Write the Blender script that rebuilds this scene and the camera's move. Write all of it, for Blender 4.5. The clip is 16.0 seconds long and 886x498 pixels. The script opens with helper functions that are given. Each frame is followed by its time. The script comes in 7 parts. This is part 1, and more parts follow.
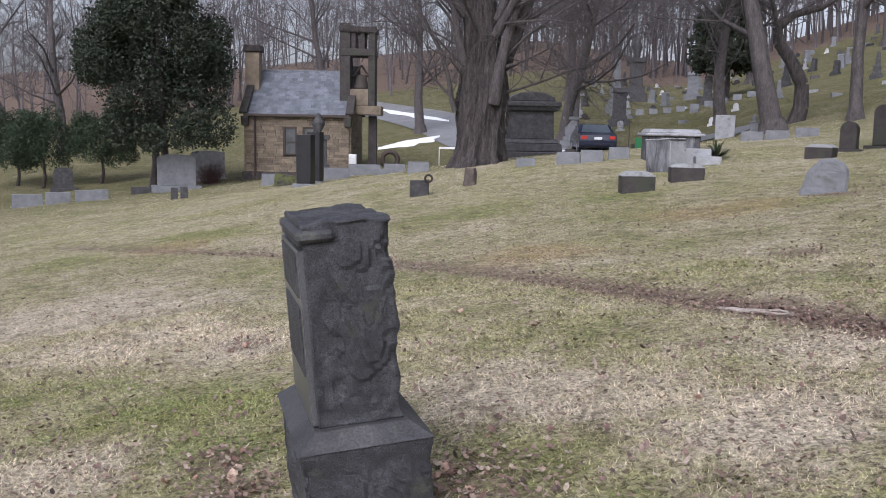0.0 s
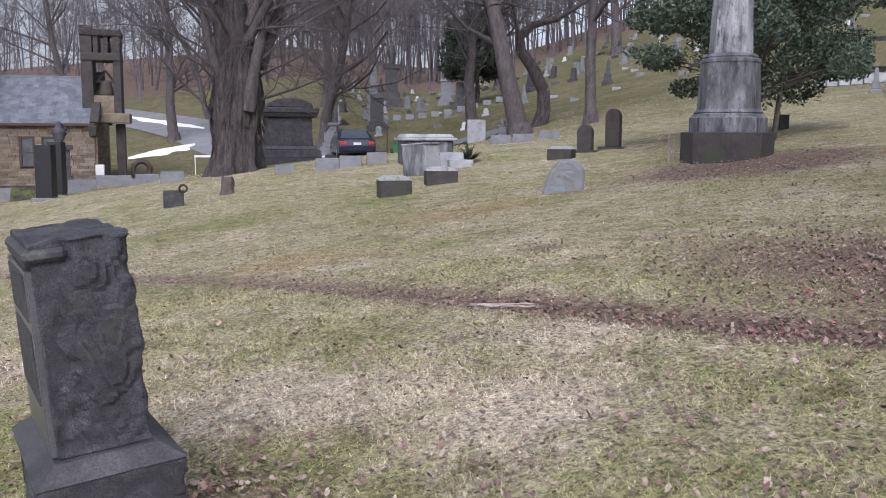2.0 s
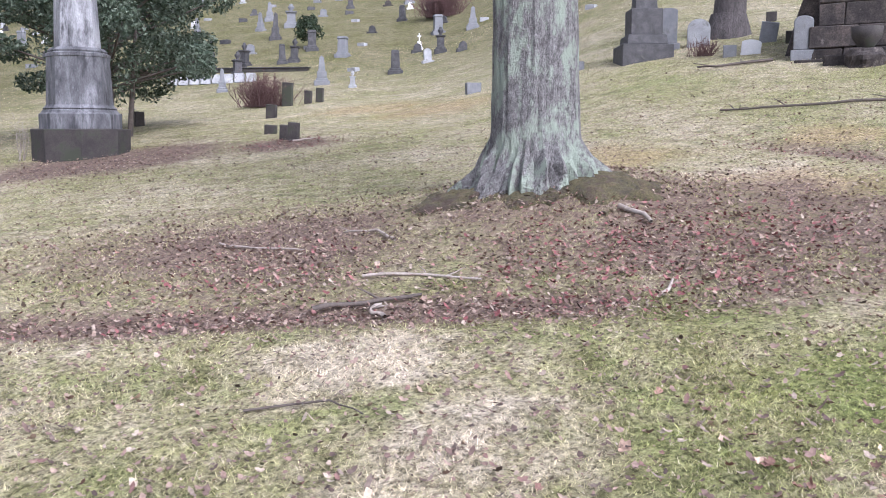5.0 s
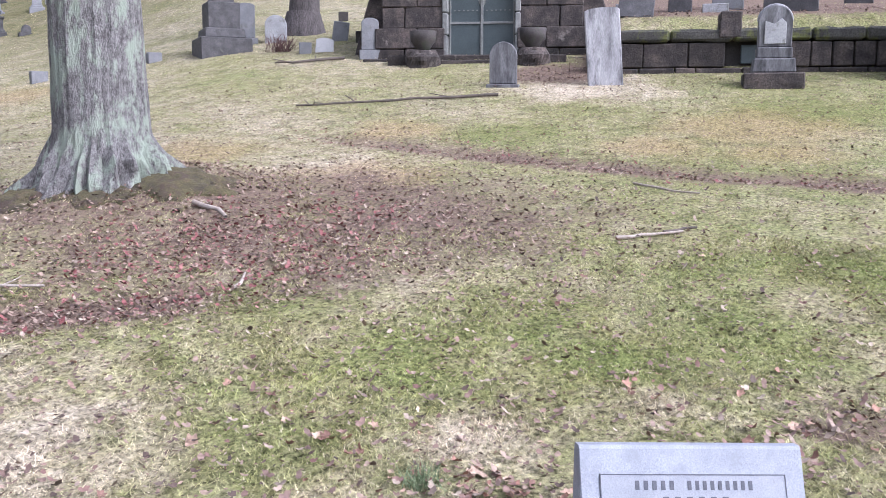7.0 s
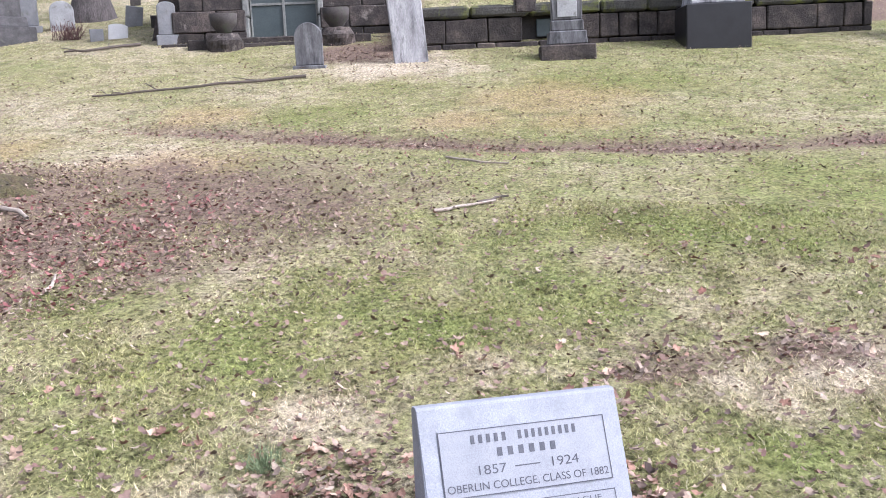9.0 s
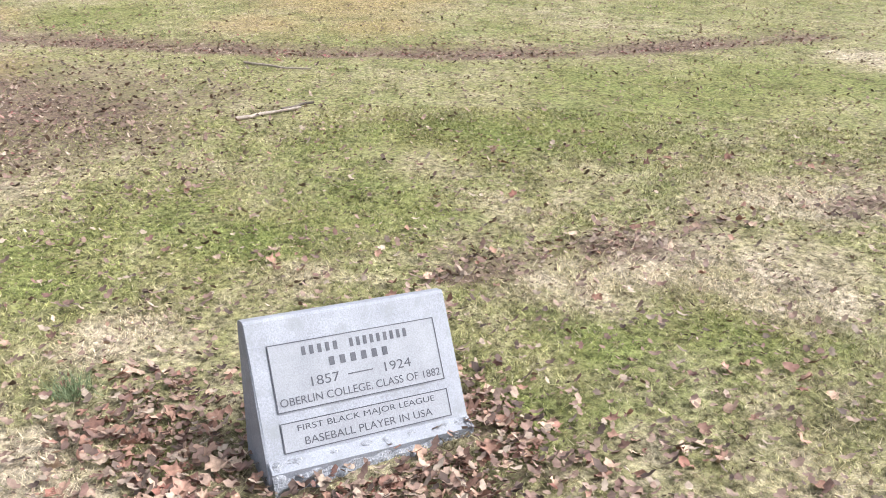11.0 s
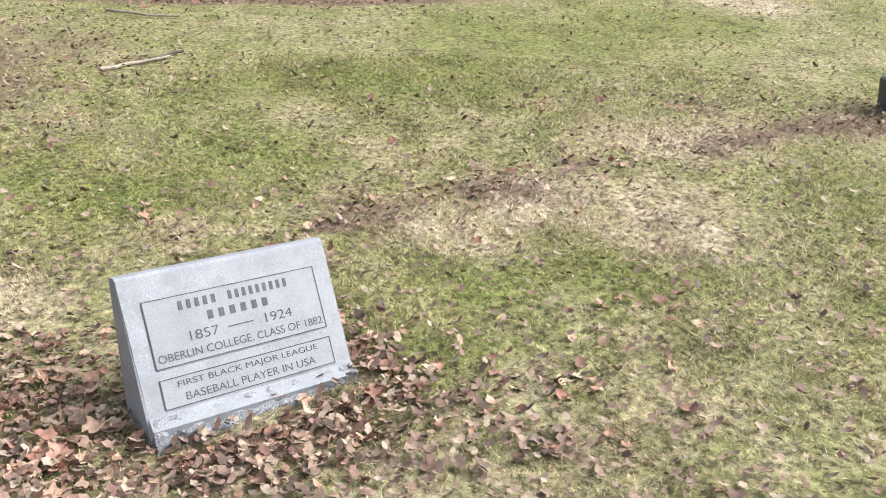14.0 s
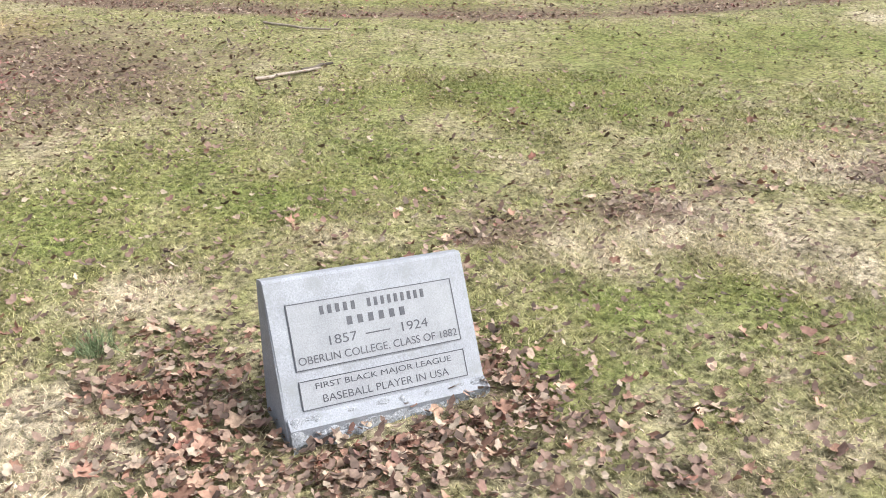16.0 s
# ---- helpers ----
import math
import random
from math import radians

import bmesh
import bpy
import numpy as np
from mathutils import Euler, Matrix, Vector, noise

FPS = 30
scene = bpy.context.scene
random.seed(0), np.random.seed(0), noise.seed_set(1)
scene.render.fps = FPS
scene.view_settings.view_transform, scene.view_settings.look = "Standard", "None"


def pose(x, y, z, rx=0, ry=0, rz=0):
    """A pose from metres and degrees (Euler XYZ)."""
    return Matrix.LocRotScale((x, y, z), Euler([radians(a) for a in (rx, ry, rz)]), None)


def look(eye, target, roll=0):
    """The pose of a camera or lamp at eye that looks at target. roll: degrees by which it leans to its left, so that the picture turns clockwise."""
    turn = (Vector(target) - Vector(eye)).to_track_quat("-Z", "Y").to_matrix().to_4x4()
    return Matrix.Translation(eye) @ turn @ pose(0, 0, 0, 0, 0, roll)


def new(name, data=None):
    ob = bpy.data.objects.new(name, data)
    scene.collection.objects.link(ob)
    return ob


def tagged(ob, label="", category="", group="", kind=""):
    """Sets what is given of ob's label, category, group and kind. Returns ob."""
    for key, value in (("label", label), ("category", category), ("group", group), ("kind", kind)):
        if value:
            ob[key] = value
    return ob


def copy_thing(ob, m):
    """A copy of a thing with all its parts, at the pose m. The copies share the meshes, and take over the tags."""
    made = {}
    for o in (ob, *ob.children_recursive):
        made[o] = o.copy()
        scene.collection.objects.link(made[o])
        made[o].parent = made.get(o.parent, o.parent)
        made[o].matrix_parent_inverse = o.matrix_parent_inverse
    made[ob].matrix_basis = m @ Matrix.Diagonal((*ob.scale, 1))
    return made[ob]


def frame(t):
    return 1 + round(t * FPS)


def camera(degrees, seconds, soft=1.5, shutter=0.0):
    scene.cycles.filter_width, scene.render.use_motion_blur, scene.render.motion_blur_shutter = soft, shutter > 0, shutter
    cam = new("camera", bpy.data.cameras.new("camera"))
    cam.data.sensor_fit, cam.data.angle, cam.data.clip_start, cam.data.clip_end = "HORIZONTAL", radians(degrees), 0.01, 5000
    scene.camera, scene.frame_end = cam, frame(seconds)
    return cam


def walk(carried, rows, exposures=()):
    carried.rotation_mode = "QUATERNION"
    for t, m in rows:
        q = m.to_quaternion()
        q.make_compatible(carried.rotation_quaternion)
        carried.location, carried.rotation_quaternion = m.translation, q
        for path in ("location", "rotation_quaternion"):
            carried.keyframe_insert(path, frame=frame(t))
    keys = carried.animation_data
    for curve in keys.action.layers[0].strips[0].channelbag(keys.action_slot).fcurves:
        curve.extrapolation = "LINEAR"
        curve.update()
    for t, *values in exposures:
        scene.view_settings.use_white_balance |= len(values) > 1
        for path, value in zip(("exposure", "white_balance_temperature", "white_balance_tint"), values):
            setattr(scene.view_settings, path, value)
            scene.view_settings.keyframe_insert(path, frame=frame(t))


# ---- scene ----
cam = camera(52.4, 16.0, soft=0.9)
PATH = [
    (0, (0.241, 0.04, 1.458), (0.232, 2.023, 1.193), 1.1),
    (0.5, (0.246, 0.025, 1.465), (0.39, 2.004, 1.213), 1.1),
    (1, (0.262, 0.021, 1.469), (0.559, 1.985, 1.232), 1.2),
    (1.5, (0.286, 0.022, 1.468), (0.7, 1.964, 1.228), 0.8),
    (2, (0.306, 0.007, 1.467), (0.808, 1.927, 1.221), 0.3),
    (2.5, (0.313, 0.005, 1.468), (0.939, 1.889, 1.23), 0.4),
    (3, (0.326, -0.01, 1.474), (1.134, 1.806, 1.251), 0.4),
    (3.5, (0.337, -0.009, 1.475), (1.376, 1.687, 1.264), 0.4),
    (4, (0.356, -0.006, 1.474), (1.638, 1.514, 1.255), 0.4),
    (4.2, (0.374, -0.001, 1.471), (1.735, 1.447, 1.245), 0.4),
    (6.3, (0.418, -0.079, 1.486), (2.279, 0.603, 1.224), -0.2),
    (6.5, (0.411, -0.103, 1.491), (2.308, 0.475, 1.23), -0.1),
    (7, (0.356, -0.194, 1.504), (2.301, 0.19, 1.242), 0.2),
    (7.5, (0.279, -0.267, 1.516), (2.231, 0.057, 1.22), -0.6),
    (8, (0.226, -0.301, 1.508), (2.173, 0.014, 1.178), -1.7),
    (8.5, (0.207, -0.273, 1.509), (2.169, -0.065, 1.18), -2.1),
    (9, (0.271, -0.186, 1.507), (2.246, -0.198, 1.193), -2.6),
    (9.5, (0.329, -0.113, 1.497), (2.287, -0.354, 1.172), -2.6),
    (10, (0.346, -0.111, 1.499), (2.271, -0.521, 1.144), -2.1),
    (10.2, (0.353, -0.115, 1.496), (2.268, -0.553, 1.125), -2.1),
    (12.3, (0.359, -0.097, 1.453), (2.182, -0.459, 0.716), -1.2),
    (12.5, (0.357, -0.097, 1.455), (2.186, -0.451, 0.729), -1.5),
    (13, (0.353, -0.096, 1.459), (2.186, -0.51, 0.773), -1.6),
    (13.5, (0.342, -0.109, 1.461), (2.141, -0.692, 0.81), -1.3),
    (14, (0.34, -0.128, 1.468), (2.113, -0.798, 0.832), -1.5),
    (14.5, (0.34, -0.131, 1.47), (2.127, -0.776, 0.845), -1.6),
    (15, (0.345, -0.128, 1.47), (2.164, -0.691, 0.86), -1.6),
    (15.5, (0.348, -0.122, 1.472), (2.197, -0.6, 0.877), -1.5),
    (16, (0.349, -0.112, 1.472), (2.216, -0.506, 0.872), -1.5),
]
walk(cam, [(t, look(eye, target, roll)) for t, eye, target, roll in PATH],
     exposures=[(0, 0.27, 5850, 16), (1.5, 0.36, 5820, 18), (2.5, 0.44, 5780, 18), (4, 0.88, 5700, 18), (6.5, 1.18, 5620, 20), (9.5, 1.33, 5950, 16), (12.5, 1.24, 6620, 7), (16, 1.23, 6620, 7)])

# ---- sky and light: a bright overcast winter day ----
world = bpy.data.worlds.new("overcast_sky")
scene.world = world
world.use_nodes = True
wn, wl = world.node_tree.nodes, world.node_tree.links
sky = wn.new("ShaderNodeTexSky")
sky.sky_type = "NISHITA"
sky.sun_disc = False
sky.sun_elevation = radians(38)
sky.sun_rotation = radians(200)
sky.dust_density = 4.0
sky.air_density = 1.0
grey = wn.new("ShaderNodeHueSaturation")
grey.inputs["Saturation"].default_value = 0.30
wl.new(sky.outputs["Color"], grey.inputs["Color"])
wl.new(grey.outputs["Color"], wn["Background"].inputs["Color"])
wn["Background"].inputs["Strength"].default_value = 0.15
sun_data = bpy.data.lights.new("sun", "SUN")
sun_data.energy = 1.3
sun_data.angle = radians(25)
sun_data.color = (1.0, 0.96, 0.92)
sun = new("sun", sun_data)
sun.matrix_world = look((0, 0, 30), (3.0, 10.0, 17.0))

# ---- the lie of the land ----
SWALES = [[(-7.3, 17.3), (-2.1, 12.7), (0.9, 9.1), (2.4, 6.8), (3.5, 4.7), (4.3, 3.5), (4.9, 2.3)],
          [(11.2, 3.6), (10.8, 3.0), (10.1, 1.5), (9.4, 0.0), (8.9, -1.2), (8.6, -2.6), (8.5, -3.6), (8.8, -6.0)]]
TREE = (7.12, 3.99)


def ease(a, b, v):
    t = np.clip((v - a) / (b - a), 0, 1)
    return t * t * (3 - 2 * t)


def to_line(x, y, line):
    """Distance to a broken line."""
    best = np.full(np.shape(x), 1e9)
    for (ax, ay), (bx, by) in zip(line, line[1:]):
        dx, dy = bx - ax, by - ay
        t = np.clip(((x - ax) * dx + (y - ay) * dy) / (dx * dx + dy * dy), 0, 1)
        best = np.minimum(best, np.hypot(x - ax - t * dx, y - ay - t * dy))
    return best


def wob(x, y, f=1.0):
    """A smooth unevenness between about -1 and 1."""
    return (np.sin(x * 1.3 * f + 1.1) * np.cos(y * 1.7 * f + 0.3) + np.sin(x * 2.9 * f + y * 2.1 * f) * 0.5 + np.cos(x * 0.7 * f - y * 3.7 * f + 2.0) * 0.4) / 1.9


def land(x, y):
    x, y = np.asarray(x, float), np.asarray(y, float)
    z = -0.12 + 0.125 * np.clip(x, -60, 80)
    d, az = np.hypot(x, y), np.degrees(np.arctan2(x, y))
    w = np.where((az < -60) | (az > 150), 0.08, 0.08 + 0.92 * ease(0, 45, az))
    e = np.minimum(d, 130) - 34
    z = z + w * 0.17 * (e + np.sqrt(e * e + 36)) / 2
    e = np.minimum(d, 130) - 44
    z = z + 0.65 * ease(-40, -22, az) * ease(16, 4, az) * 0.17 * (e + np.sqrt(e * e + 36)) / 2
    w2 = np.where(az > 0, ease(50, 68, az), np.where(az < -100, 1.0, 0.0))
    e = np.clip(x, -60, 40) - 11
    z = z + w2 * 0.1 * (e + np.sqrt(e * e + 4)) / 2
    z = z + 0.5 * np.exp(-((x - 2) ** 2 / 60 + (y - 24) ** 2 / 40))
    z = z - 1.05 * np.exp(-((x - 7) ** 2 / 60 + (y - 44) ** 2 / 70))
    z = z + 0.30 * np.exp(-((x - 7.25) ** 2 + (y - 3.9) ** 2) / 1.6)
    # the bank held up by the retaining wall
    z = z + 0.8 * ease(15.95, 16.5, x) * ease(-7.6, -6.9, y) * ease(0.5, -0.1, y) * ease(24, 18, x)
    for line in SWALES:
        z = z - 0.05 * np.exp(-((to_line(x, y, line) / 0.3) ** 2))
    # the wooded ridge far off
    z = z + 10 * ease(90, 240, d) * ease(40, -5, az) * ease(-140, -60, az)
    return z


def H(x, y):
    return float(land(x, y))


def litter(x, y):
    """How thickly fallen leaves lie, 0 to 1."""
    n = 0.5 + 0.5 * wob(x, y, 1.7)
    m = (0.8 + 0.2 * n) * np.exp(-((to_line(x, y, SWALES[0]) / (0.40 - 0.006 * np.clip(y, 0, 20))) ** 2)) * (0.75 + 0.25 * ease(10, 6, y))
    m = np.maximum(m, (0.55 + 0.45 * n) * ease(5.0, 2.0, y) * np.exp(-((to_line(x, y, SWALES[1]) / 0.42) ** 2)))
    m = np.maximum(m, ease(3.4, 1.0, np.hypot((x - 6.9) * 1.1, (y - 2.4) * 0.85) + 0.5 * wob(x, y, 2.3)) * (0.62 + 0.2 * n))
    m = np.maximum(m, ease(3.2, 0.3, np.hypot(x - 5.3, (y - 5.4) * 0.85) + 0.6 * n) * 0.9)
    m = np.maximum(m, ease(3.0, 1.0, np.hypot((x - 8.9) * 0.75, y - 12.9) + 0.7 * n) * 0.9)
    m = np.maximum(m, ease(1.7, 0.5, np.hypot(x - 11.0, y - 11.1) + 0.4 * n) * 0.95)
    m = np.maximum(m, ease(0.9, 0.2, np.hypot(x - 5.7, y - 12.7) + 0.4 * n) * 0.7)
    m = np.maximum(m, ease(0.55, 0.1, np.hypot((x - 2.95) * 0.9, y - 0.16) + 0.2 * n) * 0.42)
    m = np.maximum(m, ease(0.42, 0.1, to_line(x, y, [(2.55, 0.1), (2.42, -0.3), (2.36, -0.75)]) + 0.12 * n) * 0.42)
    m = np.maximum(m, ease(0.24, 0.05, to_line(x, y, [(2.9, -0.68), (2.62, -0.84)]) + 0.08 * n) * 0.62)
    m = np.maximum(m, ease(2.4, 0.4, np.hypot(x - 4.9, (y - 6.6) * 0.8) + 0.6 * n) * 0.6)
    m = np.maximum(m, ease(2.0, 0.4, np.hypot((x - 8.7) * 1.2, y - 1.6) + 0.7 * n) * 0.42)
    m = np.maximum(m, 0.55 * ease(0.3, 0.7, n) * np.exp(-((to_line(x, y, [(0.3, 7.35), (0.75, 6.9), (1.25, 6.25), (1.75, 5.75), (2.3, 5.3)]) / 0.13) ** 2)))
    for px, py, pr in ((-1.3, 6.95, 0.35), (-0.83, 4.29, 0.3), (-0.75, 3.9, 0.3), (3.5, 8.5, 0.5), (4.0, -1.0, 0.14), (4.05, -2.25, 0.2), (4.7, -3.4, 0.3), (5.05, -2.66, 0.14), (5.4, -1.6, 0.16), (2.47, -1.23, 0.14), (2.18, -1.11, 0.16)):
        m = np.maximum(m, 0.6 * ease(pr, pr * 0.3, np.hypot(x - px, y - py) + pr * 0.5 * (n - 0.5)))
    m = np.maximum(m, ease(0.9, 0.2, np.hypot((x - 4.2) * 1.4, (y + 4.1)) + 0.2 * n) * 0.8)
    m = np.maximum(m, 0.85 * ease(0.35, 0.75, n) * np.exp(-((to_line(x, y, [(3.75, -0.9), (3.95, -1.9), (4.15, -3.2), (4.3, -4.4)]) / 0.16) ** 2)))
    m = np.maximum(m, ease(0.45, 0.1, np.hypot((x - 3.9) * 1.4, (y + 1.75) * 0.8)) * 0.7)
    m = np.maximum(m, ease(0.9, 0.2, np.hypot(x - 0.25, y - 3.6)) * 0.5)
    m = np.maximum(m, ease(16.2, 17.2, x) * ease(1.2, 0.2, y) * ease(-16, -9, y) * 0.95)
    m = np.maximum(m, ease(1.6, 0.5, np.hypot(x - 15.9, y - 0.9)) * 0.9)
    d, az = np.hypot(x, y), np.degrees(np.arctan2(x, y))
    m = np.maximum(m, ease(84, 96, d - 0.3 * np.clip(az, 0, 60)) * ease(66, 60, az))
    return np.clip(m, 0, 1)


# where the turf is bleached to straw, where it is fresh green, and where it is ochre: x, y, reach
STRAW = [(-3.6, 9.3, 1.4), (-2.4, 7.4, 1.0), (-1.35, 7.1, 0.7), (0.5, 5.1, 0.6), (1.15, 4.7, 0.6), (1.4, 3.9, 0.55), (-1.7, 4.4, 0.5), (1.9, 4.2, 0.5), (2.6, 5.3, 0.4), (3.6, 2.85, 0.55),
         (3.0, 1.95, 0.55), (3.56, -1.4, 0.3), (3.7, -1.95, 0.36), (4.2, -2.9, 0.42), (3.9, -0.33, 0.2), (2.7, 0.6, 0.34), (3.5, 0.33, 0.22), (14.6, 0.4, 1.3), (3.35, -2.3, 0.45), (7.4, -5.8, 0.6), (8.9, 2.6, 0.8)]
FRESH = [(-2.7, 6.3, 0.7), (-1.4, 5.3, 0.6), (-0.95, 4.5, 0.5), (0.75, 3.95, 0.45), (4.8, 12.4, 0.9), (3.1, 15.1, 0.9), (-4.1, 16.2, 1.0), (1.15, 3.7, 0.35), (3.0, 2.4, 0.4), (4.4, -0.1, 0.55), (4.65, -0.7, 0.55),
         (5.0, 1.6, 0.45), (5.9, -1.0, 0.55), (5.7, -1.6, 0.5), (5.8, -2.2, 0.6), (6.8, -3.3, 0.9), (6.9, -4.5, 0.9), (4.9, 0.2, 0.6), (5.6, -0.6, 0.5), (3.05, -1.35, 0.22), (2.75, 0.15, 0.2), (2.7, -0.92, 0.2),
         (3.0, -1.8, 0.26), (15.7, 6.5, 1.1), (0.5, 15.2, 1.1), (4.2, 0.7, 0.5), (-5.9, 14.1, 0.9), (11.2, 1.2, 0.8), (12.6, -2.6, 0.9)]
OCHRE = [(1.26, 10.1, 0.8), (3.7, 12.4, 0.9), (4.5, 12.5, 0.7), (-4.4, 15.0, 0.9), (16.2, 11.8, 1.6), (9.9, 4.6, 0.9), (8.7, 2.2, 0.8), (17.1, 14.4, 1.6), (11.7, -1.7, 1.2), (10.1, -1.8, 0.6), (10.5, -0.6, 0.7), (11.4, 2.6, 0.7)]


def patches(x, y, spots):
    """A ragged-edged field that is 1 inside the spots."""
    f = np.zeros(np.shape(x))
    rag = 0.30 * wob(x, y, 2.1) + 0.2 * wob(x, y, 5.3)
    for px, py, r in spots:
        f = np.maximum(f, ease(1.35, 0.35, np.hypot(x - px, y - py) / r + rag))
    return f


def dryness(x, y):
    """From -1, fresh green, to 1, bleached straw."""
    return np.clip(0.9 * patches(x, y, STRAW) - 0.6 * patches(x, y, FRESH) + np.interp(y, [-2.0, 5.0], [-0.32, 0.12]), -1.0, 1.0)


def ochre(x, y):
    return patches(x, y, OCHRE)


def zones(me, x, y):
    """Writes the turf's zones onto a mesh, point by point."""
    for name, v in (("litter", litter(x, y)), ("dry", dryness(x, y)), ("ochre", ochre(x, y))):
        at = me.attributes.new(name, "FLOAT", "POINT")
        at.data.foreach_set("value", np.asarray(v, np.float32))


# ---- materials ----
def nodes_of(name):
    m = bpy.data.materials.new(name)
    m.use_nodes = True
    return m, m.node_tree.nodes, m.node_tree.links, m.node_tree.nodes["Principled BSDF"]


def ramp_of(n, cols, lo=0.3, hi=0.7):
    r = n.new("ShaderNodeValToRGB")
    els = r.color_ramp.elements
    while len(els) < len(cols):
        els.new(0.5)
    for i, (el, c) in enumerate(zip(els, cols)):
        el.position = lo + (hi - lo) * i / max(1, len(cols) - 1)
        el.color = (*c, 1)
    return r


def noise_of(n, l, where, scale, detail=4.0, rough=0.6, stretch=None):
    t = n.new("ShaderNodeTexNoise")
    t.inputs["Scale"].default_value, t.inputs["Detail"].default_value, t.inputs["Roughness"].default_value = scale, detail, rough
    if stretch:
        mp = n.new("ShaderNodeMapping")
        mp.inputs["Scale"].default_value = stretch
        l.new(where, mp.inputs["Vector"])
        where = mp.outputs["Vector"]
    l.new(where, t.inputs["Vector"])
    return t.outputs["Fac"]


def mix_of(n, l, mode, fac, a, b):
    m = n.new("ShaderNodeMix")
    m.data_type, m.blend_type = "RGBA", mode
    for sock, v in ((m.inputs[0], fac), (m.inputs[6], a), (m.inputs[7], b)):
        if isinstance(v, (int, float)):
            sock.default_value = v
        elif isinstance(v, tuple):
            sock.default_value = (*v, 1)
        else:
            l.new(v, sock)
    return m.outputs[2]


def surf(name, cols, scale=3.0, fine=40.0, rough=0.85, bump=0.4, dist=0.01, grain=0.5, metal=0.0, stain=None, stain_scale=1.5,
         stain_at=(0.52, 0.62), stretch=None, vary=0.0, island=0.0, bands=0.0):
    m, n, l, p = nodes_of(name)
    where = n.new("ShaderNodeNewGeometry").outputs["Position"]
    big = noise_of(n, l, where, scale, 5, 0.65, stretch)
    small = noise_of(n, l, where, fine, 3, 0.7, stretch)
    r = ramp_of(n, cols)
    l.new(big, r.inputs["Fac"])
    col = r.outputs["Color"]
    g = ramp_of(n, [(1 - grain,) * 3, (1 + grain * 0.6,) * 3], 0.3, 0.7)
    l.new(small, g.inputs["Fac"])
    col = mix_of(n, l, "MULTIPLY", 1.0, col, g.outputs["Color"])
    if stain:
        s = ramp_of(n, [(0, 0, 0), (1, 1, 1)], *stain_at)
        l.new(noise_of(n, l, where, stain_scale, 6, 0.7, stretch), s.inputs["Fac"])
        col = mix_of(n, l, "MIX", s.outputs["Color"], col, stain)
    if vary or island:
        src = n.new("ShaderNodeObjectInfo").outputs["Random"] if vary else n.new("ShaderNodeNewGeometry").outputs["Random Per Island"]
        k = vary or island
        v = ramp_of(n, [(1 - k,) * 3, (1 + k,) * 3], 0.0, 1.0)
        l.new(src, v.inputs["Fac"])
        col = mix_of(n, l, "MULTIPLY", 1.0, col, v.outputs["Color"])
    l.new(col, p.inputs["Base Color"])
    p.inputs["Roughness"].default_value, p.inputs["Metallic"].default_value = rough, metal
    if bump:
        b = n.new("ShaderNodeBump")
        b.inputs["Strength"].default_value, b.inputs["Distance"].default_value = bump, dist
        mid = n.new("ShaderNodeMath")
        mid.operation = "ADD"
        l.new(big, mid.inputs[0])
        l.new(small, mid.inputs[1])
        l.new(mid.outputs[0], b.inputs["Height"])
        l.new(b.outputs["Normal"], p.inputs["Normal"])
    return m


def plain(name, col, rough=0.6, metal=0.0):
    return surf(name, [tuple(c * 0.85 for c in col), tuple(c * 1.1 for c in col)], 2.0, 30.0, rough, 0.15, 0.004, 0.15, metal)


def attr_of(n, name):
    at = n.new("ShaderNodeAttribute")
    at.attribute_name = name
    return at.outputs["Fac"]


def sum_of(n, l, a, k, b):
    """a * k + b"""
    m = n.new("ShaderNodeMath")
    m.operation = "MULTIPLY_ADD"
    l.new(a, m.inputs[0])
    m.inputs[1].default_value = k
    if isinstance(b, (int, float)):
        m.inputs[2].default_value = b
    else:
        l.new(b, m.inputs[2])
    return m.outputs[0]


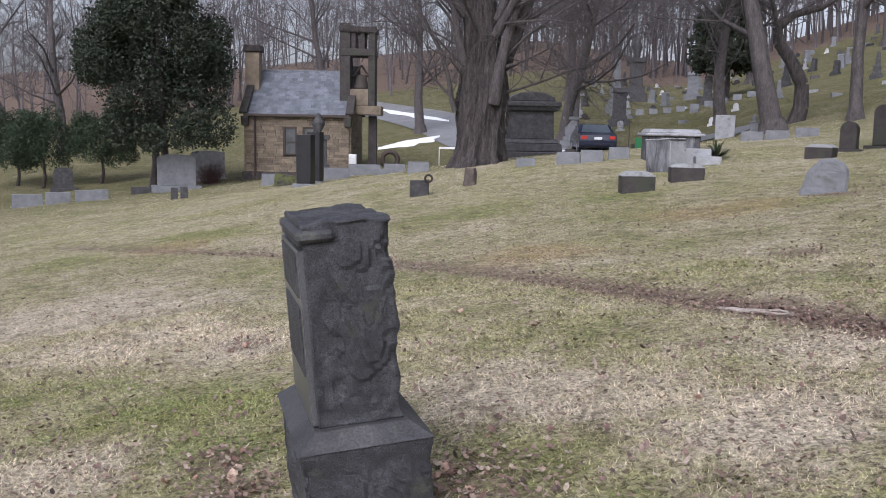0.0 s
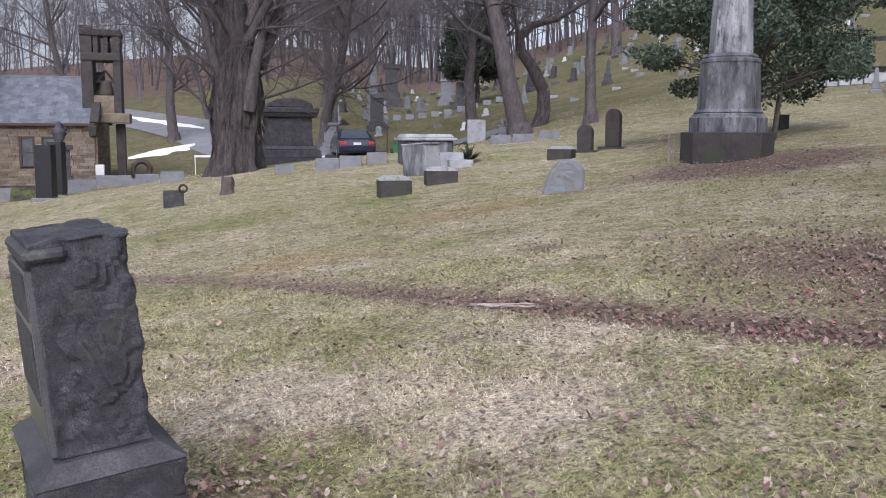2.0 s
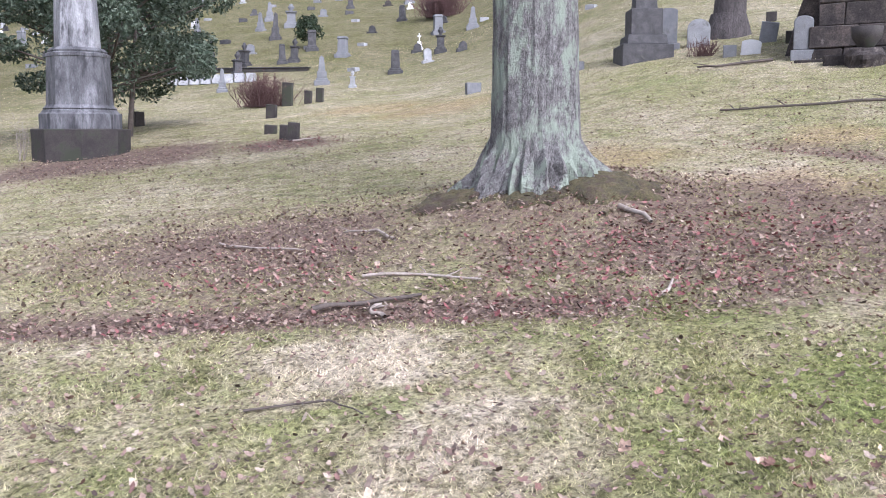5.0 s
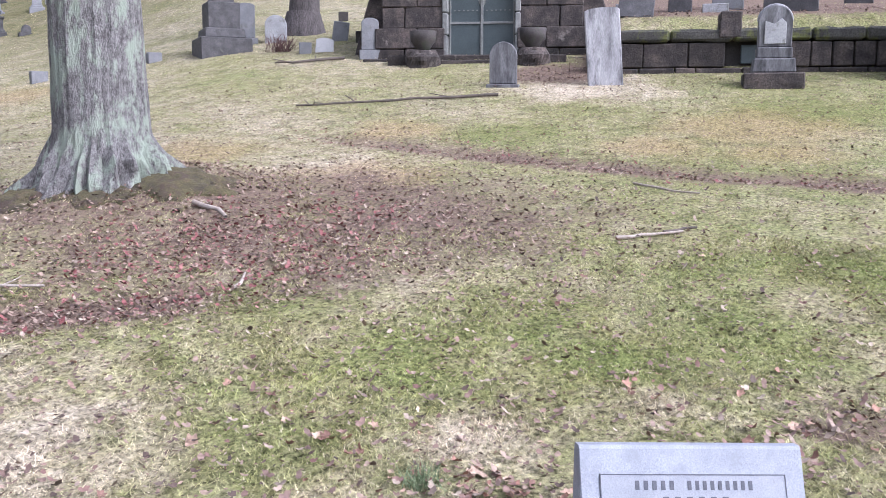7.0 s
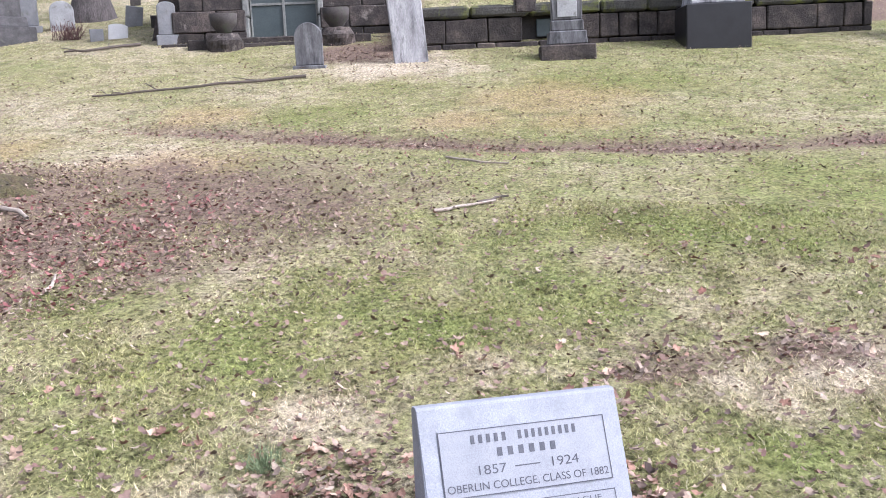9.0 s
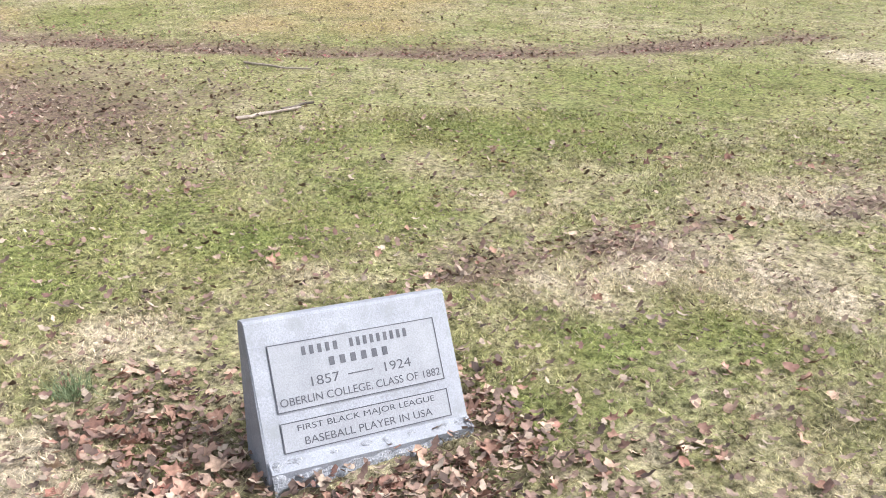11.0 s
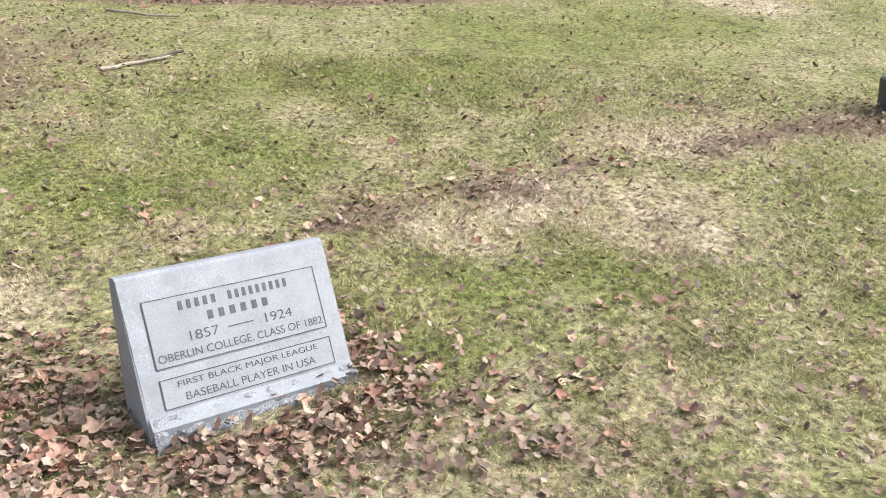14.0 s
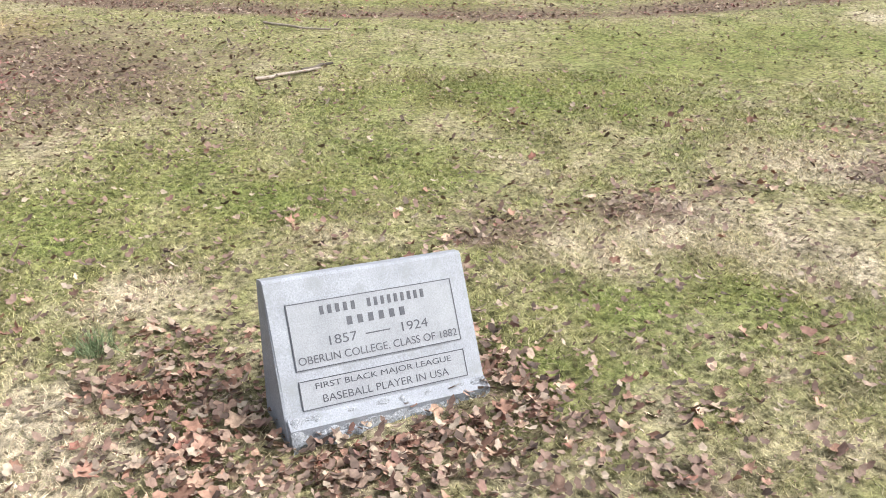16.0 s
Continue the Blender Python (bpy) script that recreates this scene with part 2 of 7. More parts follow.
def turf_colour(n, l, where):
    """Winter lawn: straw, dull green, fresh green and ochre in patches, mottled by thatch."""
    dry = attr_of(n, "dry")
    f = sum_of(n, l, noise_of(n, l, where, 0.6, 5, 0.6), 0.5, 0.25)
    f = sum_of(n, l, noise_of(n, l, where, 7, 4, 0.65), 0.5, f)
    f = sum_of(n, l, dry, 0.20, f)
    r = ramp_of(n, [(0.27, 0.275, 0.115), (0.345, 0.335, 0.175), (0.455, 0.41, 0.275), (0.61, 0.54, 0.42)], 0.58, 0.92)
    l.new(f, r.inputs["Fac"])
    b = ramp_of(n, [(0, 0, 0), (0.62, 0.62, 0.62)], 0.50, 0.74)
    l.new(sum_of(n, l, dry, -0.13, noise_of(n, l, where, 1.9, 6, 0.72)), b.inputs["Fac"])
    col = mix_of(n, l, "MIX", b.outputs["Color"], r.outputs["Color"], (0.20, 0.26, 0.08))
    oc = n.new("ShaderNodeMath")
    oc.operation = "MULTIPLY"
    l.new(attr_of(n, "ochre"), oc.inputs[0])
    oc.inputs[1].default_value = 0.5
    col = mix_of(n, l, "MIX", oc.outputs[0], col, (0.43, 0.31, 0.165))
    mot = ramp_of(n, [(0.60, 0.585, 0.55), (1.0, 0.98, 0.97), (1.15, 1.13, 1.13)], 0.36, 0.60)
    l.new(noise_of(n, l, where, 3.4, 8, 0.78), mot.inputs["Fac"])
    col = mix_of(n, l, "MULTIPLY", 1.0, col, mot.outputs["Color"])
    # dead thatch and leaf crumbs, then shadow between the clumps, painted in as dark noise
    th = ramp_of(n, [(0, 0, 0), (0.65, 0.65, 0.65)], 0.58, 0.67)
    l.new(noise_of(n, l, where, 13, 5, 0.7), th.inputs["Fac"])
    col = mix_of(n, l, "MIX", th.outputs["Color"], col, (0.20, 0.145, 0.10))
    clump_shade = ramp_of(n, [(0.36, 0.35, 0.32), (1.0, 1.0, 1.0), (1.25, 1.24, 1.22)], 0.36, 0.62)
    l.new(noise_of(n, l, where, 34, 4, 0.7), clump_shade.inputs["Fac"])
    return mix_of(n, l, "MULTIPLY", 1.0, col, clump_shade.outputs["Color"])


def ground_material():
    m, n, l, p = nodes_of("winter_lawn")
    where = n.new("ShaderNodeNewGeometry").outputs["Position"]
    col = turf_colour(n, l, where)
    f = ramp_of(n, [(0.12,) * 3, (0.58,) * 3, (1.2,) * 3], 0.32, 0.68)
    l.new(noise_of(n, l, where, 30, 8, 0.85), f.inputs["Fac"])
    col = mix_of(n, l, "MULTIPLY", 0.9, col, f.outputs["Color"])
    # far hillside: duller olive turf, with the trees' shading also put into the colour
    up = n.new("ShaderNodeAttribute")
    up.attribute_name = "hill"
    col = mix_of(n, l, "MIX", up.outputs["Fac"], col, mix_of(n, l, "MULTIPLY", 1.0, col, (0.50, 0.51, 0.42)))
    at = n.new("ShaderNodeAttribute")
    at.attribute_name = "litter"
    lit = ramp_of(n, [(0.045, 0.032, 0.027), (0.11, 0.076, 0.062), (0.20, 0.150, 0.115), (0.115, 0.064, 0.055)], 0.34, 0.66)
    l.new(noise_of(n, l, where, 22, 6, 0.85), lit.inputs["Fac"])
    edge = n.new("ShaderNodeMath")
    edge.operation = "MULTIPLY_ADD"
    br = noise_of(n, l, where, 9, 5, 0.8)
    l.new(br, edge.inputs[0])
    edge.inputs[1].default_value = 1.3
    edge.inputs[2].default_value = -0.65
    add = n.new("ShaderNodeMath")
    add.operation = "ADD"
    add.use_clamp = True
    l.new(edge.outputs[0], add.inputs[0])
    l.new(at.outputs["Fac"], add.inputs[1])
    sh = ramp_of(n, [(0, 0, 0), (1, 1, 1)], 0.30, 0.75)
    l.new(add.outputs[0], sh.inputs["Fac"])
    col = mix_of(n, l, "MIX", sh.outputs["Color"], col, lit.outputs["Color"])
    l.new(col, p.inputs["Base Color"])
    p.inputs["Roughness"].default_value = 0.95
    p.inputs["Specular IOR Level"].default_value = 0.15
    b = n.new("ShaderNodeBump")
    b.inputs["Strength"].default_value, b.inputs["Distance"].default_value = 0.6, 0.02
    l.new(noise_of(n, l, where, 26, 6, 0.8), b.inputs["Height"])
    l.new(b.outputs["Normal"], p.inputs["Normal"])
    return m


def blade_material():
    m, n, l, p = nodes_of("grass_blades")
    where = n.new("ShaderNodeNewGeometry").outputs["Position"]
    col = turf_colour(n, l, where)
    isl = n.new("ShaderNodeNewGeometry").outputs["Random Per Island"]
    v = ramp_of(n, [(0.55, 0.55, 0.51), (1.0, 1.0, 0.98), (1.45, 1.42, 1.40)], 0.0, 1.0)
    l.new(isl, v.inputs["Fac"])
    col = mix_of(n, l, "MULTIPLY", 1.0, col, v.outputs["Color"])
    pick = ramp_of(n, [(0, 0, 0), (0.8, 0.8, 0.8)], 0.93, 0.95)
    l.new(isl, pick.inputs["Fac"])
    col = mix_of(n, l, "MIX", pick.outputs["Color"], col, (0.56, 0.49, 0.37))
    green = ramp_of(n, [(0, 0, 0), (0.6, 0.6, 0.6), (0, 0, 0)], 0.42, 0.60)
    l.new(isl, green.inputs["Fac"])
    col = mix_of(n, l, "MIX", green.outputs["Color"], col, (0.25, 0.30, 0.10))
    l.new(col, p.inputs["Base Color"])
    p.inputs["Roughness"].default_value = 0.8
    p.inputs["Specular IOR Level"].default_value = 0.2
    return m


def leaf_material(name, cols, by_island):
    m, n, l, p = nodes_of(name)
    src = n.new("ShaderNodeNewGeometry").outputs["Random Per Island"] if by_island else n.new("ShaderNodeObjectInfo").outputs["Random"]
    r = ramp_of(n, cols, 0.0, 1.0)
    l.new(src, r.inputs["Fac"])
    where = n.new("ShaderNodeNewGeometry").outputs["Position"]
    f = ramp_of(n, [(0.7,) * 3, (1.15,) * 3], 0.35, 0.65)
    l.new(noise_of(n, l, where, 60, 3), f.inputs["Fac"])
    l.new(mix_of(n, l, "MULTIPLY", 1.0, r.outputs["Color"], f.outputs["Color"]), p.inputs["Base Color"])
    p.inputs["Roughness"].default_value = 0.7
    p.inputs["Specular IOR Level"].default_value = 0.3
    return m


LEAF = [(0.13, 0.076, 0.06), (0.28, 0.155, 0.115), (0.37, 0.225, 0.17), (0.46, 0.33, 0.25), (0.27, 0.12, 0.094), (0.55, 0.43, 0.33), (0.17, 0.095, 0.076), (0.34, 0.185, 0.145)]
BITS = [(0.06, 0.042, 0.036), (0.15, 0.10, 0.083), (0.22, 0.145, 0.12), (0.31, 0.23, 0.18), (0.17, 0.092, 0.08), (0.42, 0.345, 0.275), (0.10, 0.068, 0.058)]
M_GROUND, M_BLADE = ground_material(), blade_material()
M_LEAF, M_LITTER = leaf_material("fallen_leaf", LEAF, False), leaf_material("leaf_scatter", BITS, True)
M_RED = leaf_material("red_leaf_scatter", [(0.16, 0.055, 0.056), (0.26, 0.10, 0.098), (0.32, 0.18, 0.16)], True)
M_EVER = leaf_material("evergreen_leaf", [(0.018, 0.03, 0.016), (0.035, 0.055, 0.028), (0.055, 0.075, 0.04), (0.02, 0.035, 0.02)], True)
M_HOLLY = leaf_material("holly_leaf", [(0.035, 0.055, 0.035), (0.075, 0.105, 0.068), (0.15, 0.18, 0.135), (0.045, 0.07, 0.045)], True)
M_CEDAR = leaf_material("cedar_leaf", [(0.020, 0.028, 0.018), (0.034, 0.044, 0.028), (0.050, 0.058, 0.038)], True)
M_DARK = surf("dark_granite", [(0.028, 0.027, 0.030), (0.05, 0.048, 0.052), (0.085, 0.082, 0.085)], 6, 90, 0.62, 0.5, 0.006, 0.55,
              stain=(0.10, 0.105, 0.085), stain_scale=9, stain_at=(0.60, 0.72))
M_ROCK = surf("rock_pitched_granite", [(0.028, 0.027, 0.031), (0.052, 0.051, 0.057), (0.095, 0.094, 0.103)], 14, 170, 0.62, 1.0, 0.008, 0.8,
              stain=(0.075, 0.078, 0.055), stain_scale=4, stain_at=(0.56, 0.70))
M_POLISH = surf("smooth_dark_granite", [(0.07, 0.07, 0.075), (0.10, 0.10, 0.105)], 5, 120, 0.33, 0.1, 0.002, 0.35)
M_GREY = surf("grey_granite", [(0.14, 0.145, 0.157), (0.215, 0.22, 0.233)], 4, 90, 0.75, 0.3, 0.005, 0.35, stain=(0.11, 0.11, 0.10), stain_scale=3, stain_at=(0.58, 0.7))
M_PALE = surf("pale_marble", [(0.24, 0.245, 0.255), (0.38, 0.385, 0.40)], 3, 50, 0.7, 0.3, 0.006, 0.25, stain=(0.16, 0.16, 0.15), stain_scale=5, stain_at=(0.54, 0.66))
M_WHITE = surf("white_marble", [(0.48, 0.48, 0.49), (0.62, 0.62, 0.63)], 3, 50, 0.7, 0.2, 0.004, 0.15, stain=(0.3, 0.3, 0.29), stain_scale=4, stain_at=(0.60, 0.75))
M_STREAK = surf("weather_streaked_marble", [(0.12, 0.12, 0.13), (0.30, 0.30, 0.32), (0.46, 0.46, 0.48)], 2.2, 40, 0.75, 0.4, 0.006, 0.3,
                stain=(0.05, 0.05, 0.055), stain_scale=2.6, stain_at=(0.50, 0.66), stretch=(2.2, 2.2, 0.55))
M_STREAKD = surf("dark_streaked_marble", [(0.06, 0.06, 0.066), (0.13, 0.13, 0.14), (0.26, 0.26, 0.28)], 2.2, 40, 0.75, 0.4, 0.006, 0.3,
                 stain=(0.035, 0.035, 0.04), stain_scale=3.0, stain_at=(0.48, 0.66), stretch=(2.2, 2.2, 0.6))
M_BROWNST = surf("brown_sandstone", [(0.03, 0.026, 0.026), (0.068, 0.058, 0.054)], 4, 60, 0.85, 0.5, 0.008, 0.4, stain=(0.04, 0.045, 0.03), stain_scale=2)
M_MARKER = surf("light_blue_grey_granite", [(0.225, 0.242, 0.288), (0.29, 0.311, 0.365)], 9, 230, 0.6, 0.25, 0.002, 0.30, stain=(0.20, 0.215, 0.24), stain_scale=14, stain_at=(0.5, 0.66))
M_PITCH = surf("rock_pitched_pale_granite", [(0.20, 0.215, 0.25), (0.36, 0.38, 0.43)], 22, 200, 0.7, 0.8, 0.008, 0.45)
M_PANEL = surf("dressed_granite_panel", [(0.212, 0.226, 0.262), (0.262, 0.279, 0.32)], 10, 260, 0.55, 0.12, 0.001, 0.22)
M_INK = surf("dark_carved_letter", [(0.05, 0.055, 0.075), (0.09, 0.095, 0.115)], 40, 200, 0.7, 0.1, 0.001, 0.2)
M_BLOCK = surf("blackened_sandstone_block", [(0.018, 0.016, 0.016), (0.046, 0.038, 0.036), (0.10, 0.08, 0.07)], 3.5, 35, 0.9, 0.8, 0.02, 0.5,
               stain=(0.19, 0.17, 0.15), stain_scale=2.6, stain_at=(0.62, 0.74), vary=0.35)
M_MOSS = surf("mossy_coping_stone", [(0.035, 0.035, 0.033), (0.085, 0.08, 0.07)], 3, 40, 0.95, 0.8, 0.02, 0.5, stain=(0.10, 0.11, 0.035), stain_scale=2.0, stain_at=(0.50, 0.60))
M_DOOR = surf("grey_green_painted_metal", [(0.045, 0.062, 0.068), (0.065, 0.085, 0.09)], 3, 40, 0.5, 0.1, 0.003, 0.2)
M_TRIM = surf("weathered_pale_frame", [(0.14, 0.145, 0.14), (0.24, 0.245, 0.235)], 6, 50, 0.7, 0.2, 0.003, 0.25)
M_SAND = surf("tan_sandstone_block", [(0.15, 0.118, 0.085), (0.235, 0.19, 0.14)], 2.5, 30, 0.9, 0.6, 0.015, 0.3, stain=(0.10, 0.08, 0.065), stain_scale=1.3, stain_at=(0.52, 0.7), island=0.3)
M_JOINT = surf("sooty_joint", [(0.02, 0.018, 0.017), (0.04, 0.035, 0.032)], 4, 40)
M_BLACK = surf("polished_black_granite", [(0.012, 0.012, 0.014), (0.022, 0.022, 0.026)], 4, 90, 0.3, 0.05, 0.002, 0.3)
M_MORTAR = surf("dark_mortar", [(0.10, 0.085, 0.07), (0.15, 0.125, 0.10)], 4, 40)
M_SLATE = surf("blue_grey_slate", [(0.10, 0.11, 0.13), (0.17, 0.18, 0.205)], 2.0, 20, 0.6, 0.4, 0.01, 0.25, island=0.28)
M_ASPHALT = surf("grey_asphalt", [(0.17, 0.17, 0.18), (0.24, 0.24, 0.25)], 0.6, 30, 0.9, 0.3, 0.01, 0.25)
M_SNOW = surf("old_snow", [(0.78, 0.79, 0.82), (0.88, 0.89, 0.91)], 3, 30, 0.7, 0.5, 0.03, 0.06)
M_BARK = surf("lichened_grey_bark", [(0.085, 0.078, 0.078), (0.20, 0.192, 0.19), (0.30, 0.295, 0.29)], 26, 80, 0.95, 1.0, 0.03, 0.5,
              stain=(0.30, 0.345, 0.285), stain_scale=4.0, stain_at=(0.49, 0.57), stretch=(1.2, 1.2, 0.6))
M_OLDBARK = surf("shaggy_brown_bark", [(0.035, 0.030, 0.031), (0.075, 0.064, 0.062), (0.13, 0.11, 0.105)], 6, 26, 0.95, 1.0, 0.06, 0.5, stretch=(1.6, 1.6, 0.3))
M_TWIG = surf("bare_grey_brown_branch", [(0.055, 0.047, 0.048), (0.125, 0.11, 0.108)], 5, 22, 0.95, 0.9, 0.03, 0.45, stretch=(1.5, 1.5, 0.4))
M_WOODS = surf("bare_woodland", [(0.085, 0.074, 0.080), (0.15, 0.132, 0.138)], 0.08, 2, 0.9, 0.0, 0.01, 0.3, island=0.3)
M_STICK = surf("bleached_dead_stick", [(0.22, 0.18, 0.15), (0.42, 0.37, 0.33)], 8, 60, 0.9, 0.5, 0.004, 0.3)
M_DKSTICK = surf("dark_dead_branch", [(0.06, 0.05, 0.045), (0.13, 0.105, 0.09)], 8, 60, 0.9, 0.5, 0.004, 0.3)
M_SHRUB = surf("red_brown_shrub", [(0.075, 0.038, 0.038), (0.13, 0.07, 0.065)], 3, 20, 0.9, 0.2, 0.01, 0.3)
M_GLASS = surf("dark_window_glass", [(0.05, 0.055, 0.06), (0.16, 0.17, 0.17)], 0.8, 6, 0.15, 0.0, 0.001, 0.1)
M_FRAME = plain("dark_brown_wood", (0.045, 0.03, 0.025))
M_CARP = surf("dark_blue_car_paint", [(0.012, 0.014, 0.028), (0.02, 0.022, 0.04)], 1, 10, 0.2, 0.0, 0.001, 0.05)
M_CARG = surf("car_glass", [(0.10, 0.13, 0.16), (0.16, 0.19, 0.22)], 1, 10, 0.08, 0.0, 0.001, 0.05)
M_RUBBER = plain("black_rubber", (0.015, 0.015, 0.015), 0.8)
M_TAIL = plain("red_tail_lamp", (0.45, 0.03, 0.02), 0.25)
M_GREENP = plain("green_plastic", (0.02, 0.16, 0.05), 0.45)
M_IRON = plain("rusty_iron", (0.05, 0.04, 0.035), 0.8)
M_SIGNW = plain("white_painted_board", (0.75, 0.75, 0.74), 0.6)
M_PLATE = plain("pale_plate", (0.6, 0.6, 0.6), 0.5)
M_YUCCA = surf("yucca_blade", [(0.035, 0.05, 0.025), (0.075, 0.09, 0.05)], 3, 30, 0.6, 0.1, 0.003, 0.3)
M_BUSH = surf("moss_cushion", [(0.05, 0.038, 0.028), (0.085, 0.075, 0.032), (0.13, 0.095, 0.055)], 8, 70, 0.95, 0.9, 0.02, 0.6, stain=(0.06, 0.04, 0.03), stain_scale=6)


# ---- mesh helpers ----
def mesh_from(name, verts, faces, material, smooth=False):
    me = bpy.data.meshes.new(name)
    verts, faces = np.asarray(verts, np.float32), np.asarray(faces, np.int32)
    k = faces.shape[1]
    me.vertices.add(len(verts))
    me.vertices.foreach_set("co", verts.ravel())
    me.loops.add(faces.size)
    me.loops.foreach_set("vertex_index", faces.ravel())
    me.polygons.add(len(faces))
    me.polygons.foreach_set("loop_start", np.arange(0, faces.size, k, dtype=np.int32))
    if smooth:
        me.polygons.foreach_set("use_smooth", np.ones(len(faces), bool))
    me.update(calc_edges=True)
    me.materials.append(material)
    return me


def part(name, bm, material, parent, label="", smooth=False):
    """Links a bmesh (or a mesh) as one mesh object under a thing or a part."""
    if isinstance(bm, bpy.types.Mesh):
        me = bm
    else:
        me = bpy.data.meshes.new(name)
        bmesh.ops.recalc_face_normals(bm, faces=bm.faces)
        bm.to_mesh(me)
        bm.free()
        me.materials.append(material)
        if smooth:
            me.polygons.foreach_set("use_smooth", np.ones(len(me.polygons), bool))
    ob = new(name, me)
    ob.parent = parent
    if label:
        ob["label"] = label
    return ob


def thing(name, x, y, rz=0.0, label="", category="", group="", z=None, rx=0.0, ry=0.0, kind=""):
    ob = new(name)
    ob.empty_display_size = 0.1
    ob.matrix_basis = pose(x, y, H(x, y) if z is None else z, rx, ry, rz)
    return tagged(ob, label, category, group, kind)


def facing(x, y):
    """The turn at which a thing's front looks back to where the walk begins."""
    return -math.degrees(math.atan2(x - 0.3, y))


def box(w, d, h, x=0.0, y=0.0, z=0.0, bevel=0.012, tx=1.0, ty=1.0, bm=None):
    """A bevelled box that stands on z, its top scaled by tx, ty."""
    own = bmesh.new()
    r = bmesh.ops.create_cube(own, size=1.0)
    for v in r["verts"]:
        top = v.co.z > 0
        v.co = Vector((v.co.x * w * (tx if top else 1) + x, v.co.y * d * (ty if top else 1) + y, (v.co.z + 0.5) * h + z))
    if bevel:
        bmesh.ops.bevel(own, geom=own.edges[:], offset=bevel, segments=1, affect="EDGES")
    if bm is None:
        return own
    return merge(bm, own)


def merge(bm, other):
    me = bpy.data.meshes.new("joined")
    other.to_mesh(me)
    other.free()
    bm.from_mesh(me)
    bpy.data.meshes.remove(me)
    return bm


def roughen(bm, cuts, amp, freq, seed=0.0, only=None):
    bmesh.ops.triangulate(bm, faces=[f for f in bm.faces if len(f.verts) > 4])
    bmesh.ops.subdivide_edges(bm, edges=bm.edges[:], cuts=cuts, use_grid_fill=True)
    bm.normal_update()
    for v in bm.verts:
        k = 1.0 if only is None else only(v.co)
        if k:
            q = v.co * freq + Vector((seed, seed * 1.7, seed * 0.3))
            v.co += v.normal * amp * k * (noise.noise(q) + 0.6 * noise.noise(q * 2.3) + 0.35 * noise.noise(q * 5.1))
    return bm


def turned(profile, sides=8, x=0.0, y=0.0, square=False, spin=0.0):
    """A solid turned from (radius, height) pairs; 4 or 8 sides for dressed stone."""
    bm = bmesh.new()
    rings = []
    for r, z in profile:
        rings.append([bm.verts.new((x + r * math.cos(2 * math.pi * (i + 0.5) / sides + spin), y + r * math.sin(2 * math.pi * (i + 0.5) / sides + spin), z)) for i in range(sides)])
    for a, b in zip(rings, rings[1:]):
        for i in range(sides):
            bm.faces.new((a[i], a[(i + 1) % sides], b[(i + 1) % sides], b[i]))
    bm.faces.new(rings[0][::-1])
    bm.faces.new(rings[-1])
    return bm


def slab(outline, d, bevel=0.01):
    """A slab cut to an outline of (x, z), its thickness d along y."""
    bm = bmesh.new()
    a = [bm.verts.new((x, -d / 2, z)) for x, z in outline]
    b = [bm.verts.new((x, d / 2, z)) for x, z in outline]
    bm.faces.new(a)
    bm.faces.new(b[::-1])
    for i in range(len(a)):
        j = (i + 1) % len(a)
        bm.faces.new((a[j], a[i], b[i], b[j]))
    if bevel:
        rim = [e for e in bm.edges if abs(e.verts[0].co.y - e.verts[1].co.y) < 1e-6]
        bmesh.ops.bevel(bm, geom=rim, offset=bevel, segments=1, affect="EDGES")
    return bm


def round_top(w, h, rise=None, steps=10):
    rise = w / 2 if rise is None else rise
    pts = [(-w / 2, 0), (w / 2, 0)]
    for i in range(steps + 1):
        a = math.pi * i / steps
        pts.append((w / 2 * math.cos(a), h - rise + rise * math.sin(a)))
    return pts


def tubes(name, segs, sides, material, smooth=True):
    """One mesh of tapered tubes from rows of (x0, y0, z0, x1, y1, z1, r0, r1)."""
    s = np.asarray(segs, float)
    a, b, r0, r1 = s[:, :3], s[:, 3:6], s[:, 6], s[:, 7]
    d = b - a
    d /= np.linalg.norm(d, axis=1, keepdims=True) + 1e-9
    ref = np.where(np.abs(d[:, 2:3]) > 0.9, np.array([[1.0, 0, 0]]), np.array([[0, 0, 1.0]]))
    u = np.cross(d, ref)
    u /= np.linalg.norm(u, axis=1, keepdims=True) + 1e-9
    v = np.cross(d, u)
    ang = 2 * np.pi * np.arange(sides) / sides
    ring = u[:, None, :] * np.cos(ang)[None, :, None] + v[:, None, :] * np.sin(ang)[None, :, None]
    va, vb = a[:, None, :] + ring * r0[:, None, None], b[:, None, :] + ring * r1[:, None, None]
    verts = np.concatenate([va, vb], 1).reshape(-1, 3)
    base = (np.arange(len(s)) * 2 * sides)[:, None, None]
    i = np.arange(sides)
    quad = np.stack([i, (i + 1) % sides, (i + 1) % sides + sides, i + sides], -1)[None]
    return mesh_from(name, verts, (base + quad).reshape(-1, 4), material, smooth)


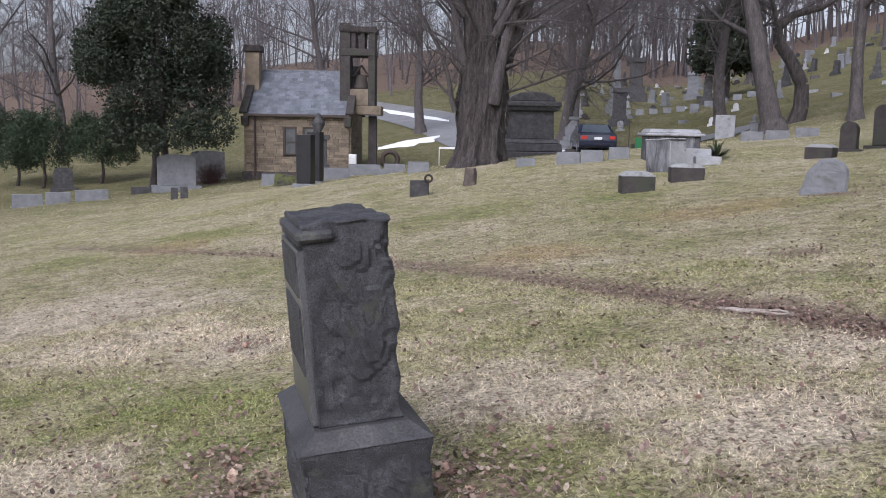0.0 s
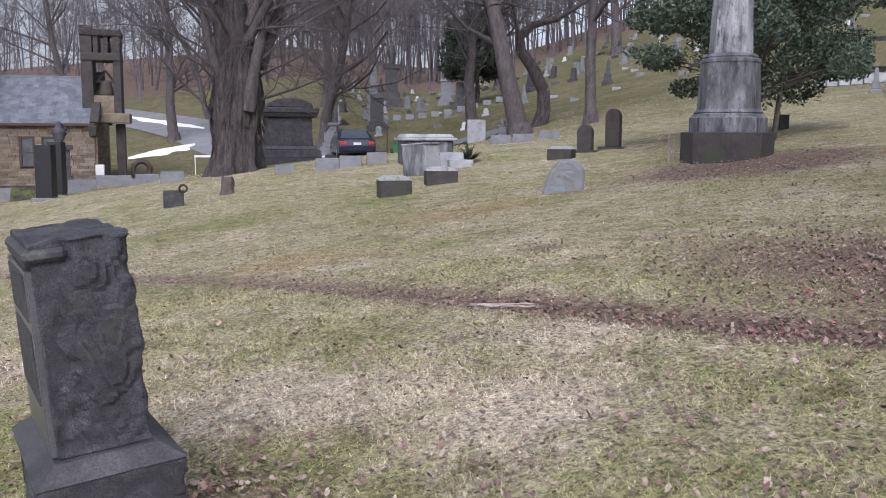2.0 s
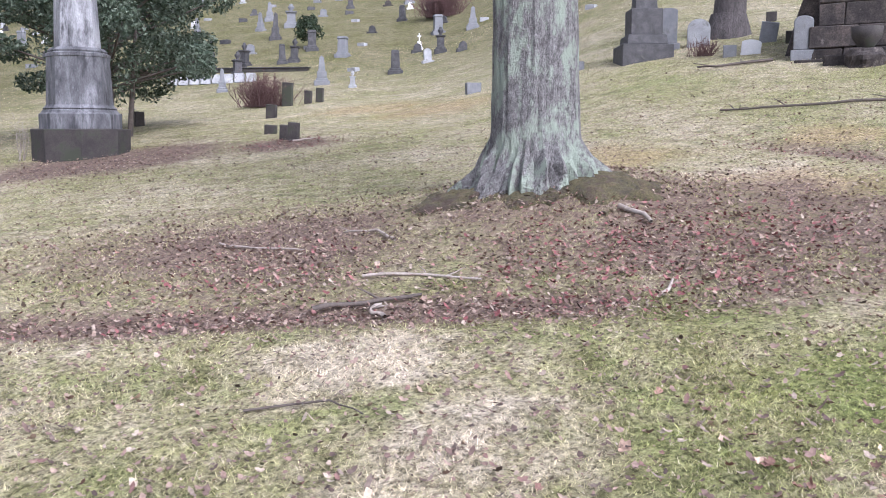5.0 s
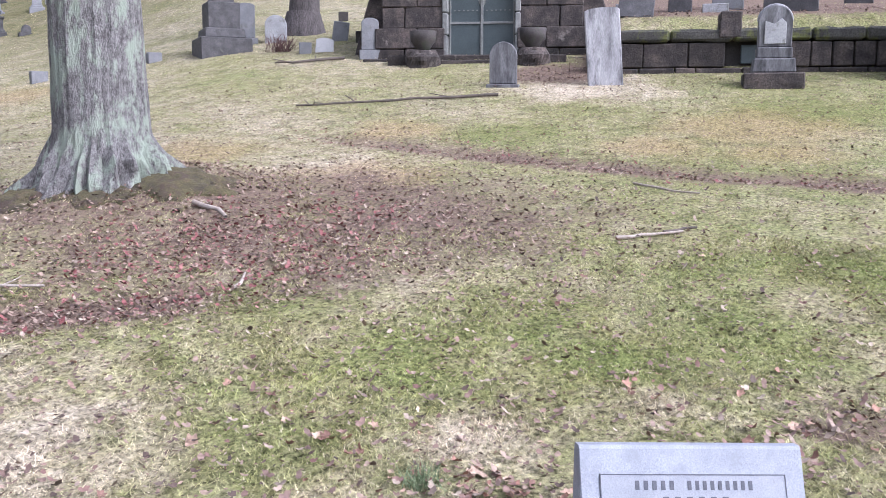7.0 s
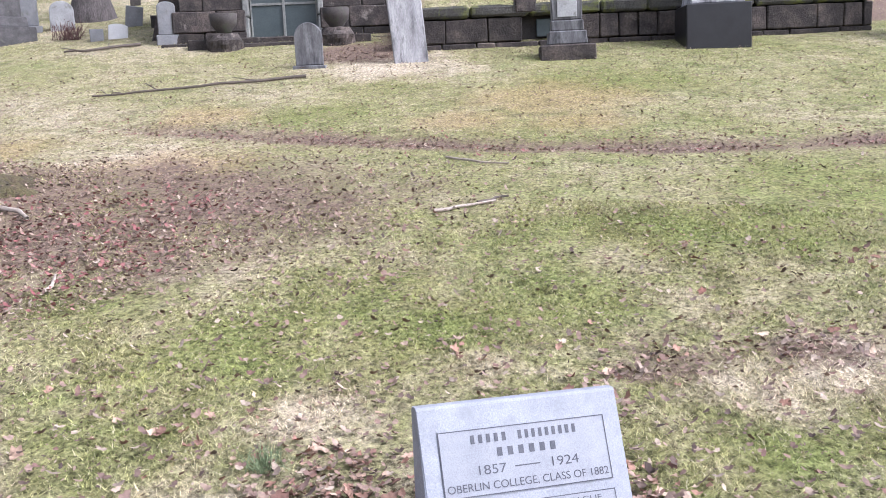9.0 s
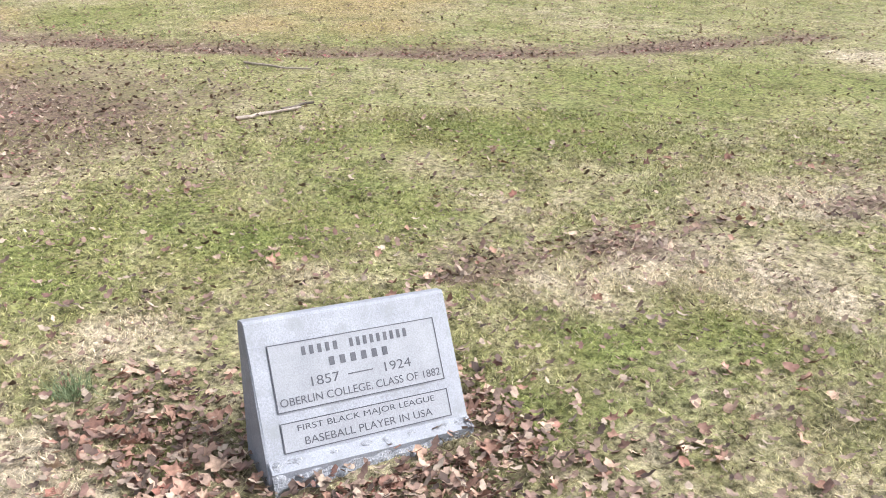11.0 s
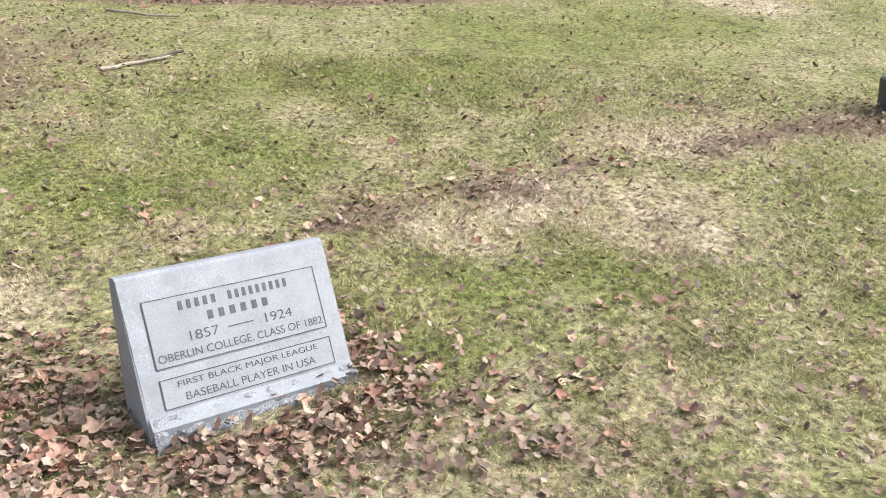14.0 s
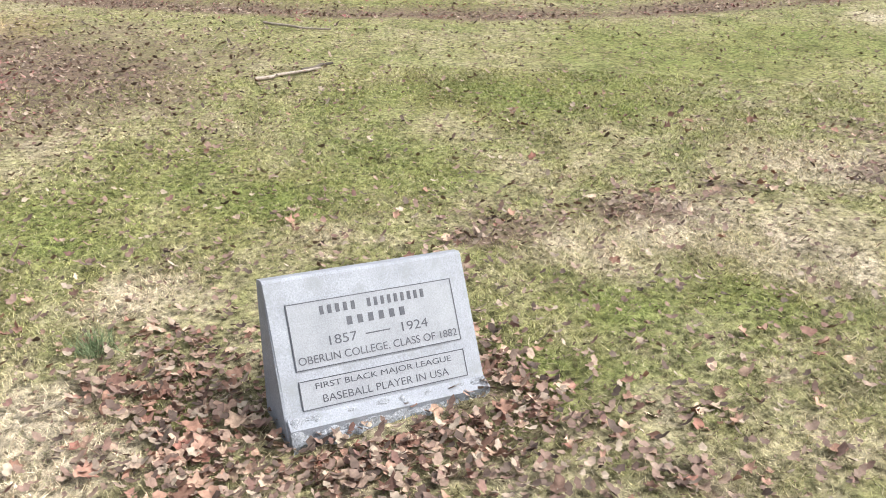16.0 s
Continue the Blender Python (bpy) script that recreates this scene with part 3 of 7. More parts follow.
def rod(name, pts, radii, sides, material):
    """One unbroken bent rod."""
    p = np.asarray(pts, float)
    d = np.gradient(p, axis=0)
    d /= np.linalg.norm(d, axis=1, keepdims=True) + 1e-9
    u = np.cross(d, np.where(np.abs(d[:, 2:3]) > 0.9, np.array([[1.0, 0, 0]]), np.array([[0, 0, 1.0]])))
    u /= np.linalg.norm(u, axis=1, keepdims=True) + 1e-9
    v = np.cross(d, u)
    a = 2 * np.pi * np.arange(sides) / sides
    ring = u[:, None] * np.cos(a)[None, :, None] + v[:, None] * np.sin(a)[None, :, None]
    verts = (p[:, None] + ring * np.asarray(radii, float)[:, None, None]).reshape(-1, 3)
    i = np.arange(len(p) * sides).reshape(len(p), sides)
    f = np.stack([i[:-1], np.roll(i[:-1], -1, 1), np.roll(i[1:], -1, 1), i[1:]], -1).reshape(-1, 4)
    return mesh_from(name, verts, f, material, True)


def grow(rng, p, d, length, r, level, out, kids, bend=0.25, up=0.15, ratio=0.62):
    """A limb in three bent pieces, with shoots along it."""
    p, d = np.array(p, float), np.array(d, float)
    n = 4 if level == 0 else 3
    for i in range(n):
        r1 = r * (0.80 if level == 0 else 0.68)
        d = d + rng.normal(0, bend, 3) + np.array([0, 0, up])
        d /= np.linalg.norm(d)
        q = p + d * length / n
        out.append((*p, *q, r, r1))
        if level < len(kids):
            for _ in range(kids[level]):
                if level == 0 and i == 0:
                    continue
                side = rng.normal(0, 1, 3)
                side -= d * (side @ d)
                side /= np.linalg.norm(side) + 1e-9
                t = rng.uniform(0.15, 1.0)
                grow(rng, p + (q - p) * t, d * rng.uniform(0.35, 0.8) + side, length * ratio * rng.uniform(0.6, 1.1), r1 * rng.uniform(0.4, 0.6), level + 1, out, kids, bend, up, ratio)
        p, r = q, r1


def bare_tree(x, y, height, r, seed, label, kids=(3, 4, 3), lean=(0, 0, 1), material=None, twig=None, bend=0.12, up=0.1, name="bare_tree", sides=3, fork=0.5, group="bare trees"):
    rng = np.random.default_rng(seed)
    t = thing(name, x, y, 0, label, "tree", group)
    label = label if len(label.split()) > 3 else label + " on the hillside"
    out = []
    grow(rng, (0, 0, -0.15), lean, height * 0.85, r, 0, out, kids, bend, up)
    trunk = [s for s in out if s[6] > r * 0.55]
    rest = [s for s in out if s[6] <= r * 0.55]
    flare = (0, 0, -0.2, lean[0] * 0.5, lean[1] * 0.5, 0.5, r * 1.5, r * 1.0)
    part("trunk", tubes("trunk", trunk + [flare], 10, material or M_TWIG), None, t)
    part("crown", tubes("crown", rest, sides, twig or M_TWIG), None, t, "bare leafless branches and twigs")
    return t


def leaf_cloud(name, rng, blobs, count, size, material, flat=0.5):
    """Leaves as bent slips, spread through the outer part of some blobs (x, y, z, rx, ry, rz)."""
    blobs = np.asarray(blobs, float)
    w = (blobs[:, 3] * blobs[:, 4] * blobs[:, 5]) ** (2 / 3)
    pick = rng.choice(len(blobs), count, p=w / w.sum())
    v = rng.normal(size=(count, 3))
    v /= np.linalg.norm(v, axis=1, keepdims=True)
    rad = rng.uniform(0.35, 1.0, (count, 1)) ** 0.45
    rad *= 1 + 0.22 * np.sin(v[:, :1] * 7 + pick[:, None]) * np.cos(v[:, 1:2] * 6) + rng.normal(0, 0.05, (count, 1))
    c = blobs[pick, :3] + v * rad * blobs[pick, 3:]
    a = rng.normal(size=(count, 3))
    a /= np.linalg.norm(a, axis=1, keepdims=True)
    b = np.cross(a, rng.normal(size=(count, 3)))
    b /= np.linalg.norm(b, axis=1, keepdims=True) + 1e-9
    s = size * rng.uniform(0.6, 1.4, (count, 1))
    nrm = np.cross(a, b)
    verts = np.stack([c - a * s, c + b * s * flat, c + a * s + nrm * s * 0.3, c - b * s * flat], 1).reshape(-1, 3)
    faces = np.arange(count * 4).reshape(-1, 4)
    return mesh_from(name, verts, faces, material)


# ---- the ground: one sheet to the horizon ----
def ground():
    n = 420
    u = np.linspace(-1, 1, n)
    reach = lambda c: np.sinh(u * 5.6) / np.sinh(5.6) * 700 + c  # noqa: E731
    gx, gy = np.meshgrid(reach(4.5), reach(2.5), indexing="ij")
    z = land(gx, gy) + 0.012 * wob(gx, gy, 1.5) * ease(60, 10, np.hypot(gx, gy)) + 0.006 * wob(gx, gy, 5.0) * ease(20, 8, np.hypot(gx, gy))
    verts = np.stack([gx, gy, z], -1).reshape(-1, 3)
    i = np.arange(n * n).reshape(n, n)
    faces = np.stack([i[:-1, :-1], i[1:, :-1], i[1:, 1:], i[:-1, 1:]], -1).reshape(-1, 4)
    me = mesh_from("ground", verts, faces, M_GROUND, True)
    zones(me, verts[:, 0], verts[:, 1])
    # how far the hillside's dull tone and painted tree shading apply, by distance
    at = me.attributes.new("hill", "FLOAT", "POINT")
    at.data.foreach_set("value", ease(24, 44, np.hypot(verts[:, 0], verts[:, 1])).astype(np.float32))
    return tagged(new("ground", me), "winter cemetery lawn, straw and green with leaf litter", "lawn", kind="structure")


ground()


def ribbon(name, line, width, lift, material, label, category, n=60, kind="structure", ragged=0.0):
    """A strip laid along a broken line on the land."""
    line = np.asarray(line, float)
    t = np.linspace(0, len(line) - 1, n)
    k = np.arange(len(line))
    cx, cy = np.interp(t, k, line[:, 0]), np.interp(t, k, line[:, 1])
    for _ in range(6):
        cx[1:-1], cy[1:-1] = (cx[:-2] + 2 * cx[1:-1] + cx[2:]) / 4, (cy[:-2] + 2 * cy[1:-1] + cy[2:]) / 4
    dx, dy = np.gradient(cx), np.gradient(cy)
    l = np.hypot(dx, dy)
    px, py = -dy / l, dx / l
    rows = []
    taper = np.minimum(1, np.minimum(np.arange(n), np.arange(n)[::-1]) / (n * 0.25)) if ragged else np.ones(n)
    for s in np.linspace(-0.5, 0.5, 7):
        wv = width * taper * (1 + ragged * np.sin(t * 9 + s * 4))
        x, y = cx + px * wv * s, cy + py * wv * s
        rows.append(np.stack([x, y, land(x, y) + lift * (1 - (2 * s) ** 2 * (0.9 if ragged else 0.0))], -1))
    v = np.stack(rows, 1).reshape(-1, 3)
    i = np.arange(n * 7).reshape(n, 7)
    f = np.stack([i[:-1, :-1], i[1:, :-1], i[1:, 1:], i[:-1, 1:]], -1).reshape(-1, 4)
    return tagged(new(name, mesh_from(name, v, f, material, True)), label, category, kind=kind)


ROAD = [(13, 38.5), (9, 41), (5.0, 44.4), (2.0, 50.5), (0.2, 57), (-2.6, 65), (-7, 75), (-14, 92), (-24, 115)]
ribbon("road", ROAD, 4.6, 0.05, M_ASPHALT, "grey asphalt cemetery lane winding uphill", "road", 120)
ribbon("snow_patch", [(-0.3, 52.2), (-1.8, 51), (-3.6, 49)], 1.5, 0.14, M_SNOW, "melting strip of old snow on the verge", "snow", 40, "", 0.25)
ribbon("snow_patch", [(0.2, 58.4), (-2.4, 64.5), (-5.4, 71.5)], 1.1, 0.14, M_SNOW, "melting strip of old snow beside the lane", "snow", 40, "", 0.25)
ribbon("snow_patch", [(5.6, 45.2), (5.0, 47.0), (4.2, 48.6)], 2.0, 0.16, M_SNOW, "melting heap of old snow beside the lane", "snow", 40, "", 0.25)


# ---- the granite marker with the slanted face ----
FACE_A, FACE_L = 0.421, 0.437


def on_face(u, v, lift):
    return Vector((u, v * math.sin(FACE_A) - lift * math.cos(FACE_A), v * math.cos(FACE_A) + lift * math.sin(FACE_A)))


def face_plate(u0, u1, v0, v1, lift, deep=0.006):
    bm = bmesh.new()
    front = [bm.verts.new(on_face(u, v, lift)) for u, v in ((u0, v0), (u1, v0), (u1, v1), (u0, v1))]
    back = [bm.verts.new(on_face(u, v, lift - deep)) for u, v in ((u0, v0), (u1, v0), (u1, v1), (u0, v1))]
    bm.faces.new(front)
    for i in range(4):
        bm.faces.new((front[i], back[i], back[(i + 1) % 4], front[(i + 1) % 4]))
    return bm


def face_frame(u0, u1, v0, v1, parent):
    t = 0.0028
    bm = face_plate(u0, u1, v0, v0 + t, 0.0042)
    for a in ((u0, u1, v1 - t, v1), (u0, u0 + t, v0 + t, v1 - t), (u1 - t, u1, v0 + t, v1 - t)):
        merge(bm, face_plate(*a, 0.0042))
    part("border_line", bm, M_INK, parent, "dark incised border line")


def lettering(text, u, v, width, height, parent):
    cu = bpy.data.curves.new("lettering", "FONT")
    cu.body, cu.size, cu.extrude = text, 1.0, 0.0
    tmp = bpy.data.objects.new("lettering_source", cu)
    scene.collection.objects.link(tmp)
    bpy.context.view_layer.update()
    me = bpy.data.meshes.new_from_object(tmp.evaluated_get(bpy.context.evaluated_depsgraph_get()))
    bpy.data.objects.remove(tmp)
    co = np.empty(len(me.vertices) * 3, np.float32)
    me.vertices.foreach_get("co", co)
    co = co.reshape(-1, 3)
    lo, hi = co[:, :2].min(0), co[:, :2].max(0)
    p = (co[:, :2] - lo) / (hi - lo) - 0.5
    for vert, (a, b) in zip(me.vertices, p):
        vert.co = on_face(u + a * width, v + b * height, 0.0045)
    me.materials.clear()
    me.materials.append(M_INK)
    part("lettering", me, None, parent, "dark carved capital letters")


def slant_marker():
    t = thing("grave_marker", 2.599, -0.434, -75.0, "light blue-grey granite slant marker with engraved panels", "gravestone", z=0.256, rx=0.1, ry=1.5)
    sy, sz = FACE_L * math.sin(FACE_A), FACE_L * math.cos(FACE_A)
    bm = bmesh.new()
    prof = [(0.03, -0.10), (0.0, 0.0), (-0.012, 0.045), (on_face(0, 0.072, 0).y, on_face(0, 0.072, 0).z), (sy, sz), (sy + 0.010, sz + 0.007), (sy + 0.040, sz + 0.004), (sy + 0.048, sz - 0.008), (0.185, -0.10)]
    nx = 24
    rows = []
    for i in range(nx + 1):
        x = -0.305 + 0.61 * i / nx
        ragged = 0.007 if i in (0, nx) else 0.0
        row = []
        for j, (y, z) in enumerate(prof):
            q = Vector((x * 9, y * 9, z * 9))
            k = 0.001 if j in (1, 2, 3) else 0.003 if j == 7 else 0.0
            row.append(bm.verts.new((x + ragged * noise.noise(Vector((y * 22, z * 22, x * 9))), y - k * (0.5 + noise.noise(q) + 0.6 * noise.noise(q * 2.7)), z + 0.4 * k * noise.noise(q * 1.9))))
        rows.append(row)
    for a, b in zip(rows, rows[1:]):
        for j in range(len(prof) - 1):
            bm.faces.new((a[j], b[j], b[j + 1], a[j + 1]))
    bm.faces.new(rows[0])
    bm.faces.new(rows[-1][::-1])
    part("stone_body", bm, M_MARKER, t)
    edge = bmesh.new()
    grid = []
    for i in range(57):
        u = -0.303 + 0.606 * i / 56
        row = []
        for j in range(9):
            v = -0.05 + 0.122 * j / 8
            q = Vector((u * 16, v * 22, 4.0))
            out = 0.026 * math.sin(math.pi * min(1.0, j / 8)) ** 0.7 * (0.65 + 0.9 * abs(noise.noise(q)) + 0.6 * noise.noise(q * 2.6)) + 0.001
            row.append(edge.verts.new(on_face(u, v, out + (0.0 if j < 8 else -0.002))))
        grid.append(row)
    for a, b in zip(grid, grid[1:]):
        for j in range(8):
            edge.faces.new((a[j], b[j], b[j + 1], a[j + 1]))
    part("rock_edge", edge, M_PITCH, t, "rough rock-pitched lower edge")
    part("upper_panel", face_plate(-0.253, 0.253, 0.187, 0.371, 0.003), M_PANEL, t, "smooth grey upper inscription panel")
    part("lower_panel", face_plate(-0.253, 0.253, 0.080, 0.160, 0.003), M_PANEL, t, "smooth grey lower inscription panel")
    face_frame(-0.253, 0.253, 0.187, 0.371, t)
    face_frame(-0.253, 0.253, 0.080, 0.160, t)
    for u0, u1, v, count in ((-0.165, -0.048, 0.342, 5), (-0.022, 0.165, 0.342, 9), (-0.094, 0.100, 0.301, 6)):
        step = (u1 - u0) / count
        for k in range(count):
            u = u0 + step * (k + 0.5)
            part("inscription_bar", face_plate(u - step * 0.24, u + step * 0.24, v - 0.012, v + 0.012, 0.0042), M_INK, t, "dark engraved bar")
    lettering("1857", -0.105, 0.256, 0.082, 0.026, t)
    lettering("1924", 0.115, 0.256, 0.082, 0.026, t)
    part("dash", face_plate(-0.038, 0.038, 0.2545, 0.2580, 0.0042), M_INK, t)
    lettering("OBERLIN COLLEGE, CLASS OF 1882", 0.0, 0.211, 0.485, 0.025, t)
    lettering("FIRST BLACK MAJOR LEAGUE", 0.0, 0.138, 0.415, 0.021, t)
    lettering("BASEBALL PLAYER IN USA", 0.0, 0.104, 0.385, 0.021, t)


slant_marker()


# ---- the tall rock-pitched stone close by ----
def break_faces(bm, count, amount, seed, lo, hi, mask):
    """Breaks each face into a few flat flakes that fall away to its edges, as a pitching tool leaves them."""
    rng = np.random.default_rng(seed)
    seeds = rng.uniform(-1, 1, (count, 3))
    lo, hi = np.array(lo), np.array(hi)
    bm.normal_update()
    moves = []
    for v in bm.verts:
        k = float(mask(v.co))
        if k <= 0:
            continue
        q = (np.array(v.co + 0.018 * noise.noise_vector(v.co * 9)) - (lo + hi) / 2) / ((hi - lo) / 2)
        axis = int(np.argmax(np.abs(np.array(v.normal))))
        q[axis] = 0.0
        sd = seeds.copy()
        sd[:, axis] = 0.0
        flake = float(((sd * sd).sum(1) - 2 * sd @ q).min())
        # broken ledges: wide terraces with short steep risers, run askew
        lean = v.co + Vector((0.35 * v.co.z, 0.2 * v.co.x, -0.5 * v.co.x))
        rise = 2.6 * noise.noise(lean * 5.5 + Vector((seed, 0, 3))) + 0.9 * noise.noise(lean * 13) + 2.0 * v.co.x
        ledge = math.floor(rise) + float(ease(0.72, 1.0, rise - math.floor(rise)))
        fine = 0.004 * noise.noise(v.co * 26) + 0.003 * noise.noise(v.co * 60)
        moves.append((v, v.normal * k * (amount * flake + 0.013 * (ledge - 1.0 * rise * 0.55) + fine)))
    for v, m in moves:
        v.co += m


def rock_stone():
    w, d, h = 0.355, 0.694, 0.809
    t = thing("gravestone", -0.24, 3.323, 15.8, "dark granite gravestone with rock-pitched sides, leaning", "gravestone", z=0.31, rx=-0.7, ry=-4.7)
    die = box(w - 0.012, d - 0.03, h - 0.03, w / 2 + 0.006, d / 2 + 0.005, 0.0, 0.006)
    roughen(die, 44, 0.0, 6.0)
    break_faces(die, 12, 0.012, 8, (0, 0, 0), (w, d, h),
                lambda c: min(1.0, max(0.0, (c.x - 0.015 - 0.085 * ease(0.40, 0.62, c.z) * (c.y < 0.2)) * 22)) * min(1.0, max(0.0, c.z * 30)) * (0.35 if c.z > h - 0.05 else 1.0))
    for v in die.verts:
        if v.co.z > h - 0.06:
            v.co.z += 0.030 * (noise.noise(Vector((v.co.x * 8, v.co.y * 6, 2))) + 0.35)
        if v.co.x > w - 0.05:
            v.co.x -= 0.016 * abs(math.sin(v.co.z * 15 + 0.6 + 2 * v.co.y)) ** 0.6 - 0.008
    part("stone_body", die, M_ROCK, t, "rough broken granite faces")
    face = box(0.034, d - 0.06, h - 0.13, 0.007, d / 2 + 0.005, 0.01, 0.003)
    part("polished_face", face, M_POLISH, t, "smooth polished inscription face")
    for z0, hh in ((0.50, 0.17), (0.19, 0.27)):
        part("carved_panel", box(0.008, d - 0.18, hh, -0.012, d / 2 + 0.01, z0, 0.002), M_ROCK, t, "dark textured carved panel")
    part("cornice", box(0.145, d - 0.03, 0.045, 0.058, d / 2 - 0.022, h - 0.090, 0.014), M_DARK, t, "moulded cornice strip")
    part("cornice", box(0.115, d - 0.065, 0.02, 0.050, d / 2 - 0.005, h - 0.107, 0.005), M_DARK, t)
    b, c = 0.085, 0.058
    part("base_slope", box(w + 2 * b, d + 2 * b, c, w / 2, d / 2, -c, 0.0, w / (w + 2 * b) * 1.02, d / (d + 2 * b) * 1.02), M_DARK, t, "smooth sloping base top")
    base = box(w + 2 * b - 0.01, d + 2 * b - 0.01, 0.46, w / 2, d / 2, -c - 0.46, 0.004)
    roughen(base, 26, 0.0, 5.0)
    for v in base.verts:
        v.co.z += c + 0.46
    break_faces(base, 9, 0.020, 12, (-b, -b, 0), (w + b, d + b, 0.46), lambda p: min(1.0, max(0.0, (0.435 - p.z) * 14)))
    for v in base.verts:
        v.co.z -= c + 0.46
    part("base", base, M_ROCK, t, "rock-pitched granite base")


rock_stone()


# ---- common gravestones ----
def tablet(x, y, w, h, d, material, label, name="gravestone", turn=0.0, lean=(0, 0), arch=None, plinth=None, group="", sink=0.06):
    label = label if len(label.split()) > 3 else label + " in the grass"
    t = thing(name, x, y, facing(x, y) + turn, label, "gravestone", group, rx=lean[0], ry=lean[1])
    z = 0.0
    if plinth:
        part("plinth", roughen(box(plinth[0], plinth[1], plinth[2] + sink, 0, 0, -sink, 0.012), 2, 0.006, 6, x), plinth[3] if len(plinth) > 3 else material, t)
        z = plinth[2]
    top = round_top(w, h, arch) if arch != 0 else [(-w / 2, 0), (w / 2, 0), (w / 2, h), (-w / 2, h)]
    bm = slab(top, d, min(0.014, d * 0.2))
    bmesh.ops.translate(bm, verts=bm.verts, vec=(0, 0, z - (0 if plinth else sink)))
    if not plinth:
        for v in bm.verts:
            if v.co.z > 0.02:
                v.co.z += sink
    part("stone_body", bm, material, t)
    return t


def low_block(x, y, w, h, d, material, label, turn=0.0, group="low gravestones", hip=0.0, sink=0.06, lean=(0, 0)):
    label = label if len(label.split()) > 3 else label + " in the grass"
    t = thing("grave_block", x, y, facing(x, y) + turn, label, "gravestone", group, rx=lean[0], ry=lean[1])
    bm = box(w, d, h + sink, 0, 0, -sink, 0.012, 1 - hip * 0.4, 0.96)
    roughen(bm, 3, 0.008, 5, x * 3 + y)
    part("stone_body", bm, material, t)
    return t


def hipped_block(x, y, w, h, d, label, turn=0.0):
    """A dark block with a pale hipped top."""
    t = thing("grave_block", x, y, facing(x, y) + turn, label, "gravestone", "hipped grave blocks")
    part("stone_body", roughen(box(w, d, h * 0.75 + 0.05, 0, 0, -0.05, 0.008), 3, 0.006, 6, x), M_BROWNST, t)
    top = slab([(-w / 2, 0), (w / 2, 0), (w / 2, h * 0.06), (w * 0.28, h * 0.24), (-w * 0.28, h * 0.24), (-w / 2, h * 0.06)], d * 0.99, 0.008)
    bmesh.ops.translate(top, verts=top.verts, vec=(0, 0, h * 0.75 - 0.004))
    part("cap", top, M_PALE, t, "pale weathered hipped cap")
    return t


def pedestal(x, y, w, h, material, label, kind="obelisk", turn=0.0, group="hillside monuments", base=None, z=None):
    """Plinth, die, cornice and a shaft, urn or cap."""
    label = label if len(label.split()) > 3 else label + " on the hillside"
    t = thing("grave_monument", x, y, facing(x, y) + turn, label, "monument", group, z=z)
    base = base or material
    part("plinth", box(w, w, h * 0.12 + 0.3, 0, 0, -0.3, 0.02), base, t)
    part("plinth", box(w * 0.80, w * 0.80, h * 0.09, 0, 0, h * 0.12, 0.02, 0.94, 0.94), base, t)
    if kind == "obelisk":
        part("die", box(w * 0.62, w * 0.62, h * 0.24, 0, 0, h * 0.21, 0.012), material, t)
        part("shaft", box(w * 0.44, w * 0.44, h * 0.47, 0, 0, h * 0.45, 0.01, 0.66, 0.66), material, t)
        part("cap", turned([(w * 0.205, h * 0.92), (0.004, h)], 4), material, t)
    elif kind == "urn":
        part("die", box(w * 0.58, w * 0.58, h * 0.38, 0, 0, h * 0.21, 0.012), material, t)
        part("cornice", box(w * 0.74, w * 0.74, h * 0.07, 0, 0, h * 0.59, 0.015, 1.06, 1.06), material, t)
        part("urn", turned([(w * 0.16, h * 0.66), (w * 0.10, h * 0.71), (w * 0.24, h * 0.82), (w * 0.22, h * 0.87), (w * 0.12, h * 0.91), (w * 0.14, h * 0.95), (0.01, h)], 10), material, t, smooth=True)
    elif kind == "cross":
        part("die", box(w * 0.55, w * 0.5, h * 0.3, 0, 0, h * 0.21, 0.012, 0.9, 0.9), material, t)
        part("cross", box(w * 0.15, w * 0.15, h * 0.49, 0, 0, h * 0.51, 0.008), material, t)
        part("cross_arm", box(w * 0.5, w * 0.14, h * 0.09, 0, 0, h * 0.78, 0.006), material, t)
    elif kind == "tapered":
        part("die", box(w * 0.60, w * 0.60, h * 0.68, 0, 0, h * 0.21, 0.015, 0.86, 0.86), material, t)
        part("cap", box(w * 0.58, w * 0.58, h * 0.11, 0, 0, h * 0.89, 0.02, 0.7, 0.7), material, t)
    else:
        part("die", box(w * 0.64, w * 0.55, h * 0.60, 0, 0, h * 0.21, 0.015, 0.95, 0.95), material, t)
        part("cap", box(w * 0.74, w * 0.64, h * 0.12, 0, 0, h * 0.81, 0.02, 0.8, 0.8), material, t)
    return t


# ---- stones on the lawn and along its crest ----
tablet(-0.35, 18.4, 0.38, 0.32, 0.16, M_DARK, "small dark granite stone with a metal wreath holder", arch=0, turn=8)


def wreath(x, y, r, label, stand, z=None):
    t = thing("wreath", x, y, facing(x, y), label, "wreath", z=z)
    ring = [(r * math.cos(a) , 0, stand + r + r * math.sin(a), r * math.cos(a + 0.4), 0.01, stand + r + r * math.sin(a + 0.4), r * 0.33, r * 0.33) for a in np.arange(0, 6.28, 0.4)]
    part("ring", tubes("ring", ring, 7, M_FRAME), None, t)
    part("stake", tubes("stake", [(0, 0, -0.1, 0, 0, stand + 0.05, 0.012, 0.012)], 6, M_IRON), None, t)


wreath(-0.16, 18.3, 0.07, "small dark metal wreath on a short stake", 0.27)
wreath(-2.3, 39.1, 0.33, "round dark evergreen wreath on a stand", 0.10)


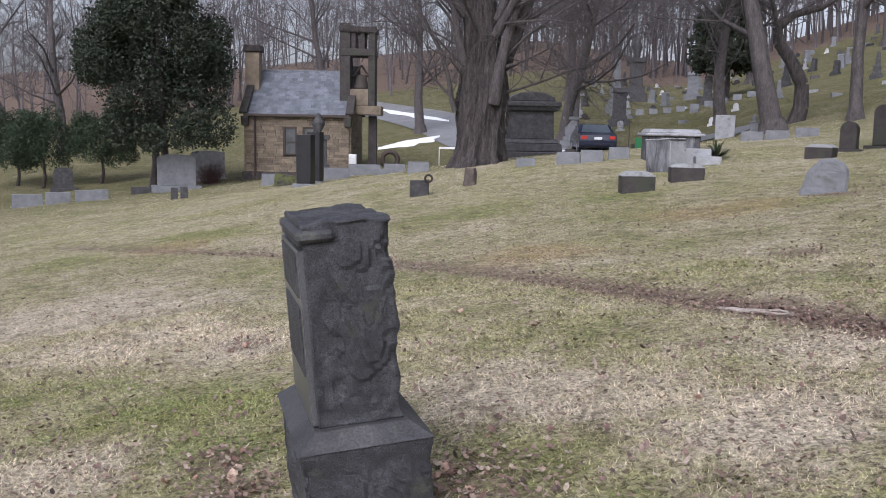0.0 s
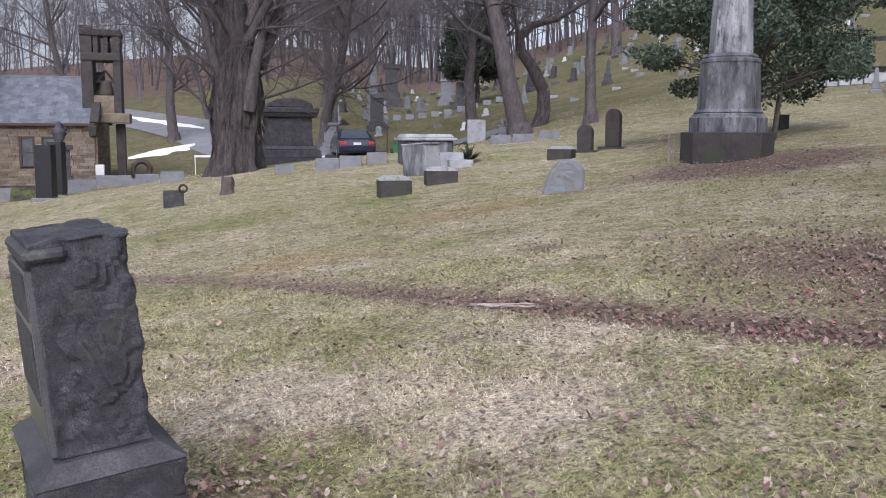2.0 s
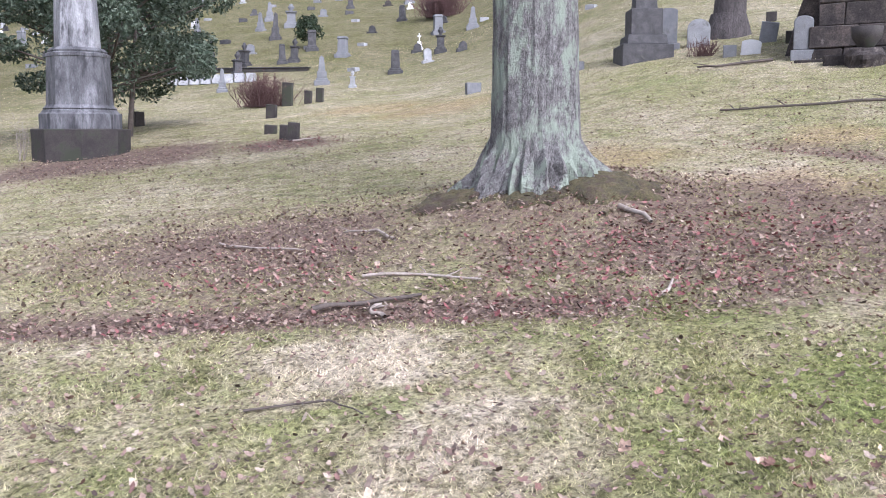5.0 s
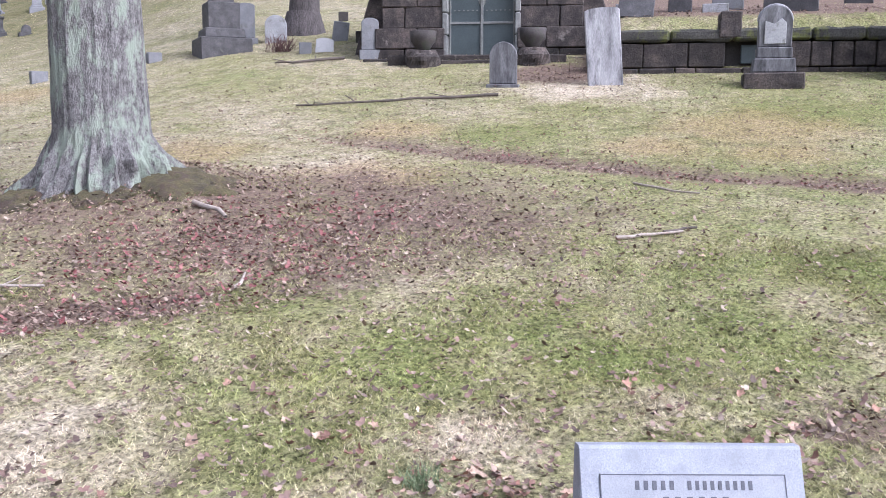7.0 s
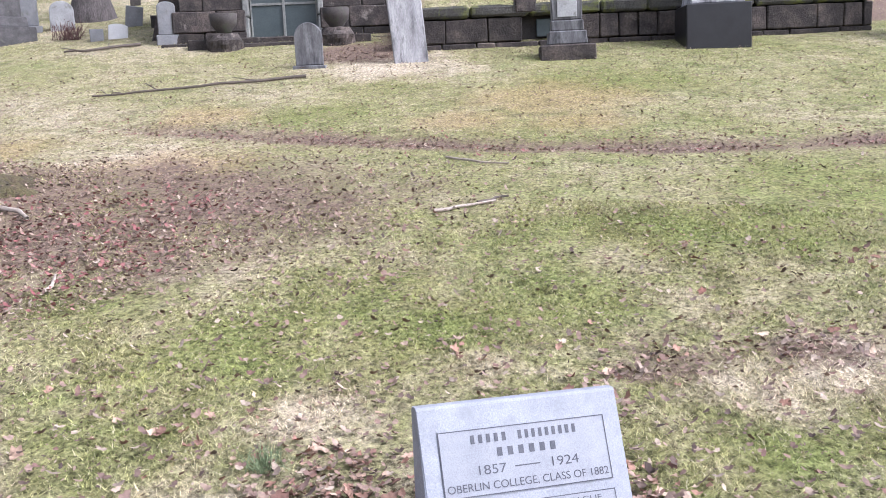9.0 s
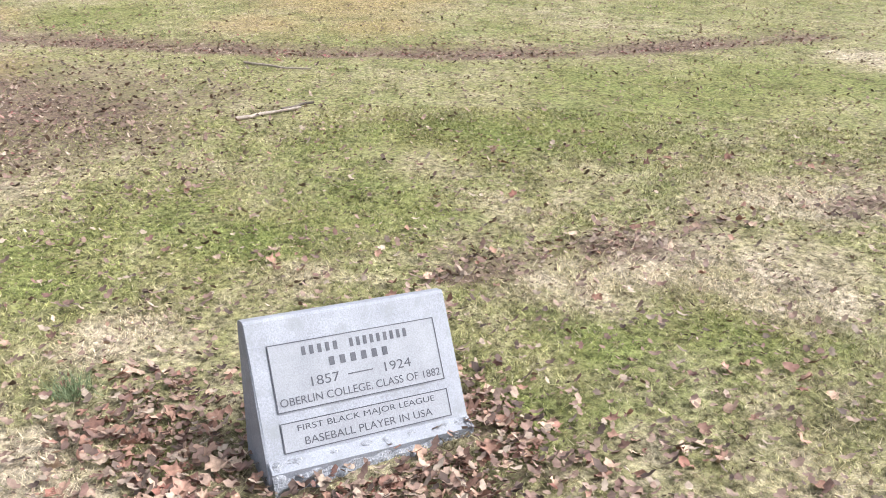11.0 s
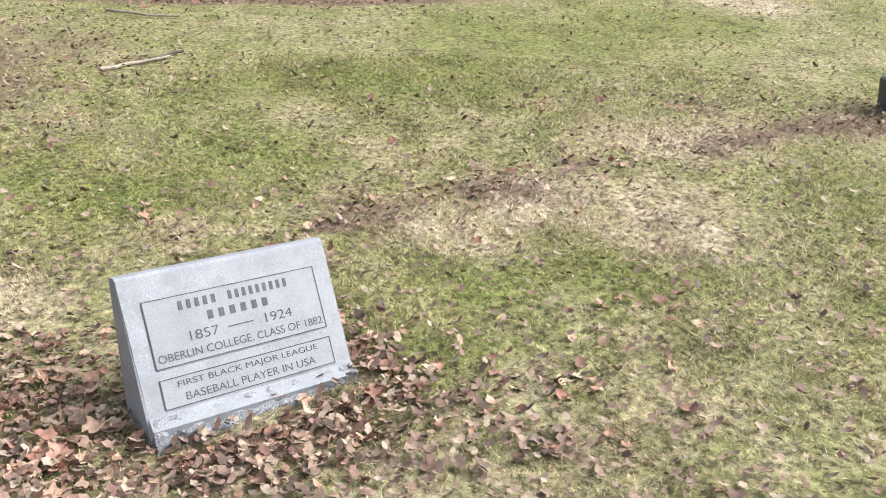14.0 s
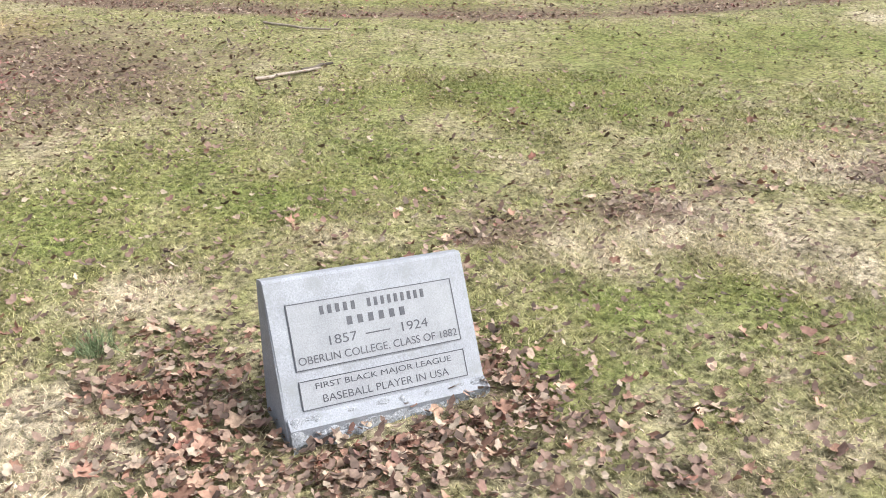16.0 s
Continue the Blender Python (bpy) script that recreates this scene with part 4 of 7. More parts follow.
def stump(x, y, r, h, label, pale=False):
    t = thing("tree_stump", x, y, 0, label, "stump", "stumps")
    prof = [(r * 1.5, -0.08), (r * 1.15, h * 0.25), (r, h * 0.6), (r * 0.92, h), (r * 0.5, h * 0.93)]
    bm = turned(prof, 9)
    for v in bm.verts:
        v.co += Vector((noise.noise(v.co * 9), noise.noise(v.co * 9 + Vector((4, 0, 0))), noise.noise(v.co * 8) * 1.5)) * r * 0.3
    part("wood", bm, M_DKSTICK, t)


stump(0.71, 19.2, 0.13, 0.34, "broken weathered brown tree stump in leaves")

for n_, (x_, y_, h_) in enumerate(((-4.11, 27.5, 1.48), (-4.38, 31.3, 1.69))):
    tablet(x_, y_, 0.50, h_, 0.30, M_BLACK, "tall black granite slab on a thin plinth", arch=0, turn=-28, plinth=(0.7, 0.45, 0.08, M_GREY), group="black slabs")
pedestal(-4.95, 36.0, 1.15, 2.6, M_DARK, "tall dark granite pedestal with an urn", "urn", group="lawn monuments", base=M_DARK)

tablet(-10.8, 36.6, 1.50, 1.26, 0.35, M_GREY, "large grey granite tablet with a shallow arched top", arch=0.16, plinth=(1.95, 0.6, 0.22), turn=4)
tablet(-10.75, 41.2, 1.50, 1.24, 0.30, M_PALE, "large pale marble tablet with a shallow peaked top", arch=0.12, plinth=(1.8, 0.5, 0.10))
tablet(-17.6, 41.7, 0.85, 0.95, 0.28, M_DARK, "dark stone tablet with shouldered round top", arch=0.25, plinth=(1.2, 0.5, 0.15))
for x_, y_, w_, h_, m_, l_ in ((-16.5, 35.7, 1.15, 0.50, M_GREY, "low wide grey granite marker"), (-15.35, 35.9, 0.95, 0.44, M_GREY, "low wide grey granite marker"),
                               (-14.2, 35.7, 0.75, 0.43, M_GREY, "low grey granite marker"), (-13.5, 35.6, 0.55, 0.40, M_GREY, "low grey granite marker"),
                               (-12.4, 37.0, 0.80, 0.28, M_DARK, "low dark stone block"), (-6.47, 34.2, 0.76, 0.42, M_GREY, "low grey granite block"),
                               (-3.94, 33.7, 0.95, 0.42, M_GREY, "low grey granite marker"), (-3.09, 35.8, 1.3, 0.40, M_GREY, "low grey stone slab"),
                               (-1.85, 35.0, 0.85, 0.34, M_GREY, "low grey stone slab"), (-0.55, 23.7, 0.58, 0.27, M_GREY, "low grey engraved block"),
                               (-2.2, 33.5, 0.7, 0.22, M_GREY, "low grey granite block"), (2.07, 21.5, 0.46, 0.18, M_GREY, "low grey block by the old tree"),
                               (3.03, 21.2, 0.55, 0.26, M_GREY, "low grey granite marker"), (3.58, 21.2, 0.53, 0.26, M_GREY, "low grey granite marker"),
                               (4.25, 21.4, 0.50, 0.26, M_GREY, "low grey granite marker"), (8.95, 26.2, 0.64, 0.27, M_GREY, "low grey granite marker"),
                               (9.56, 25.9, 0.64, 0.25, M_GREY, "low grey granite marker"), (10.56, 26.3, 0.66, 0.25, M_GREY, "low grey granite marker")):
    low_block(x_, y_, w_, h_, 0.35, m_, l_, hip=0.1)
low_block(-5.7, 32.6, 0.75, 0.40, 0.5, M_MOSS, "tilted moss-green stone block", lean=(0, 8))
for dx_ in (-0.17, 0.17):
    low_block(-9.09 + dx_, 31.2, 0.24, 0.40, 0.22, M_DARK, "small dark stone post", group="small posts")

hipped_block(3.52, 15.76, 0.58, 0.36, 0.34, "dark sandstone grave block with a pale hipped cap", 12)
hipped_block(4.60, 16.62, 0.60, 0.32, 0.34, "dark sandstone grave block with a pale hipped cap", 10)
hipped_block(7.68, 18.19, 0.54, 0.28, 0.32, "dark sandstone grave block with a pale hipped cap", -20)
for x_, y_, w_, h_ in ((8.61, 19.07, 0.34, 0.58), (9.35, 19.18, 0.34, 0.86)):
    tablet(x_, y_, w_, h_, 0.20, M_BROWNST, "dark brown round-topped gravestone on a low slab", arch=w_ * 0.5, plinth=(0.62, 0.42, 0.04), turn=-18, group="round-topped stones")


def boulder():
    t = thing("boulder_gravestone", 5.62, 13.03, facing(5.62, 13.03) + 6, "rough grey granite boulder marker leaning back", "gravestone")
    bm = slab([(-0.34, -0.08), (0.31, -0.08), (0.32, 0.30), (0.27, 0.44), (0.12, 0.50), (-0.06, 0.47), (-0.20, 0.30)], 0.28, 0.03)
    roughen(bm, 4, 0.025, 5, 2.0)
    part("stone_body", bm, M_GREY, t)


boulder()


def toppled_group():
    """The table tomb, the tipped white stone and the flat white slab beside it."""
    x, y = 5.25, 20.6
    t = thing("table_tomb", x, y, facing(x, y) + 14, "dark weathered table tomb with a pale moulded lid", "tomb")
    part("chest", roughen(box(1.15, 0.75, 0.56, 0, 0, -0.06, 0.02), 3, 0.008, 4, 1), M_STREAKD, t)
    part("lid", box(1.32, 0.92, 0.07, 0, 0, 0.50, 0.02), M_PALE, t, "pale moulded lid")
    part("lid", box(1.20, 0.80, 0.09, 0, 0, 0.57, 0.02, 0.9, 0.86), M_PALE, t)
    x, y = 4.65, 18.4
    t = thing("gravestone", x, y, facing(x, y) - 40, "tipped square stone, one white face and one dark", "gravestone", ry=-4)
    part("stone_body", roughen(box(0.62, 0.50, 0.70, 0, 0, -0.08, 0.02), 3, 0.008, 5, 4), M_STREAKD, t)
    part("marble_face", roughen(box(0.02, 0.48, 0.60, 0.318, 0, -0.02, 0.004), 2, 0.003, 5, 4), M_PALE, t, "white marble face")
    part("cap", box(0.64, 0.52, 0.03, 0, 0, 0.615, 0.01), M_PALE, t, "white worn top")
    low_block(5.50, 19.3, 0.55, 0.30, 0.42, M_PALE, "white marble step block", turn=8)
    low_block(5.62, 18.9, 0.52, 0.16, 0.40, M_PALE, "flat white marble slab", turn=8)


toppled_group()


def yucca(x, y):
    t = thing("yucca", x, y, 0, "spiky dark green yucca clump", "plant")
    rng = np.random.default_rng(5)
    v, f = [], []
    for i in range(90):
        a, e, l = rng.uniform(0, 6.28), rng.uniform(0.15, 1.35), rng.uniform(0.35, 0.6)
        d = np.array([math.cos(a) * math.cos(e), math.sin(a) * math.cos(e), math.sin(e)])
        s = np.array([-math.sin(a), math.cos(a), 0]) * 0.018
        b = np.array([0, 0, 0.02])
        k = len(v)
        v += [b - s, b + s, b + d * l * 0.6 + s * 0.9, b + d * l * 0.6 - s * 0.9, b + d * l + np.array([0, 0, -0.08])]
        f += [(k, k + 1, k + 2), (k, k + 2, k + 3), (k + 3, k + 2, k + 4)]
    part("blades", mesh_from("blades", v, f, M_YUCCA), None, t)


yucca(6.05, 19.7)
tablet(11.0, 35.6, 0.74, 0.90, 0.16, M_PALE, "square pale marble tablet", arch=0)
pedestal(11.6, 34.0, 0.5, 0.75, M_GREY, "small grey column monument", "urn", group="lawn monuments")


def sarcophagus():
    x, y = 3.05, 32.0
    t = thing("monument", x, y, facing(x, y) + 10, "massive dark granite family monument with a curved top", "monument")
    for w, d, z0, h, tx in ((2.6, 1.9, -0.4, 0.75, 1), (2.1, 1.5, 0.35, 0.28, 0.97), (1.9, 1.35, 0.63, 0.16, 0.9)):
        part("plinth", box(w, d, h, 0, 0, z0, 0.03, tx, tx), M_DARK, t)
    part("die", box(1.55, 1.1, 0.95, 0, 0, 0.79, 0.02, 0.97, 0.97), M_DARK, t)
    part("cornice", box(1.75, 1.3, 0.14, 0, 0, 1.74, 0.03, 1.1, 1.1), M_DARK, t)
    part("cornice", box(1.95, 1.5, 0.20, 0, 0, 1.88, 0.04), M_DARK, t)
    cap = slab([(-0.8, 0), (0.8, 0), (0.75, 0.14), (0.45, 0.28), (0, 0.33), (-0.45, 0.28), (-0.75, 0.14)], 1.2, 0.03)
    bmesh.ops.translate(cap, verts=cap.verts, vec=(0, 0, 2.08))
    part("cap", cap, M_DARK, t, "curved capstone")


sarcophagus()


def saloon_car():
    x, y = 7.25, 44.5
    t = thing("car", x, y, -2.0, "dark blue saloon car parked on the lane", "car", z=H(x, y) + 0.05)
    prof = [(-2.15, 0.30), (-2.20, 0.62), (-2.12, 0.92), (-1.35, 0.98), (-0.75, 1.38), (0.55, 1.42), (1.30, 0.98), (2.10, 0.82), (2.22, 0.55), (2.18, 0.28)]
    bm = bmesh.new()
    rows = []
    for sx, inset in ((-1, 0), (-0.6, 1), (0.6, 1), (1, 0)):
        rows.append([bm.verts.new((0.87 * sx * (0.80 if z > 1.2 and not inset else 1.0), p, z + (0.03 if inset else 0))) for p, z in prof])
    for a, b in zip(rows, rows[1:]):
        for i in range(len(prof)):
            j = (i + 1) % len(prof)
            bm.faces.new((a[i], a[j], b[j], b[i]))
    bm.faces.new(rows[0])
    bm.faces.new(rows[-1][::-1])
    bmesh.ops.bevel(bm, geom=bm.edges[:], offset=0.03, segments=1, affect="EDGES")
    part("body", bm, M_CARP, t)
    glass = bmesh.new()
    glass.faces.new([glass.verts.new(c) for c in ((-0.70, -1.33, 1.03), (0.70, -1.33, 1.03), (0.58, -0.80, 1.40), (-0.58, -0.80, 1.40))])
    bmesh.ops.solidify(glass, geom=glass.faces[:], thickness=-0.02)
    part("rear_window", glass, M_CARG, t, "pale reflecting rear window")
    for s in (-1, 1):
        part("tail_lamp", box(0.26, 0.06, 0.15, 0.66 * s, -2.19, 0.72, 0.01), M_TAIL, t, "red tail lamp")
        part("side_window", box(0.03, 1.5, 0.30, 0.80 * s, -0.1, 1.04, 0.01, 1, 0.7), M_CARG, t, "side window")
        for p in (-1.35, 1.35):
            wh = turned([(0.28, -0.1), (0.32, -0.07), (0.32, 0.07), (0.28, 0.1)], 16)
            bmesh.ops.rotate(wh, verts=wh.verts, cent=(0, 0, 0), matrix=Matrix.Rotation(math.pi / 2, 3, "Y"))
            bmesh.ops.translate(wh, verts=wh.verts, vec=(0.78 * s, p, 0.32))
            wheel = part("wheel", wh, M_RUBBER, t)
            hub = turned([(0.19, -0.115), (0.19, 0.115)], 12)
            bmesh.ops.rotate(hub, verts=hub.verts, cent=(0, 0, 0), matrix=Matrix.Rotation(math.pi / 2, 3, "Y"))
            bmesh.ops.translate(hub, verts=hub.verts, vec=(0.78 * s, p, 0.32))
            part("rim", hub, M_GREY, wheel)
    part("number_plate", box(0.36, 0.03, 0.12, 0, -2.215, 0.70, 0.004), M_PLATE, t, "pale blank plate")
    part("bumper", box(1.66, 0.10, 0.16, 0, -2.19, 0.40, 0.03), M_CARP, t)


saloon_car()


def waste_bin():
    t = thing("waste_bin", 9.1, 42.0, -10, "green plastic waste bin beside a thin post", "bin")
    part("tub", box(0.48, 0.44, 0.62, 0, 0, -0.02, 0.02, 1.12, 1.12), M_GREENP, t)
    part("rim", box(0.58, 0.54, 0.05, 0, 0, 0.58, 0.015), M_GREENP, t)
    t = thing("post", 8.5, 41.8, 0, "thin dark metal post with a small cross-plate", "post")
    part("pole", tubes("pole", [(0, 0, -0.2, 0, 0, 1.5, 0.025, 0.025)], 6, M_IRON), None, t)
    part("plate", box(0.22, 0.03, 0.06, 0, 0, 1.44, 0.004), M_IRON, t)


waste_bin()


# ---- the obelisk with its plinth, and the holly behind it ----
def obelisk():
    x, y = 9.24, 14.3
    t = thing("obelisk", x, y, facing(x, y) + 22.5, "tall streaked marble obelisk on a stepped octagonal pedestal", "obelisk")
    k = 1.04
    part("base_block", roughen(turned([(0.80, -0.15), (0.80, 0.44), (0.78, 0.455)], 8), 2, 0.012, 4, 2), M_BROWNST, t, "dark brown sandstone foundation")
    part("lower_die", turned([(0.64 * k, 0.455), (0.64 * k, 0.70), (0.60 * k, 0.735)], 8), M_STREAKD, t)
    part("moulding", turned([(0.60 * k, 0.735), (0.585 * k, 0.76), (0.56 * k, 0.78), (0.575 * k, 0.80), (0.535 * k, 0.84), (0.525 * k, 0.86)], 8), M_STREAKD, t)
    part("die", turned([(0.52 * k, 0.86), (0.485 * k, 1.66)], 8), M_STREAKD, t, "tall dark-streaked octagonal die")
    part("moulding", turned([(0.50 * k, 1.66), (0.50 * k, 1.71), (0.45 * k, 1.735), (0.46 * k, 1.76), (0.41 * k, 1.81)], 8), M_STREAKD, t)
    part("shaft", turned([(0.36 * k, 1.81), (0.225 * k, 5.2), (0.01, 5.6)], 8), M_STREAK, t, "pale tapering shaft with dark streaks")


obelisk()


def holly(x, y):
    t = thing("holly_tree", x, y, 0, "dense dark green holly tree with glossy leaves", "tree")
    rng = np.random.default_rng(11)
    blobs = [(0, 0, 2.6, 1.7, 1.5, 1.7)]
    for i in range(64):
        a, e = rng.uniform(0, 6.28), rng.uniform(0.0, 1.0)
        r = (3.0 - 1.5 * e) * rng.uniform(0.6, 1.05)
        blobs.append((r * math.cos(a), r * math.sin(a), 1.15 + e * 4.4, rng.uniform(0.3, 0.7), rng.uniform(0.3, 0.7), rng.uniform(0.18, 0.42)))
    part("crown", leaf_cloud("crown", rng, blobs, 60000, 0.044, M_HOLLY, 0.5), None, t, "crown of small glossy dark leaves")
    segs = [(0.0, 0, -0.1, 0, 0, 3.6, 0.10, 0.05), (0.3, -0.2, -0.1, 0.5, -0.3, 2.6, 0.06, 0.03), (-0.3, 0.1, -0.1, -0.6, 0.2, 2.8, 0.07, 0.03)]
    for b in blobs[1:]:
        segs.append((0, 0, b[2] * 0.55 + 0.2, b[0], b[1], b[2], 0.035, 0.012))
    part("trunk", tubes("trunk", segs, 6, M_DKSTICK), None, t, "dark slender stems")


holly(11.25, 16.5)


def twig_clump(x, y, w, h, count, label, seed, material=M_SHRUB, name="shrub"):
    t = thing(name, x, y, 0, label, "shrub")
    rng = np.random.default_rng(seed)
    segs = []
    for i in range(count):
        p = np.array([rng.normal(0, w * 0.16), rng.normal(0, w * 0.16), -0.02])
        d = np.array([rng.normal(0, 0.32 * w / h), rng.normal(0, 0.32 * w / h), 1.0])
        q = p + d / np.linalg.norm(d) * h * rng.uniform(0.6, 1.05)
        m = (p + q) / 2 + rng.normal(0, 0.05 * h, 3)
        r = 0.006 + 0.004 * h
        segs += [(*p, *m, r, r * 0.7), (*m, *q, r * 0.7, r * 0.2)]
        for _ in range(3):
            e = m + (q - m) * rng.uniform(0, 1)
            segs.append((*e, *(e + rng.normal(0, 0.14 * h, 3) + np.array([0, 0, 0.12 * h])), r * 0.5, r * 0.15))
    part("bush", tubes("bush", segs, 4, material), None, t)


twig_clump(8.55, 15.0, 0.35, 0.75, 8, "few bare reddish shoots beside the obelisk", 2, M_STICK)
twig_clump(17.8, 19.1, 1.7, 0.95, 300, "bare red-brown shrub with upright twigs", 3)
twig_clump(39.3, 28.9, 3.0, 1.7, 420, "large bare red-brown shrub on the hillside", 4)
twig_clump(-10.1, 39.2, 1.35, 0.9, 150, "rounded dark red-brown bare shrub beside tablets", 6)
twig_clump(18.9, 7.0, 0.9, 0.42, 70, "low bare reddish shrub among the stones", 7)
for x_, y_ in ((12.9, 18.75), (13.4, 18.6)):
    tablet(x_, y_, 0.22, 0.34, 0.14, M_BROWNST, "small dark stone post with a pale top", arch=0, group="footstones", turn=15)
for x_, y_, w_, h_ in ((15.0, 15.8, 0.24, 0.32), (12.3, 12.9, 0.22, 0.17), (11.36, 11.32, 0.18, 0.32), (11.55, 11.75, 0.14, 0.26), (17.9, 18.3, 0.28, 0.64), (18.6, 18.2, 0.2, 0.36), (18.95, 18.1, 0.2, 0.4)):
    tablet(x_, y_, w_, h_, 0.13, M_BROWNST, "small worn brown stone post", arch=0, group="footstones", turn=-20, lean=(3, 4))


# ---- the old shaggy tree on the crest ----
def shaggy_tree(x, y):
    t = thing("old_tree", x, y, 0, "huge old shaggy-barked tree with sprouting limbs", "tree")
    bm = bmesh.new()
    rings, sides = [], 80
    prof = [(-0.3, 0.98), (0.0, 0.82), (0.2, 0.73), (0.45, 0.68), (0.8, 0.66), (1.1, 0.68), (1.4, 0.71), (1.7, 0.72), (2.0, 0.69), (2.3, 0.63), (2.6, 0.58), (3.0, 0.55), (3.4, 0.53), (3.9, 0.51), (4.4, 0.49), (5.0, 0.45), (5.8, 0.40), (6.8, 0.30)]
    prof = [(z, r * 0.84) for z, r in prof]
    for z, r in prof:
        ring = []
        for i in range(sides):
            a = 2 * math.pi * i / sides
            q = Vector((math.cos(a) * 2, math.sin(a) * 2, z))
            k = 1 + 0.07 * math.sin(a * 5 + 0.4 * z) * (1.8 if z < 0.3 else 1) + 0.17 * noise.noise(q * 1.1) + 0.14 * noise.noise(q * 2.6) + 0.10 * abs(noise.noise(Vector((a * 7, z * 1.1, 2)))) + 0.05 * noise.noise(q * 8)
            ring.append(bm.verts.new((r * k * math.cos(a) + 0.10 * math.sin(z * 0.8) - 0.02 * z, r * k * math.sin(a), z)))
        rings.append(ring)
    for a, b in zip(rings, rings[1:]):
        for i in range(sides):
            bm.faces.new((a[i], a[(i + 1) % sides], b[(i + 1) % sides], b[i]))
    part("trunk", bm, M_OLDBARK, t, "deeply furrowed shaggy dark bark")
    # loose strips of bark
    rng = np.random.default_rng(8)
    v, f = [], []
    for i in range(650):
        a, z = rng.uniform(0, 6.28), rng.uniform(0.1, 4.6)
        r = np.interp(z, [p[0] for p in prof], [p[1] for p in prof]) * rng.uniform(1.0, 1.08)
        l, w = rng.uniform(0.10, 0.32), rng.uniform(0.008, 0.024)
        c, s = np.array([math.cos(a), math.sin(a), 0]), np.array([-math.sin(a), math.cos(a), rng.normal(0, 0.5)]) * w
        b = c * r + np.array([0.10 * math.sin(z * 0.8) - 0.02 * z, 0, z])
        k = len(v)
        v += [b - s, b + s, b + s * 0.7 + np.array([0, 0, -l]) + c * rng.uniform(0.02, 0.09), b - s * 0.7 + np.array([0, 0, -l]) + c * rng.uniform(0.02, 0.09)]
        f.append((k, k + 1, k + 2, k + 3))
    part("loose_bark", mesh_from("loose_bark", v, f, M_OLDBARK), None, t)["kind"] = "stuff"
    limbs = (([(0.30, -0.60, 1.55), (0.42, -0.62, 2.2), (0.52, -0.55, 2.9), (0.78, -0.5, 3.7), (0.98, -0.4, 4.8), (1.2, -0.3, 6.5)], 0.13),
             ([(0.40, -0.2, 2.1), (0.68, -0.15, 2.8), (0.95, -0.1, 3.5), (1.30, 0.0, 4.5), (1.6, 0.1, 6.2)], 0.15),
             ([(-0.42, -0.25, 2.5), (-0.60, -0.22, 3.1), (-0.70, -0.2, 3.9), (-0.74, -0.1, 5.2), (-0.8, 0.0, 6.6)], 0.10),
             ([(-0.66, -0.15, 1.35), (-0.82, -0.15, 2.1), (-0.98, -0.12, 2.8), (-1.45, -0.1, 3.6), (-1.95, 0.0, 4.4), (-2.3, 0.1, 5.4)], 0.055))
    for pts, r in limbs:
        line = np.array([np.interp(np.linspace(0, len(pts) - 1, 16), np.arange(len(pts)), [q[j] for q in pts]) for j in range(3)]).T
        line[1:-1] = (line[:-2] + 2 * line[1:-1] + line[2:]) / 4
        part("limb", rod("limb", line + rng.normal(0, 0.012, line.shape), r * np.linspace(1.25, 0.6, 16), 12, M_TWIG), None, t, "smoother grey-brown rising limb")
    out = []
    for i in range(5):
        a, z = rng.uniform(0, 6.28), rng.uniform(2.9, 4.6)
        grow(rng, (0.5 * math.cos(a), 0.5 * math.sin(a), z), (math.cos(a) * 0.5, math.sin(a) * 0.5, 1.0), rng.uniform(3.0, 5.0), rng.uniform(0.09, 0.17), 1, out, (0, 4, 3), 0.16, 0.05)
    for a, z in ((3.3, 2.6), (2.9, 3.0), (0.1, 2.4), (-0.3, 1.8), (0.4, 2.9), (3.0, 1.5), (3.5, 3.3), (3.1, 3.6), (-0.2, 3.3), (0.3, 3.7), (-0.6, 2.6), (3.8, 2.2), (5.0, 2.8), (4.4, 3.4)):
        grow(rng, (0.55 * math.cos(a), 0.55 * math.sin(a), z), (math.cos(a), math.sin(a), 0.75), rng.uniform(2.2, 3.8), rng.uniform(0.022, 0.05), 1, out, (0, 4, 4), 0.22, -0.03)
    for i in range(5):
        a = i * 1.3
        grow(rng, (0.2 * math.cos(a), 0.2 * math.sin(a), 5.8), (math.cos(a) * 0.5, math.sin(a) * 0.5, 1), 4.5, 0.2, 1, out, (0, 4, 3), 0.15, 0.05)
    part("crown", tubes("crown", out, 5, M_TWIG), None, t, "bare grey-brown limbs and whippy shoots")


shaggy_tree(1.02, 23.6)


